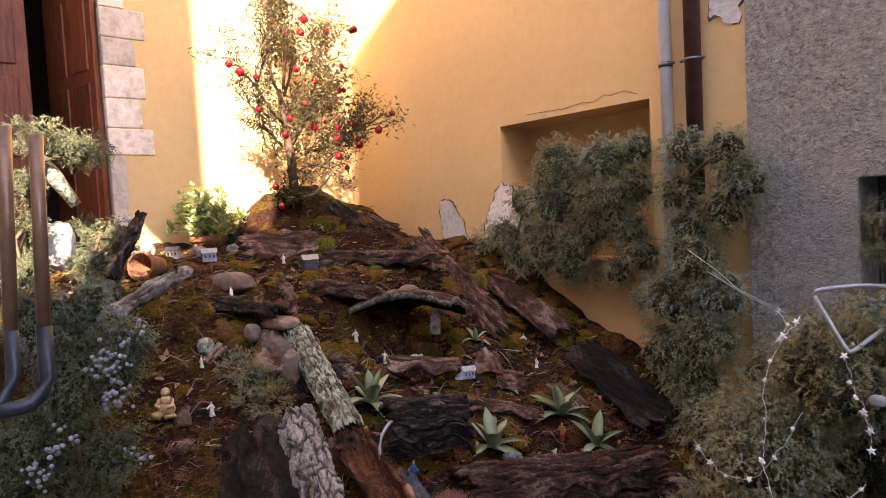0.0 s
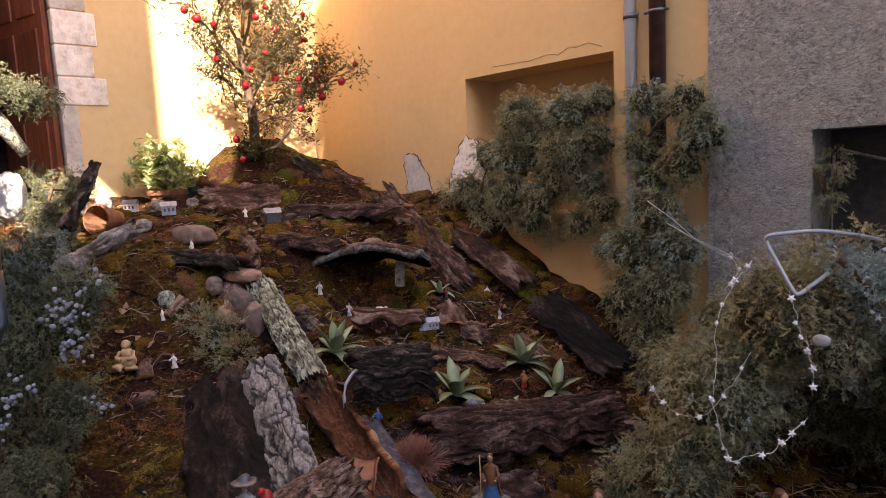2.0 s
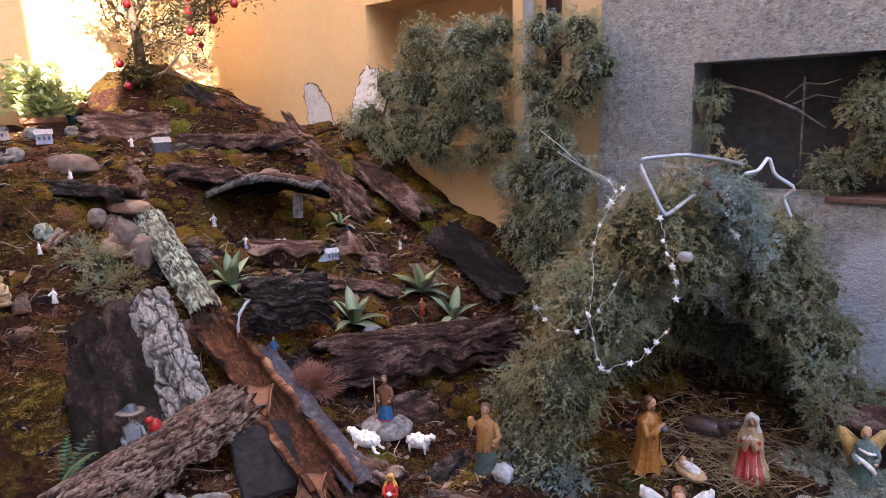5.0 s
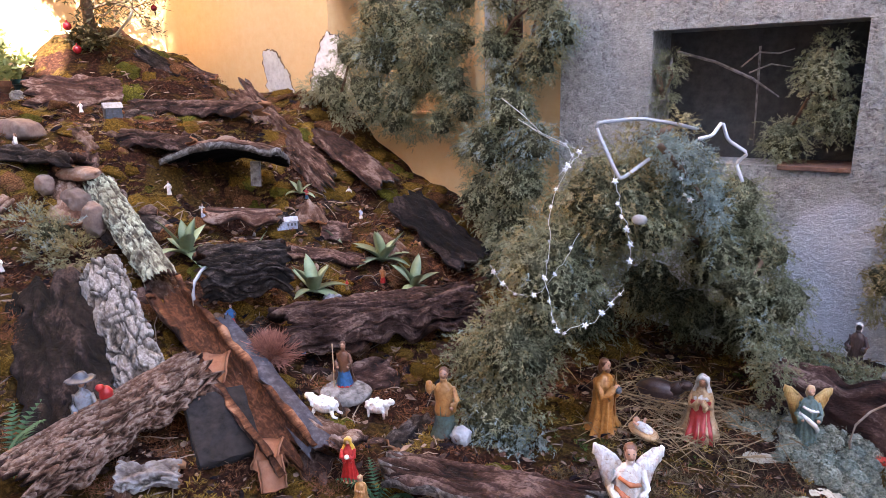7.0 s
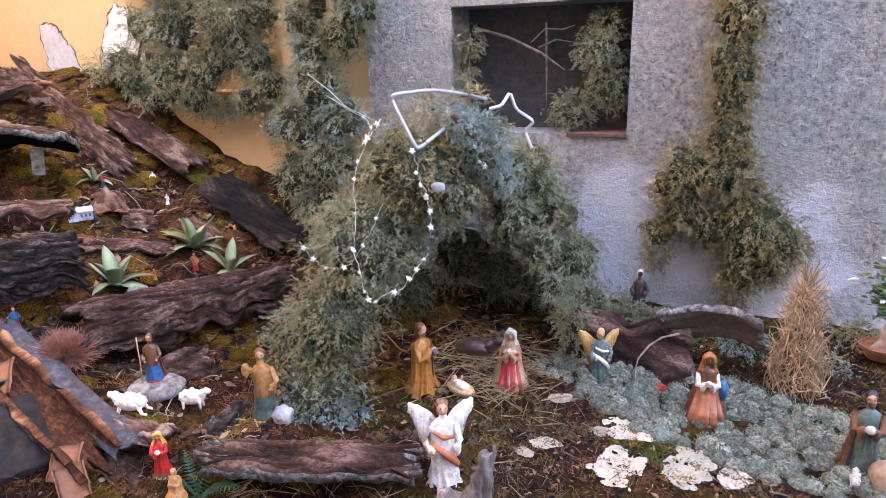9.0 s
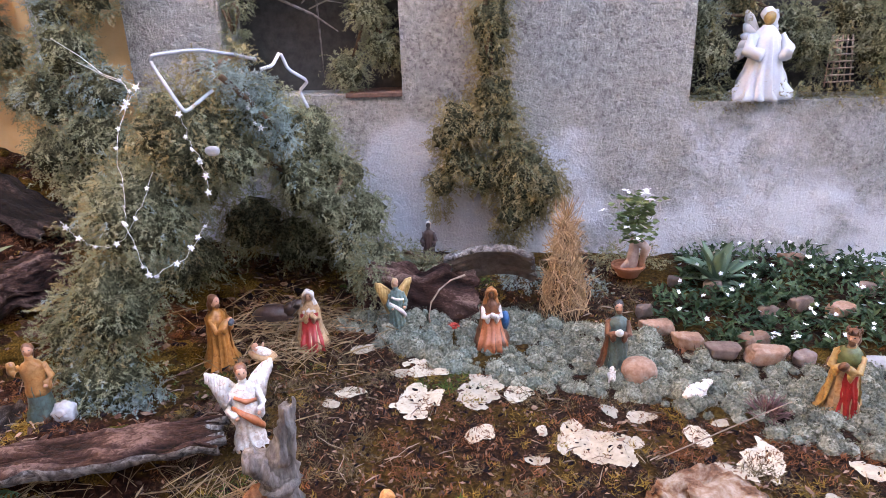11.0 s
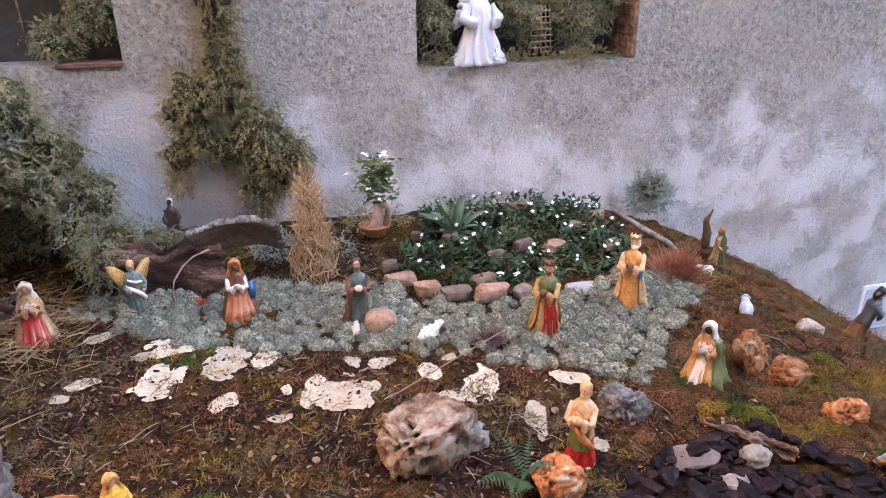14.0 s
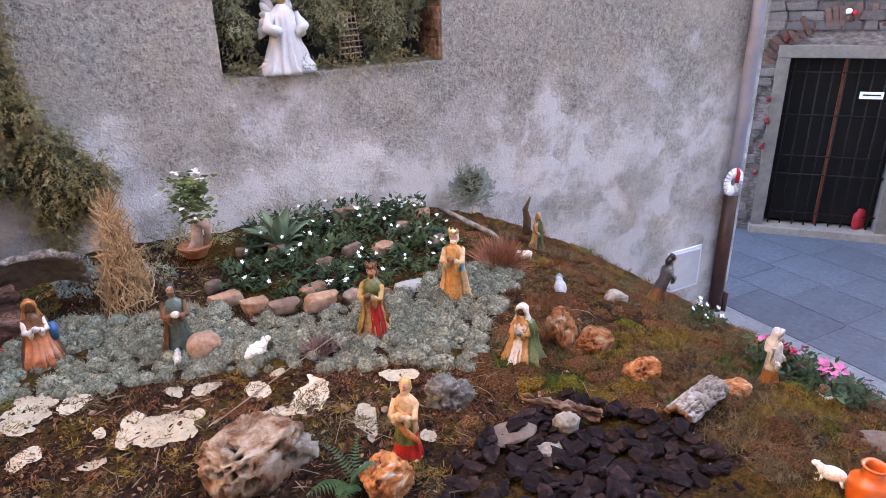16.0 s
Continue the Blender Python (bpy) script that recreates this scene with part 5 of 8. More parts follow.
# dark crumbly slabs half sunk in the slope
rg = random.Random(77)
for k in range(72):
    x, y = rg.uniform(-3.7, -0.75), (rg.uniform(1.2, 3.1) if k < 44 else rg.uniform(0.7, 1.9))
    if x < -2.3 and y > 2.5:
        continue
    yw, ln = rg.uniform(0, 3.14), (rg.uniform(0.16, 0.34) if k < 34 else rg.uniform(0.07, 0.18))
    a = (x - ln / 2 * math.cos(yw), y - ln / 2 * math.sin(yw))
    b = (x + ln / 2 * math.cos(yw), y + ln / 2 * math.sin(yw))
    bark("bark_slab", on(*a, 0.012), on(*b, 0.012), rg.uniform(0.09, 0.2) if k < 34 else rg.uniform(0.04, 0.10), "dark broken bark lying on the slope", 100 + k, [rg.choice((M_SOILBARK, M_SOILBARK, M_BARK, M_CORK)), M_INNER], curl=rg.choice((40, 70, 110)), rough=0.022, cells=16, nu=22, nv=10, up=(0.45, -0.3, 1))

# stones of the mound
stone("round_stone", (-2.74, 2.34, 1.12), (0.15, 0.12, 0.11), M_ROCKP, "smooth beige round stone on a bark roof", 41, 0.08, 1.2, sink=0.1)
stone("stone", on(-2.80, 1.42), (0.17, 0.14, 0.16), M_ROCKP, "pinkish field stone among bark", 42)
stone("stone", on(-2.64, 1.42), (0.12, 0.11, 0.19), M_ROCKP, "grey-pink upright field stone", 43)
stone("stone", on(-2.95, 1.34), (0.10, 0.09, 0.11), M_ROCKP, "small rounded field stone", 44)
stone("flat_stone", (-2.90, 1.50, 1.05), (0.25, 0.15, 0.075), M_BRICKP, "flat reddish stone on top of others", 45, 0.15, yaw=20)
stone("flat_stone", on(-3.36, 1.42), (0.27, 0.2, 0.13), M_ROCKP, "pinkish flat stone on the terrace", 46, 0.08, facets=8, square=0.55, yaw=20)

stone("stone", on(-3.0, 1.08), (0.1, 0.09, 0.09), M_LICHBARK, "pale lichen-covered stone on the terrace", 48)
stone("stone_pedestal", on(-1.08, 1.62, 0.0), (0.22, 0.2, 0.07), M_ROCKG, "flat grey stone disc under a figure", 49, 0.06)

# half-open gutter of bark, pot and shards at the foot
bark("split_log", (-1.93, 1.36, 0.635), (-0.90, 1.165, 0.27), 0.27, "hollow split log lined with reddish wood", 50, [M_SOILBARK, M_REDWOOD, M_PALEEDGE], curl=185, thick=0.022, rough=0.016, cells=12, up=(-0.25, 0.2, -1), ragged=0.4, rim=1, nu=110, nv=40)
bark("bark_slab", (-1.68, 1.44, 0.50), (-0.84, 1.26, 0.235), 0.12, "slate-blue smooth bark strip", 51, [M_SLATEB, M_SOILBARK], curl=50, rough=0.004, cells=6, up=(0.4, -0.3, 1), ragged=0.15)
bm = bmesh.new()
box(bm, (-0.115, -0.15, -0.02), (0.115, 0.15, 0.02), bevel=0.008)
bmesh.ops.subdivide_edges(bm, edges=bm.edges[:], cuts=5, use_grid_fill=True)
for v in bm.verts:
    v.co += Vector((0.012 * noise.noise(v.co * 9), 0.012 * noise.noise(v.co * 24), 0.006 * noise.noise(v.co * 30)))
ob = part("charred_block", bm, M_BLACKP)
bx = Vector((0.38, 0.92, -0.04)).normalized()
by = Vector((-0.72, 0.4, 0.45))
by = (by - bx * by.dot(bx)).normalized()
ob.matrix_world = Matrix.Translation((-1.19, 1.09, 0.30)) @ Matrix((bx, by, bx.cross(by))).transposed().to_4x4()
tagged(ob, "charred black wooden board lying on bark", "wood")
for k, (x, y, z, r, a, b) in enumerate(((-0.97, 1.12, 0.235, 0.062, 50, 30), (-0.91, 1.08, 0.20, 0.06, 45, 60), (-1.43, 1.24, 0.40, 0.075, 55, 40))):
    V, F = [], []
    for i in range(7):
        for j in range(9):
            t, u = radians(-50 + 100 * j / 8), i / 6
            w = 1 + 0.15 * noise.noise(Vector((i * .7, j * .6, k)))
            for q in (r, r * 0.88):
                V.append((q * math.sin(t) * w, q * math.cos(t) - r, (u - .5) * r * 1.9 * w))
    for i in range(6):
        for j in range(8):
            q = (i * 9 + j) * 2
            F += [(q, q + 2, q + 20, q + 18), (q + 1, q + 19, q + 21, q + 3)]
    rim = [(0, j) for j in range(9)] + [(i, 8) for i in range(1, 7)] + [(6, j) for j in range(7, -1, -1)] + [(i, 0) for i in range(5, 0, -1)]
    for (i, j), (m, n) in zip(rim, rim[1:] + rim[:1]):
        a0, b0 = (i * 9 + j) * 2, (m * 9 + n) * 2
        F.append((a0, b0, b0 + 1, a0 + 1))
    ob = put("terracotta_shard", mesh_of("terracotta_shard", V, F, M_TERRA, True))
    ob.matrix_world = pose(x, y, z, -a, 0, b)
    tagged(ob, "broken orange terracotta shard", "shard", group="shards")

# small cave post, plastic houses
bm = bmesh.new()
box(bm, (-0.03, -0.012, 0), (0.03, 0.012, 0.15), bevel=0.004)
ob = part("slate_post", bm, M_ROCKG)
ob.matrix_world = pose(-2.44, 2.30, 0.93, 0, 4, 35)
tagged(ob, "small pale slate post holding a bark roof", "post")


def toy_house(pos, s, yaw, label, walls, roof, steps=False):
    root = tagged(new("toy_house"), label, "toy house", group="toy houses")
    root.matrix_world = pose(*pos, 0, 0, yaw)
    bm = bmesh.new()
    box(bm, (-.5 * s, -.35 * s, -.1 * s), (.5 * s, .35 * s, .6 * s), bevel=.02 * s)
    part("wall", bm, P[walls], root)
    bm = bmesh.new()
    v = [bm.verts.new(Vector(p) * s) for p in ((-.58, -.45, .58), (.58, -.45, .58), (.58, .45, .58), (-.58, .45, .58), (-.58, 0, .92), (.58, 0, .92))]
    for f in ((0, 1, 5, 4), (2, 3, 4, 5), (1, 2, 5), (3, 0, 4), (3, 2, 1, 0)):
        bm.faces.new([v[i] for i in f])
    part("roof", bm, P[roof], root)
    for x in (-.28, .02, .3):
        bm = bmesh.new()
        box(bm, (x * s - .07 * s, -.36 * s, .18 * s), (x * s + .07 * s, -.345 * s, .42 * s))
        part("window", bm, P["slate"], root)
    if steps:
        for k in range(4):
            bm = bmesh.new()
            box(bm, (-.5 * s - .16 * s * (k + 1), -.35 * s, -.1 * s), (-.5 * s - .16 * s * k, .2 * s, .45 * s - .13 * s * k))
            part("step", bm, P["paleblue"], root)
    return root


toy_house(on(-2.13, 2.28, 0.02), 0.07, 60, "small grey-blue toy house with stairs", "paleblue", "grey", True)
toy_house(on(-3.46, 2.02, 0.03), 0.10, 75, "small grey toy stable with a flat gable", "slate", "grey")
toy_house(on(-4.02, 1.52, 0.03), 0.095, 70, "white toy house with blue windows", "paleblue", "grey")
toy_house(on(-4.12, 1.30, 0.03), 0.085, 50, "white toy house beside a pot", "white", "slate")
toy_house(on(-4.25, 1.05, 0.03), 0.10, 60, "white toy house with dark roof", "white", "brown")

# tiny figures on the slope
for k, (x, y, key, lo, hh) in enumerate(((-2.72, 1.90, "white", "white", .085), (-2.64, 2.05, "white", "paleblue", .085), (-2.41, 2.23, "white", None, .065), (-2.26, 2.90, "white", "tan", .08), (-2.02, 2.75, "paleblue", "white", .065),
                                         (-2.88, 1.01, "white", None, .07), (-2.61, 0.95, "white", None, .08), (-1.57, 2.43, "orange", "red", .10), (-1.62, 2.20, "red", "tan", .06), (-1.69, 1.52, "blue", "red", .10), (-1.38, 1.66, "red", "blue", .08),
                                         (-3.22, 1.34, "white", "grey", .10), (-3.62, 1.90, "white", None, .07), (-2.36, 2.62, "red", "blue", .07))):
    person(on(x, y, 0.015), hh, 35 + 40 * math.sin(k * 2.1), "tiny painted shepherd figure on the slope", "tiny shepherds", robe=key, lower=lo, arms=("open", "up", "low")[k % 3], hair="brown", seed=k)
sheep(on(-2.60, 2.26, 0.01), 0.075, 30, "tiny white lamb before the cave", lying=False)
sheep(on(-1.56, 2.02, 0.04), 0.09, 20, "small grey goat figure on moss", "grey", lying=False)
sheep(on(-0.97, 1.40, 0.10), 0.125, 200, "white lying sheep figurine on cork bark")
sheep(on(-0.90, 1.62, 0.01), 0.115, 20, "white standing sheep figurine", lying=False)
# stone guardian figure, plain moss-stained
c = Clay()
c.ball((0, 0, .28), (.30, .22, .26), "tan", 12)
c.ball((0, -.02, .55), (.2, .17, .2), "tan", 12)
c.ball((0, -.02, .84), (.15, .15, .16), "tan", 12)
for s in (-1, 1):
    c.limb([(s * .2, 0, .6), (s * .3, -.12, .42), (s * .12, -.22, .36)], [.08, .07, .06], "tan")
    c.limb([(s * .1, -.1, .14), (s * .38, -.18, .1), (s * .1, -.3, .08)], [.12, .1, .08], "tan")
c.made("stone_figurine", on(-2.70, 0.76, 0.0), 0.15, 40, "small stained seated stone figurine")

# pair on a green base at the foot
c = person_shape(robe="grey", lower="paleblue", hair="slate", arms="low", base="green", seed=3)
c.lathe([(.955, .20, .17, -.01), (.97, .22, .19, -.01), (.99, .12, .11, 0), (1.05, .085, .08, 0), (1.09, .04, .04, 0)], "slate", 14)
c.ball((.32, .02, .66), (.11, .10, .15), "red", 10)
c.ball((.26, -.04, .80), (.07, .06, .06), "red", 8)
c.limb([(.34, .02, .5), (.33, .02, .05)], [.11, .1], "green", 8)
c.lathe([(0, .5, .3, 0), (.04, .5, .3, 0), (.06, .45, .27, 0)], "green", 16, off=(.12, 0))
c.made("figurine", on(-1.50, 0.76, 0.03), 0.23, 50, "grey figure in a broad hat beside a red sack")
person(on(-1.08, 1.62, 0.06), 0.20, 35, "figure in brown and blue with red hem and a staff", robe="brown", lower="blue", cloak="brown", cloak_span=(20, 160), hair="brown", arms="low", staff="tan", base="red", seed=4)
person(on(-0.63, 1.72), 0.30, 30, "man in an orange coat holding up a lantern", robe="ochre", lower="teal", hair="brown", arms="up", hold=None, base="tan", seed=5)
stone("stone", on(-0.55, 1.72), (0.08, 0.07, 0.08), M_ROCKW, "white stone at a figure's foot", 52)

# agaves, tufts and small shrubs
for x, y, s, n, sd in ((-1.68, 2.02, .23, 10, 1), (-1.67, 2.55, .24, 11, 2), (-1.42, 2.52, .20, 8, 3), (-2.25, 1.68, .23, 10, 4), (-2.42, 2.62, .13, 6, 5), (-1.53, 2.30, .12, 3, 6), (-2.12, 2.02, .15, 4, 7), (-2.0, 1.9, .13, 4, 8), (-2.02, 2.5, .11, 3, 9)):
    agave(on(x, y, 0.015), s, n, "small green agave rosette on the mound", sd)
fern(on(-0.62, 1.30), 0.2, 5, "young green fern among bark", 1)
fern(on(-1.52, 0.52), 0.26, 4, "green fern frond at the foot of the mound", 2, 20, 180)


def twig_bush(name, pos, size, n, material, label, seed, flat=1.0, lift=0.2, thick=0.004, fork=2):
    """A bush of thin forked twigs."""
    rg = random.Random(seed)
    V, F = [], []
    for _ in range(n):
        th, ph = rg.uniform(0, 6.28), rg.uniform(lift, 1.45)
        d = Vector((math.cos(th) * math.cos(ph), math.sin(th) * math.cos(ph), math.sin(ph) * flat))
        ln = size * rg.uniform(0.6, 1.0)
        p0 = Vector((rg.uniform(-.2, .2) * size, rg.uniform(-.2, .2) * size, 0))
        p1 = p0 + d * ln * .6 + Vector((0, 0, -.02 * size))
        for k in range(fork):
            e = p1 + (d + Vector((rg.uniform(-.5, .5), rg.uniform(-.5, .5), rg.uniform(-.3, .4)))) * ln * .45
            v, f = tube_verts([p0, p1, e], [thick, thick * .8, thick * .3], 3)
            F += [tuple(i + len(V) for i in q) for q in f]
            V += v
    ob = put(name, mesh_of(name, V, F, material))
    ob.location = pos
    return tagged(ob, label, "shrub")


M_HEATH = simple("dry_heather", [(0.3, (0.20, 0.075, 0.05)), (0.7, (0.46, 0.21, 0.15))], 40, 0.9, 0.2, island=True)
twig_bush("heather_tuft", (-1.39, 1.50, 0.38), 0.115, 760, M_HEATH, "reddish dry heather tuft", 1, thick=.002, fork=4, lift=-0.2)
branch_pile("grey_shrub", [on(-2.66, 1.22, .06) + (.11,), on(-2.54, 1.26, .05) + (.10,), on(-2.78, 1.16, .05) + (.09,), on(-2.58, 1.14, .04) + (.08,)], 11000, "grey-green wiry shrub by the stones", 71, blue=.25, dry=.6, hang=-.2, limbs=2)
twig_bush("dry_grass_tuft", on(-1.36, 1.38, .02), 0.09, 60, M_TWIG, "tuft of thin dry grass blades", 3, thick=.002)
twig_bush("broom", on(3.22, 2.44, -0.03), 0.19, 620, M_REDTWIG, "bundle of reddish brushwood", 4, thick=.003, fork=2, lift=0.0)
twig_bush("heather_tuft", on(2.00, 1.94), 0.10, 120, simple("mauve_twigs", [(0.3, (0.12, 0.06, 0.06)), (0.7, (0.28, 0.17, 0.16))], 30, 0.9, 0, island=True), "dry mauve heather tuft", 5, thick=.0025)

# ==== the crib and the bed ====
person((-0.16, 2.20, 0.07), 0.34, 75, "bearded man in an amber cloak standing at the crib", robe="amber", cloak="amber", hair="brown", beard="brown", arms="pray", base="brown", hold="slate", seed=1)
person((0.17, 2.42, 0.06), 0.28, 12, "kneeling woman in a red dress and white veil", robe="tan", cover="white", collar="white", skirt="red", skirt_span=(222, 318), arms="pray", kneel=True, hair="white", base="tan", seed=2)
c = Clay()
c.lathe([(0, .5, .28, 0), (.12, .62, .36, 0), (.2, .55, .3, 0)], "tan", 18)
c.ball((0, 0, .24), (.42, .2, .14), "white", 12)
c.ball((.34, 0, .34), (.12, .11, .12), "skin", 10)
c.limb([(.1, .1, .3), (.2, .25, .42)], [.05, .03], "skin", 7)
c.limb([(.1, -.1, .3), (.2, -.25, .42)], [.05, .03], "skin", 7)
c.made("figurine", (-0.01, 2.26, 0.08), 0.13, 150, "small infant figure lying in a pale cradle", "crib figures")
sheep((-0.06, 2.58, 0.05), 0.22, 10, "dark brown lying ox figurine on straw", "ox", dark="ox", name="ox_figurine", wool=0)
person((0.54, 2.58, 0.06), 0.26, 25, "angel in a grey-green robe with raised gold wings", robe="teal", drape="white", wings="gold", hair="tan", arms="low", base="teal", seed=3)
person((0.15, 1.66, 0.06), 0.33, 30, "white winged angel with a rust-red sash", robe="white", drape="rust", wings="white", hair="brown", arms="low", base="white", seed=4)
person((0.64, 3.22, 0.16), 0.24, 0, "dark-skinned figure in dark brown with a white turban", robe="ox", cover=None, skin="dark_skin", hair="white", arms="low", seed=5)
c = person_shape(robe="brown", cover="orange", sash="white", skirt="rust", kneel=True, hair="orange", skin="brown", arms="front", hold="white", sleeve="white", seed=6)
c.ball((.21, -.02, .42), (.08, .12, .16), "blue", 10)
c.made("figurine", (0.985, 2.45, 0.05), 0.285, 8, "crouching figure in an orange hood with a blue bundle", "crib figures")
person((1.50, 2.24, 0.04), 0.32, -5, "shepherd in a slate robe carrying a lamb", robe="teal", cloak="brown", cloak_span=(40, 218), hair="black", beard="brown", arms="front", hold="white", base="teal", seed=7)
sheep((1.47, 2.15, 0.04), 0.07, 80, "tiny white lamb beside the shepherd", lying=False)
person((2.27, 1.97, 0.02), 0.35, -42, "king in a red mantle and green collar", robe="tan", cloak="gold", cloak_span=(40, 230), skirt="red", skirt_span=(272, 350), collar="green", crown="brown", hair="brown", beard="brown", arms="front", hold="brown", base="white", sleeve="gold", seed=8)
c = person_shape(robe="ochre", cloak="tan", skirt="ochre", crown="gold", hair="white", beard="white", arms="front", hold="brown", base="tan", sleeve="tan", seed=9)
c.ball((.12, -.09, .52), (.045, .04, .085), "skyblue", 10)
c.made("figurine", (2.76, 2.13, 0.01), 0.36, -42, "white-bearded king in an ochre robe holding a gift", "crib figures")
person((2.72, 1.50, 0.00), 0.27, -55, "kneeling dark-skinned king in green and ochre with a white headcloth", robe="ochre", cloak="green", cloak_span=(-45, 110), cover="white", collar="white", skirt="white", skirt_span=(250, 290), skin="dark_skin", hair="white", arms="front", hold="grey", sleeve="ochre", kneel=True, base="white", seed=10)
person((2.05, 1.18, 0.03), 0.30, -45, "woman in ochre bodice, red skirt and green apron", robe="tan", lower="red", skirt="green", skirt_low=.2, drape="orange", hair="gold", arms="front", hold="tan", base="tan", seed=11)
person((3.60, 0.98, -0.13), 0.28, 20, "white-veiled woman in a brown apron", robe="white", lower="orange", cover="white", hair="white", arms="low", base="white", seed=12)
c = Clay()
c.ball((0, 0, .3), (.25, .22, .3), "white", 10)
c.ball((0, -.05, .72), (.2, .2, .22), "brown", 10)
c.limb([(-.2, 0, .45), (-.3, -.2, .6)], [.08, .06], "white")
c.limb([(.2, 0, .45), (.36, -.15, .7)], [.08, .06], "white")
c.made("figurine", (3.73, 0.83, -0.18), 0.11, 60, "small crouching child in white", "crib figures")
person((3.94, 1.95, -0.27), 0.32, 70, "stooping smith in dark grey clothes", robe="slate", lower="brown", hair="black", arms="front", lean=18, seed=13)
person((3.70, 2.72, -0.15), 0.25, 20, "figure in olive and straw colours by the wall", robe="green", hair="ochre", cloak="tan", arms="low", seed=14)
sheep((3.29, 1.97, -0.05), 0.13, 60, "grey-blue painted donkey figurine on moss", "paleblue", lying=False, dark="grey", name="donkey_figurine", wool=0)
sheep((1.76, 2.02, 0.03), 0.12, 30, "white sheep figurine among lichen")
sheep((3.18, 0.46, -0.03), 0.09, 120, "white duck figurine on moss", name="duck_figurine", wool=0)
sheep((3.42, 2.46, -0.06), 0.09, 160, "small white lamb by the brushwood", lying=False)
# small figures low at the front
person((0.70, 1.235, 0.04), 0.21, 40, "small figure with tan headscarf and yellow shirt", robe="yellow", cover="ochre", hair="ochre", arms="low", kneel=True, base="green", seed=15)
person(on(-0.72, 1.27, 0.02), 0.17, 35, "small figure in red with a yellow scarf", robe="red", cover="yellow", hair="tan", arms="front", hold="white", base="tan", seed=16)
person(on(-0.62, 1.22, 0.01), 0.12, 20, "small kneeling child in ochre", robe="ochre", hair="tan", arms="front", kneel=True, seed=17)

# white gowned figure in the recess
c = Clay()
c.lathe([(0, .33, .24, 0), (.03, .34, .25, 0), (.15, .27, .20, 0), (.35, .20, .16, 0), (.55, .16, .13, 0), (.68, .16, .12, 0), (.76, .1, .09, 0), (.82, .05, .05, 0)], "cloth_white", 44, folds=.30, nf=13)
c.ball((0, 0, .9), (.07, .08, .09), "gold", 12)
c.ball((0, .02, .93), (.08, .08, .09), "cloth_white", 12)
for s in (-1, 1):
    c.limb([(s * .15, 0, .7), (s * .24, -.06, .55), (s * .14, -.18, .5)], [.07, .08, .07], "cloth_white", 10)
    for k in range(5):
        c.limb([(s * .05, .1, .7), (s * (.15 + .02 * k), .14, .9 - .1 * k), (s * (.18 + .02 * k), .16, .98 - .14 * k)], [.04, .06, .015], "cloth_white", 6)
c.made("angel_figurine", (2.42, 3.46, 0.985), 0.46, 10, "tall white cloth-gowned angel in a wall recess", "crib figures")

# rocks of the bed
M_ROCKC = simple("cream_limestone", [(0.34, (0.12, 0.08, 0.055)), (0.48, (0.30, 0.255, 0.21)), (0.66, (0.44, 0.405, 0.37))], 16, 0.9, 0.7, 0.01, coarse=6)
stone("porous_rock", (1.57, 1.34, 0.03), (0.345, 0.235, 0.215), M_ROCKB, "large porous brown and cream limestone rock", 61, 0.16, 2.3, holes=1.35, sub=5, yaw=25, square=0.62, facets=11)
stone("white_rock", (1.735, 1.33, 0.03), (0.12, 0.11, 0.13), M_ROCKC, "cream stone leaning against a porous rock", 62, 0.3, 2.2, holes=0.4, facets=8)
stone("porous_rock", (1.92, 1.08, 0.03), (0.17, 0.15, 0.155), M_ROCKO, "orange pitted limestone rock", 63, 0.12, 2.4, holes=0.6, sub=5, facets=9)
stone("porous_rock", (2.94, 1.52, 0.00), (0.13, 0.12, 0.20), M_ROCKO, "upright orange and white limestone rock", 64, 0.12, 2.2, holes=0.5, sub=5, facets=9)
stone("porous_rock", (3.02, 1.42, -0.01), (0.18, 0.13, 0.12), M_ROCKO, "orange and white limestone rock", 65, 0.14, 2.2, holes=0.5, sub=5, facets=9)
stone("porous_rock", (3.06, 1.16, -0.02), (0.14, 0.12, 0.12), M_ROCKO, "bright orange hollowed stone", 66, 0.14, 1.8, holes=1.0, sub=5, facets=9)
stone("stone", (3.35, 0.96, -0.07), (0.16, 0.10, 0.07), M_ROCKO, "ochre flat stone behind cork", 67)
stone("grey_rock", (2.30, 1.36, 0.01), (0.16, 0.13, 0.15), M_ROCKG, "rough grey pitted stone", 68, 0.3, 2.5, holes=0.7, sub=5, facets=9)
stone("flat_stone", (2.39, 1.09, 0.035), (0.19, 0.11, 0.026), M_ROCKP, "flat brown slab on dark chips", 69, 0.12)
stone("grey_stone", (2.575, 1.025, 0.03), (0.09, 0.08, 0.07), M_ROCKC, "pale lichened stone on dark chips", 70, 0.3, 3)
stone("grey_stone", (2.455, 0.965, 0.03), (0.10, 0.06, 0.025), M_ROCKC, "flat pale stone on dark chips", 71, 0.3, 3)
stone("round_stone", (1.58, 2.17, 0.03), (0.14, 0.12, 0.125), M_BRICKP, "round reddish boulder beside the shepherd", 72, 0.06, 1.0)
stone("white_rock", (3.58, 1.86, -0.12), (0.13, 0.10, 0.08), M_ROCKC, "whitish pink stone on moss", 73, facets=8)
stone("stone", (3.62, 0.50, -0.13), (0.30, 0.12, 0.08), M_ROCKP, "long beige stone half sunk", 74, yaw=-40)
stone("porous_rock", (0.50, 1.33, 0.05), (0.15, 0.1, 0.07), M_ROCKO, "reddish flat stone at the front", 75)
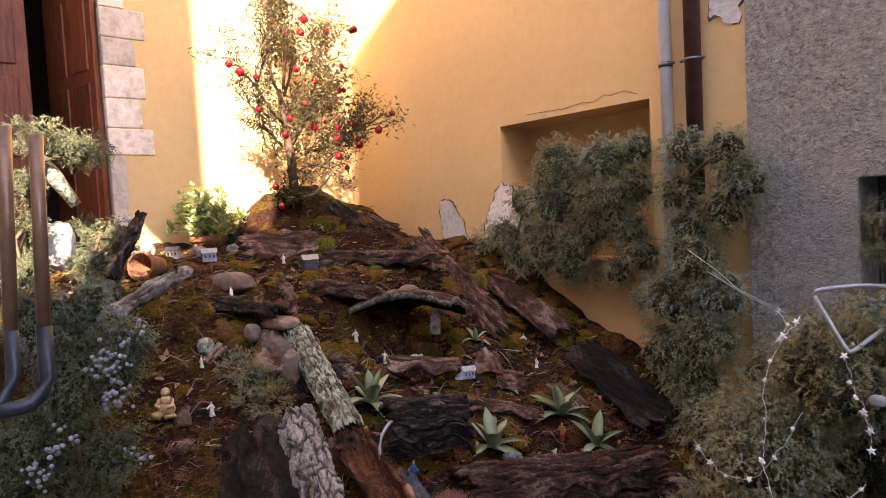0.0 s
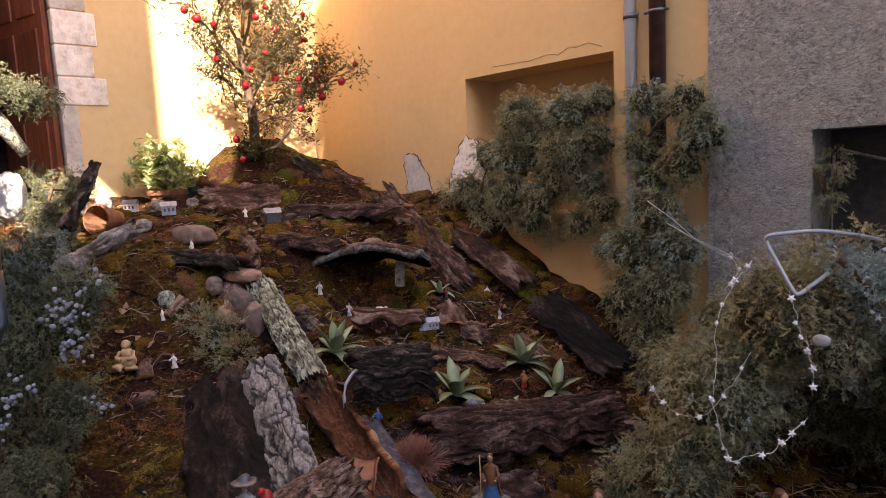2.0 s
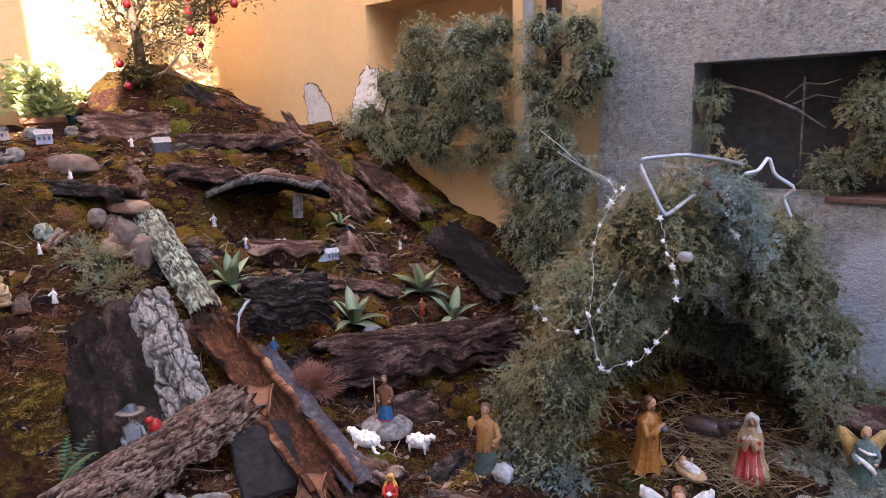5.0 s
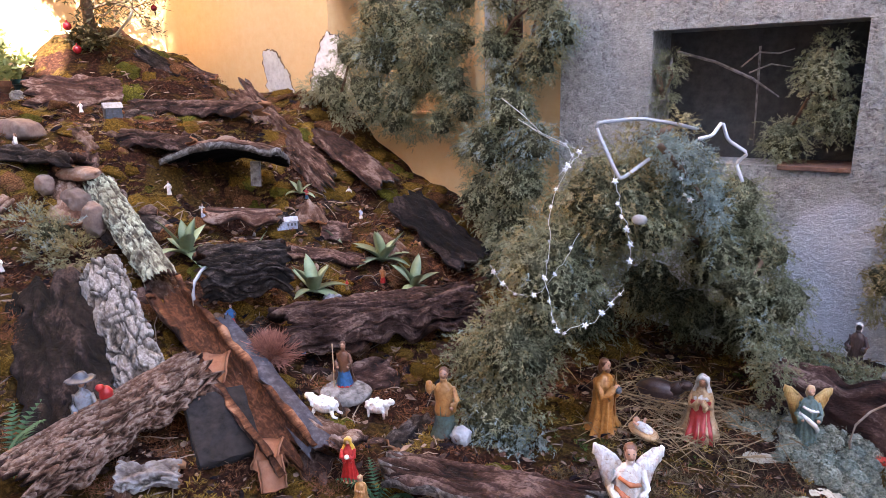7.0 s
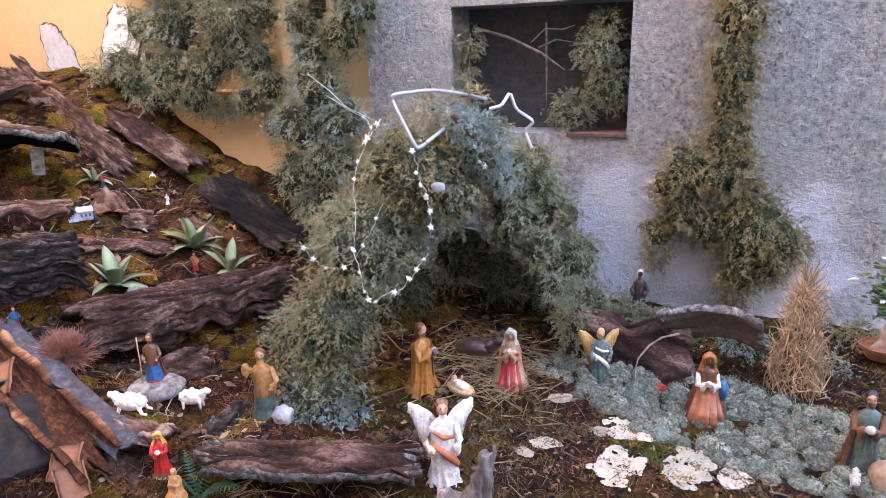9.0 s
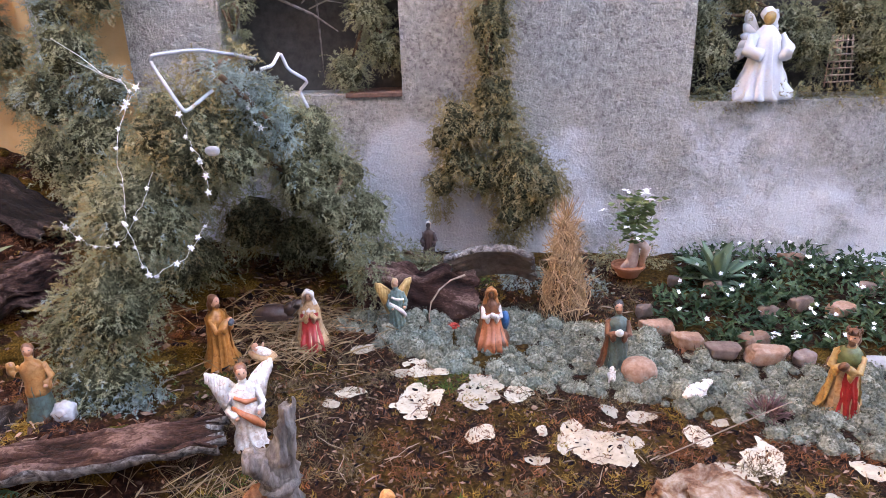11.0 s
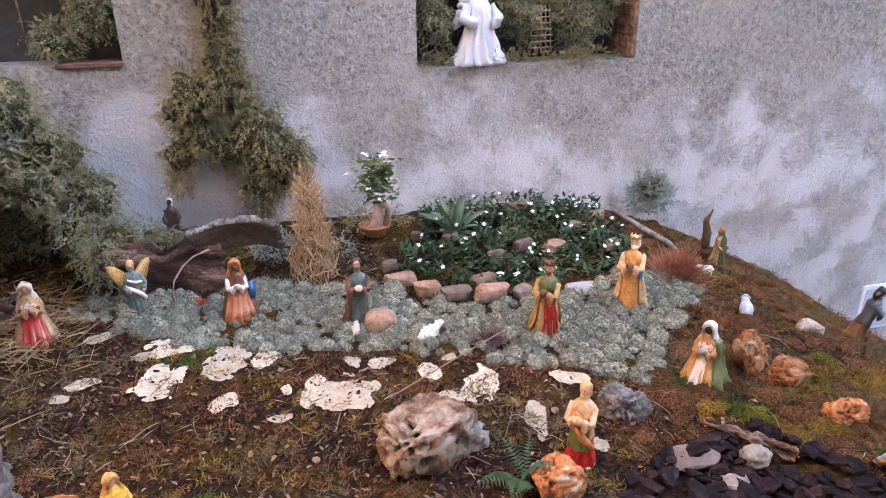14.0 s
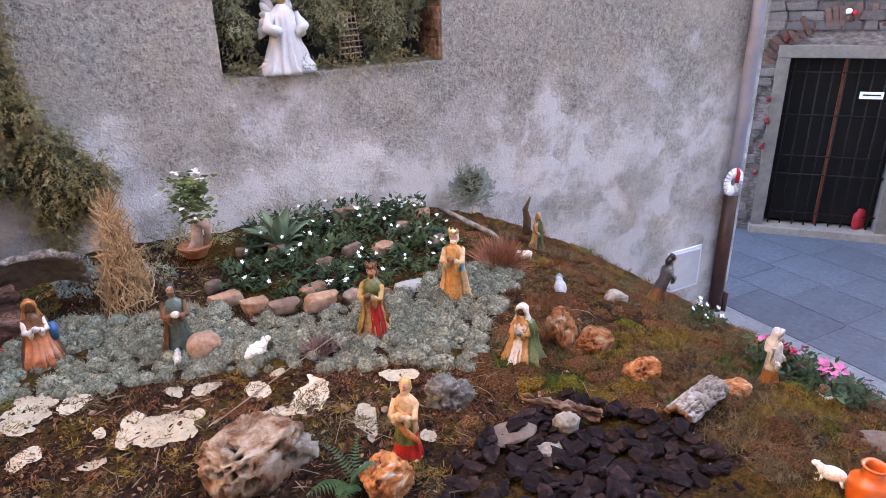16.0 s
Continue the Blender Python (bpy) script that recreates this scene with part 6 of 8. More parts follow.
# kerb of stones round the flower bed
for k, (x, y, w, h, yw, mat) in enumerate(((1.75, 2.60, .17, .09, 8, M_BRICKP), (1.87, 2.50, .16, .09, -5, M_BRICKP), (1.98, 2.38, .17, .085, 5, M_ROCKP), (2.14, 2.33, .20, .11, -8, M_BRICKP), (2.30, 2.33, .11, .09, 20, M_ROCKP), (2.45, 2.32, .12, .08, 0, M_BRICKP), (2.62, 2.34, .18, .07, 0, M_ROCKW),
                                        (1.72, 2.72, .09, .09, 30, M_ROCKP), (2.16, 2.50, .16, .10, 10, M_BRICKP), (2.30, 2.72, .10, .09, 0, M_ROCKP), (2.48, 2.80, .13, .09, 15, M_ROCKP), (2.65, 2.76, .15, .09, 25, M_BRICKP), (2.86, 2.95, .10, .10, 0, M_ROCKP), (2.98, 2.72, .14, .10, 15, M_ROCKP), (2.60, 3.22, .15, .10, 0, M_BRICKP), (3.06, 3.08, .12, .15, 0, M_BRICKP), (2.10, 2.92, .11, .12, 0, M_ROCKP), (1.93, 2.98, .08, .08, 0, M_ROCKP))):
    stone("kerb_stone", on(x, y, 0.0), (w * 0.88, w * 0.52, h * 0.78), mat, "reddish kerb stone edging the flower bed", 80 + k, 0.13, 1.8, yaw=yw + 9 * math.sin(k * 5), sub=4, sink=0.12, square=0.55, facets=8)["group"] = "kerb stones"

# straw stook
rg = random.Random(9)
V, F = [], []
for k in range(1350):
    t = rg.uniform(0, 6.28)
    z0 = rg.uniform(0.02, 0.42)
    r0 = (0.125 * (1 - z0 / 0.47) + 0.016) * rg.uniform(0.7, 1.12)
    p = Vector((r0 * math.cos(t), r0 * math.sin(t), z0))
    up = Vector((-math.cos(t) * 0.30, -math.sin(t) * 0.30, 1)) + Vector((rg.uniform(-.9, .9), rg.uniform(-.9, .9), rg.uniform(-2.8, .4)))
    ln = rg.uniform(0.06, 0.16)
    q = p + up.normalized() * ln * 0.6
    r = q + (up + Vector((rg.uniform(-.6, .6), rg.uniform(-.6, .6), -.2))).normalized() * ln * 0.4
    v, f = tube_verts([p, q, r], [.0026, .0024, .0016], 3)
    F += [tuple(i + len(V) for i in g) for g in f]
    V += v
for k in range(30):
    t = rg.uniform(0, 6.28)
    v, f = tube_verts([(0.03 * math.cos(t), 0.03 * math.sin(t), 0.40), (0.012 * math.cos(t), 0.012 * math.sin(t), 0.45), (0.04 * math.cos(t + 1), 0.04 * math.sin(t + 1), rg.uniform(.49, .56))], [.003, .003, .002], 4)
    F += [tuple(i + len(V) for i in g) for g in f]
    V += v
stook = tagged(new("straw_stook"), "tied conical sheaf of golden straw", "straw sheaf")
stook.matrix_world = pose(*on(1.34, 2.76)) @ Matrix.Diagonal((0.84, 0.84, 1.05, 1))
put("straw", mesh_of("straw", V, F, M_STRAW), stook)
bm = bmesh.new()
bmesh.ops.create_cone(bm, cap_ends=True, segments=14, radius1=0.10, radius2=0.012, depth=0.46, matrix=Matrix.Translation((0, 0, 0.23)))
part("core", bm, M_TRUNK, stook)

# pot with a dead trunk and white flowers
pot(on(1.70, 3.04, 0.02), 0.08, 0.06, "terracotta bowl holding a bleached root")
root = tagged(new("flower_spray"), "bleached root with white flowers and green leaves", "plant")
root.location = (1.70, 3.04, 0.16)
for pts, r in (([(0, 0, -.02), (.02, 0, .07), (.03, .01, .19)], [.028, .032, .022]), ([(.03, 0, .18), (.085, -.01, .14), (.06, -.01, .03)], [.03, .026, .012]), ([(-.06, -.02, .0), (-.01, -.01, .05), (.02, 0, .08)], [.012, .018, .02])):
    tube("root", pts, r, M_PALEROOT, root, 10)
rg = random.Random(4)
pet = [(np.array([(0, 0, 0), (.5, .35, .15), (1, 0, .1), (.5, -.35, .15)], float), [(0, 1, 2, 3)], 0), (np.array([(0, 0, 0), (.5, .25, .1), (1, 0, -.1), (.5, -.25, .1)], float), [(0, 1, 2), (0, 2, 3)], 1)]
pl = []
for _ in range(15):
    p = Vector((.03 + rg.gauss(0, .065), rg.gauss(0, .04), .31 + rg.uniform(-.10, .13)))
    for k in range(5):
        pl.append((p, np.array((Euler((rg.uniform(-.4, .4), rg.uniform(-.4, .4), k * 1.256)).to_matrix())), .031, 0))
for _ in range(300):
    p = Vector((.03 + rg.gauss(0, .05), rg.gauss(0, .04), .28 + rg.uniform(-.10, .14)))
    pl.append((p, rot_to((rg.uniform(-1, 1), rg.uniform(-1, 1), rg.uniform(-1, 1)), 0), rg.uniform(.03, .06), 1))
put("blossom", scattered("blossom", pet, [M_WHITEP, foliage("glossy_green_leaf", (0.05, 0.075, 0.03), (0.14, 0.19, 0.075), (0.36, 0.40, 0.20), 0.5)], pl), root)
agave(on(2.13, 2.98, 0.02), 0.24, 18, "green agave against the grey wall", 21, simple("dark_agave_leaf", [(0.3, (0.065, 0.11, 0.065)), (0.7, (0.14, 0.20, 0.12))], 9, 0.5, 0.05, vary=0.2))


def leafy_bed(name, region, n, label, seed, leaf=0.035, flower=0.25, petal=M_WHITEP, hi=0.12, lm=None, petals=5, fsize=0.016, category="plants"):
    """Low leafy plants with small flowers, over the places that region() yields."""
    rg = random.Random(seed)
    root = tagged(new(name), label, category)
    first = region(rg)
    root.location = first
    o = np.array(first)
    lf = [(np.array([(0, 0, 0), (.4, .22, .12), (1, 0, .0), (.4, -.22, .12), (.45, 0, .04)], float), [(0, 4, 1), (1, 4, 2), (2, 4, 3), (3, 4, 0)], 0)]
    a, b = [], []
    for _ in range(n):
        p = np.array(region(rg)) - o
        hh = rg.uniform(.3, 1) * hi
        for k in range(9):
            q = p + np.array((rg.uniform(-.03, .03), rg.uniform(-.03, .03), hh * rg.uniform(.1, 1)))
            a.append((q, np.array(Euler((rg.uniform(-.5, .5), rg.uniform(-1.1, .3), rg.uniform(0, 6.28))).to_matrix()), leaf * rg.uniform(.6, 1.2), 0))
        if rg.random() < flower:
            q = p + np.array((0, 0, hh + .02))
            t = Euler((rg.uniform(-.9, .9), rg.uniform(-.6, .6), 0)).to_matrix()
            for k in range(petals):
                b.append((q, np.array(t @ Euler((0, -.25, k * 6.283 / petals)).to_matrix()), fsize * rg.uniform(.8, 1.2), 0))
    put("leaves", scattered("leaves", lf, [lm or M_LEAF], a), root)
    if b:
        put("blossom", scattered("blossom", pet, [petal, M_LEAFY], b), root)["kind"] = "stuff"
    return root


def flower_region(rg):
    while True:
        x, y = rg.uniform(1.78, 3.15), rg.uniform(2.42, 3.34)
        if y > float(np.interp(x, [1.7, 2.1, 2.5, 3.0, 3.2], [2.66, 2.45, 2.42, 2.5, 2.75])) and y < 3.34 and not (x < 2.0 and y > 3.0):
            return on(x, y, -0.005)


leafy_bed("flower_bed", flower_region, 400, "low dark green plants with small white flowers", 31, leaf=.050, flower=0.30, hi=.115, fsize=.0145)
leafy_bed("cyclamen", lambda r: on(3.90 + r.gauss(0, .11), 0.98 + r.gauss(0, .12), 0.0), 120, "pink cyclamen in dark green leaves", 32, leaf=.042, flower=.28, petal=M_PINKP, hi=.15, fsize=.026)
leafy_bed("cyclamen", lambda r: on(3.83 + r.gauss(0, .06), 1.10 + r.gauss(0, .06), 0.0), 36, "red cyclamen in dark green leaves", 33, leaf=.042, flower=.4, petal=M_REDP, hi=.15, fsize=.026)
leafy_bed("cyclamen", lambda r: on(4.02 + r.gauss(0, .06), 1.68 + r.gauss(0, .05), 0.0), 16, "small white cyclamen by the street", 34, leaf=.04, flower=.5, petal=M_WHITEP, hi=.12, fsize=.017)
fern((1.84, 1.12, 0.03), 0.17, 6, "small fern in front of a porous rock", 3)

# vase at the street end
c = Clay()
c.lathe([(0, .3, .3, 0), (.05, .36, .36, 0), (.35, .42, .42, 0), (.62, .38, .38, 0), (.78, .22, .22, 0), (.92, .2, .2, 0), (1.0, .25, .25, 0), (.98, .17, .17, 0), (.6, .15, .15, 0)], "vase", 26)
c.made("orange_vase", (3.20, 0.36, -0.05), 0.15, 0, "glossy orange ceramic vase on moss", "", "vase")

# driftwood stump by the angel
stump = tagged(new("driftwood_stump"), "bleached grey driftwood stump with a forked top", "driftwood")
stump.location = (0.31, 1.35, 0.05)
M_DRIFT = simple("bleached_driftwood", [(0.3, (0.07, 0.052, 0.042)), (0.5, (0.20, 0.17, 0.15)), (0.7, (0.36, 0.325, 0.30))], 26, 0.9, 1.0, 0.008, coarse=9, stretch=(2, 2, 0.5))
M_HEARTWOOD = simple("broken_heartwood", [(0.3, (0.11, 0.04, 0.016)), (0.5, (0.29, 0.13, 0.06)), (0.7, (0.42, 0.23, 0.12))], 30, 0.9, 1.0, 0.008, coarse=9, stretch=(2, 2, 0.5))
for pts, r0, r1, mat in (([(.055, 0, -.06), (.055, 0, .05), (.05, 0, .12), (.035, 0, .17), (.0, -.005, .198), (-.045, -.01, .20)], .068, .046, M_DRIFT),
                         ([(.045, 0, .12), (.055, 0, .20), (.08, 0, .27), (.092, 0, .33), (.10, 0, .385)], .058, .020, M_DRIFT),
                         ([(.09, 0, .33), (.108, .004, .375), (.122, .004, .425)], .018, .004, M_DRIFT),
                         ([(.05, .02, .02), (.075, .02, .11), (.07, .02, .19)], .04, .03, M_DRIFT),
                         ([(-.09, -.03, -.05), (-.05, -.025, .04), (-.005, -.02, .11)], .062, .026, M_HEARTWOOD)):
    pts = [Vector(p) for p in pts]
    fine = []
    for a, b in zip(pts, pts[1:]):
        fine += [a.lerp(b, k / 6) for k in range(6)]
    fine.append(pts[-1])
    n = len(fine)
    rr = [.85 * (r0 + (r1 - r0) * k / (n - 1)) * (1 + .34 * noise.noise(Vector((k * .55, r0 * 90, 3)))) for k in range(n)]
    v, f = tube_verts(fine, rr, 28)
    v = [Vector(q) + Vector((noise.noise(Vector((q[0] * 60, q[1] * 60, q[2] * 14))), noise.noise(Vector((q[0] * 60 + 5, q[1] * 60, q[2] * 14))), noise.noise(Vector(q) * 22))) * .012 for q in v]
    put("limb", mesh_of("limb", v, f, mat, True), stump)
driftwood = [(3.85, 3.06, -0.22), (3.86, 3.06, -0.08), (3.83, 3.05, 0.0), (3.87, 3.05, 0.08)]
tagged(tube("driftwood", driftwood, [.03, .028, .02, .006], M_TRUNK, None, 9), "dark upright driftwood by the wall", "driftwood")
tagged(tube("root_branch", [(3.20, 3.1, 0.12), (3.32, 2.95, 0.04), (3.40, 2.8, 0.0), (3.45, 2.72, -0.06)], [.012, .018, .016, .01], M_GREYBARK, None, 8), "pale curved root beside the shrub", "branch")
tagged(tube("stick", [(1.517, 1.611, 0.075), (1.786, 1.75, 0.1), (2.055, 1.89, 0.12)], [.0024, .0024, .002], M_TWIG, None, 5), "long thin dry stick across the bed", "stick")
tagged(tube("arched_twig", [(0.70, 2.58, 0.06), (0.69, 2.59, 0.12), (0.70, 2.62, 0.18), (0.74, 2.66, 0.23), (0.79, 2.70, 0.26), (0.86, 2.73, 0.275)], [.005, .005, .0045, .004, .004, .006], M_TWIG, None, 6), "pale bent twig over the camp fire", "twig")
# camp fire; the glow of the embers is put into a red colour
ember = simple("ember_glow_red", [(0.3, (0.10, 0.01, 0.006)), (0.55, (0.40, 0.03, 0.012)), (0.7, (0.62, 0.15, 0.05))], 60, 0.4, 0.2)
stone("camp_fire", on(0.80, 2.58, 0.0), (0.06, 0.05, 0.035), ember, "small heap of embers with their red glow as colour", 91, 0.6, 4, category="camp fire")

# patches of cream gypsum showing through the moss
def gypsum(x, y, rx, ry, yaw, seed):
    st, V, F, idx = 0.0045, [], [], {}
    n = int(1.5 * max(rx, ry) / st)
    cy, sy = math.cos(radians(yaw)), math.sin(radians(yaw))
    o = Vector((seed * 3.7, seed * 1.9, 0))

    def inside(i, j):
        a, b = i * st, j * st
        p, q = (a * cy + b * sy) / rx, (-a * sy + b * cy) / ry
        w = 1 + 0.55 * noise.noise(Vector((a * 13, b * 13, 0)) + o) + 0.22 * noise.noise(Vector((a * 28, b * 28, 4)) + o) + 0.14 * noise.noise(Vector((a * 45, b * 45, 2)) + o)
        return p * p + q * q < w * w * 0.8 and noise.noise(Vector((a * 24, b * 24, 9)) + o) < 0.74

    def vert(i, j):
        if (i, j) not in idx:
            idx[i, j] = len(V)
            xx, yy = x + i * st, y + j * st
            V.append((xx, yy, ground_z(xx, yy) + 0.008 + 0.003 * noise.noise(Vector((xx * 60, yy * 60, 0)))))
        return idx[i, j]

    for i in range(-n, n):
        for j in range(-n, n):
            if inside(i, j):
                F.append((vert(i, j), vert(i + 1, j), vert(i + 1, j + 1), vert(i, j + 1)))
    ob = put("gypsum_patch", mesh_of("gypsum_patch", V, F, M_PATCH, True))
    return tagged(ob, "irregular patch of bare cream gypsum in the moss", "bare patch", group="gypsum patches")


PATCHES = ((0.755, 2.236, .145, .085, 12), (0.937, 2.053, .080, .155, -14), (1.087, 2.046, .050, .085, -20), (0.698, 1.956, .085, .12, -10), (0.955, 1.749, .052, .042, 8), (1.253, 1.774, .042, .105, -16),
           (1.388, 1.714, .105, .125, -4), (1.133, 1.635, .040, .022, 0), (1.429, 1.954, .032, .048, 0), (1.551, 1.923, .062, .034, 0), (1.709, 1.807, .046, .068, 0), (1.885, 1.66, .062, .155, -20), (1.77, 1.60, .075, .05, -10),
           (1.993, 1.408, .040, .088, -10), (0.42, 2.02, .065, .05, 20), (0.36, 1.93, .04, .035, 0), (2.22, 1.63, .085, .035, -20), (0.42, 2.37, .085, .035, 25), (0.58, 2.40, .055, .03, 0), (0.60, 2.18, .06, .035, 0), (2.15, 1.22, .03, .04, 0), (1.80, 1.86, .03, .02, 0), (1.16, 1.80, .022, .03, 0))
for k, (x, y, rx, ry, yw) in enumerate(PATCHES):
    gypsum(x, y, rx * 1.1, ry * 1.1, yw, k + 1)

# heap of dark bark chips, each its own piece
heap = tagged(new("bark_chip_heap"), "heap of dark purple-brown bark chips", "bark chips")
heap.location = on(2.45, 1.00)
M_CHIPB = simple("faded_bark_chips", [(0.3, (0.012, 0.007, 0.007)), (0.55, (0.040, 0.023, 0.022)), (0.75, (0.11, 0.072, 0.067))], 24, 0.95, 0.8, 0.008, coarse=8, vary=0.5, spec=0.06)
chips = []
for k in range(6):
    bm = bmesh.new()
    bmesh.ops.create_icosphere(bm, subdivisions=1, radius=1.0)
    for v in bm.verts:
        w = 1 + 0.4 * noise.noise(v.co * 1.6 + Vector((k * 5, 0, 0)))
        v.co = Vector((v.co.x * .036 * w, v.co.y * .026 * w, v.co.z * .013 * w))
    me = bpy.data.meshes.new("chip")
    bm.to_mesh(me)
    bm.free()
    me.materials.append(M_COAL if k < 4 else M_CHIPB)
    chips.append(me)
rg = random.Random(12)
inside = 0
while inside < 290:
    x, y = rg.uniform(1.98, 2.95), rg.uniform(0.62, 1.22)
    if y > float(np.interp(x, [2.0, 2.3, 2.7, 2.95], [0.98, 1.12, 1.20, 0.85])) or x < float(np.interp(y, [.6, .9, 1.1], [2.0, 2.02, 2.2])):
        continue
    inside += 1
    ob = put("chip", chips[rg.randrange(6)], heap)
    ob.matrix_basis = Matrix.Translation(Vector(on(x, y, rg.uniform(.005, .035))) - heap.location) @ Euler((rg.uniform(-.5, .5), rg.uniform(-.5, .5), rg.uniform(0, 6.28))).to_matrix().to_4x4() @ Matrix.Diagonal((*(rg.uniform(.6, 1.3),) * 3, 1))

# ==== lights and ties on the hut ====
star = []
for k in range(10):
    r = 1.0 if k % 2 == 0 else 0.42
    star.append((r * math.sin(k * math.pi / 5), r * math.cos(k * math.pi / 5)))
SV = [(x * .0115, -.003, z * .0115) for x, z in star] + [(x * .0115, .003, z * .0115) for x, z in star] + [(0, -.006, 0), (0, .006, 0)]
SF = [(k, (k + 1) % 10, 20) for k in range(10)] + [((k + 1) % 10 + 10, k + 10, 21) for k in range(10)] + [(k + 10, (k + 1) % 10 + 10, (k + 1) % 10, k) for k in range(10)]
STAR_MESH = mesh_of("star", SV, SF, M_SILVER)


def garland(pts, stars, label, seed):
    rg = random.Random(seed)
    root = tagged(new("star_garland"), label, "light garland", group="star garlands")
    pts = [Vector(p) + Vector((0, -0.05, 0.0)) for p in pts]
    fine = []
    for k in range(len(pts) - 1):
        for s in range(6):
            q = pts[k].lerp(pts[k + 1], s / 6)
            fine.append(q + Vector((rg.uniform(-.006, .006), rg.uniform(-.006, .006), rg.uniform(-.006, .006))))
    fine.append(pts[-1])
    root.location = fine[0]
    tube("cord", [p - fine[0] for p in fine], .0008, M_SILVER, root, 4)
    for k in range(stars):
        ob = put("star", STAR_MESH, root)
        i = int((k + 0.5) / stars * (len(fine) - 1))
        ob.matrix_basis = pose(*(fine[i] - fine[0] + Vector((0, -.006, 0))), rg.uniform(-25, 25), rg.uniform(0, 70), 15 + rg.uniform(-30, 30)) @ Matrix.Diagonal((*(rg.choice((.7, .8, 1.15)),) * 3, 1))
    return root


garland([(-0.18, 2.02, 1.28), (-0.24, 2.0, 1.2), (-0.28, 1.97, 1.07), (-0.27, 1.94, 0.89), (-0.27, 1.92, 0.81), (-0.22, 1.89, 0.67), (-0.19, 1.89, 0.63), (-0.07, 1.9, 0.7), (-0.01, 1.91, 0.77), (0.02, 1.93, 0.83)], 15, "string of small white plastic stars on cypress", 1)
garland([(-0.06, 2.0, 1.21), (-0.03, 1.98, 1.11), (-0.0, 1.97, 1.04), (0.03, 1.95, 0.97), (0.03, 1.94, 0.89)], 6, "string of small white plastic stars on cypress", 2)
garland([(-0.51, 1.93, 0.83), (-0.47, 1.92, 0.78), (-0.42, 1.91, 0.75), (-0.35, 1.91, 0.73), (-0.27, 1.92, 0.78), (-0.21, 1.94, 0.88), (-0.16, 1.96, 0.99)], 6, "string of small white plastic stars on cypress", 3)
garland([(0.08, 2.3, 1.23), (0.08, 2.28, 1.16), (0.1, 2.28, 1.09), (0.14, 2.3, 1.08)], 4, "string of small white plastic stars on cypress", 4)
garland([(-0.27, 2.05, 1.30), (-0.22, 2.02, 1.25), (-0.27, 2.01, 1.18)], 3, "string of small white plastic stars on cypress", 5)
comet = tagged(new("comet_decoration"), "comet outline of clear light tube on the hut", "comet light")
COMET_TAIL = [(0.0, 2.15, 1.22), (-0.05, 2.02, 1.16), (-0.07, 2.02, 1.19), (-0.16, 2.05, 1.33), (-0.15, 2.05, 1.35), (-0.04, 2.15, 1.36), (0.04, 2.28, 1.335), (0.09, 2.38, 1.31)]
COMET_STAR = [(0.09, 2.42, 1.27), (0.13, 2.45, 1.28), (0.15, 2.5, 1.33), (0.17, 2.52, 1.26), (0.24, 2.55, 1.21), (0.2, 2.55, 1.17), (0.23, 2.55, 1.1)]
def eased(pts, rounds=2):
    """The path with its corners rounded off."""
    pts = [Vector(p) + Vector((0, -.03, .015)) for p in pts]
    for _ in range(rounds):
        cut = [pts[0]]
        for a, b in zip(pts, pts[1:]):
            cut += [a.lerp(b, .14), a.lerp(b, .86)]
        pts = cut + [pts[-1]]
    return pts


tube("tail", eased(COMET_TAIL), .0068, M_TUBE, comet, 8)
tube("head", eased(COMET_STAR, 1), .0068, M_TUBE, comet, 8)
stone("white_shell", (0.024, 1.99, 1.03), (0.05, 0.035, 0.035), M_ROCKW, "small white shell stuck in the cypress", 95, .05, category="shell")
for pts in ([(-0.98, 2.9, 1.31), (-0.68, 2.6, 1.27), (-0.32, 2.2, 1.25)], [(-1.08, 2.9, 1.42), (-0.88, 2.78, 1.34), (-0.68, 2.6, 1.27)], [(-0.95, 2.92, 1.29), (-0.7, 2.62, 1.265), (-0.33, 2.21, 1.24)]):
    tagged(tube("tie_cord", pts, .0012, M_SILVER, None, 5), "pale cord tying the hut to the corner", "cord", group="tie cords")
# bare twigs in the small recess
for pts, r in (([(-0.37, 3.55, 1.64), (-0.17, 3.55, 1.58), (0.02, 3.55, 1.49), (0.15, 3.55, 1.40)], .008), ([(0.04, 3.56, 1.65), (0.045, 3.56, 1.45), (0.05, 3.56, 1.15)], .006), ([(-0.39, 3.53, 1.61), (-0.40, 3.53, 1.45), (-0.39, 3.53, 1.1)], .008), ([(-0.04, 3.55, 1.55), (0.04, 3.55, 1.62), (0.13, 3.55, 1.61), (0.2, 3.55, 1.63)], .004), ([(0.0, 3.55, 1.52), (0.1, 3.55, 1.56), (0.21, 3.55, 1.54)], .004)):
    tagged(tube("bare_twig", pts, [r] * (len(pts) - 1) + [r * .4], M_GREYBARK, None, 6), "bare pale twig in a dark wall recess", "twig", group="bare twigs")
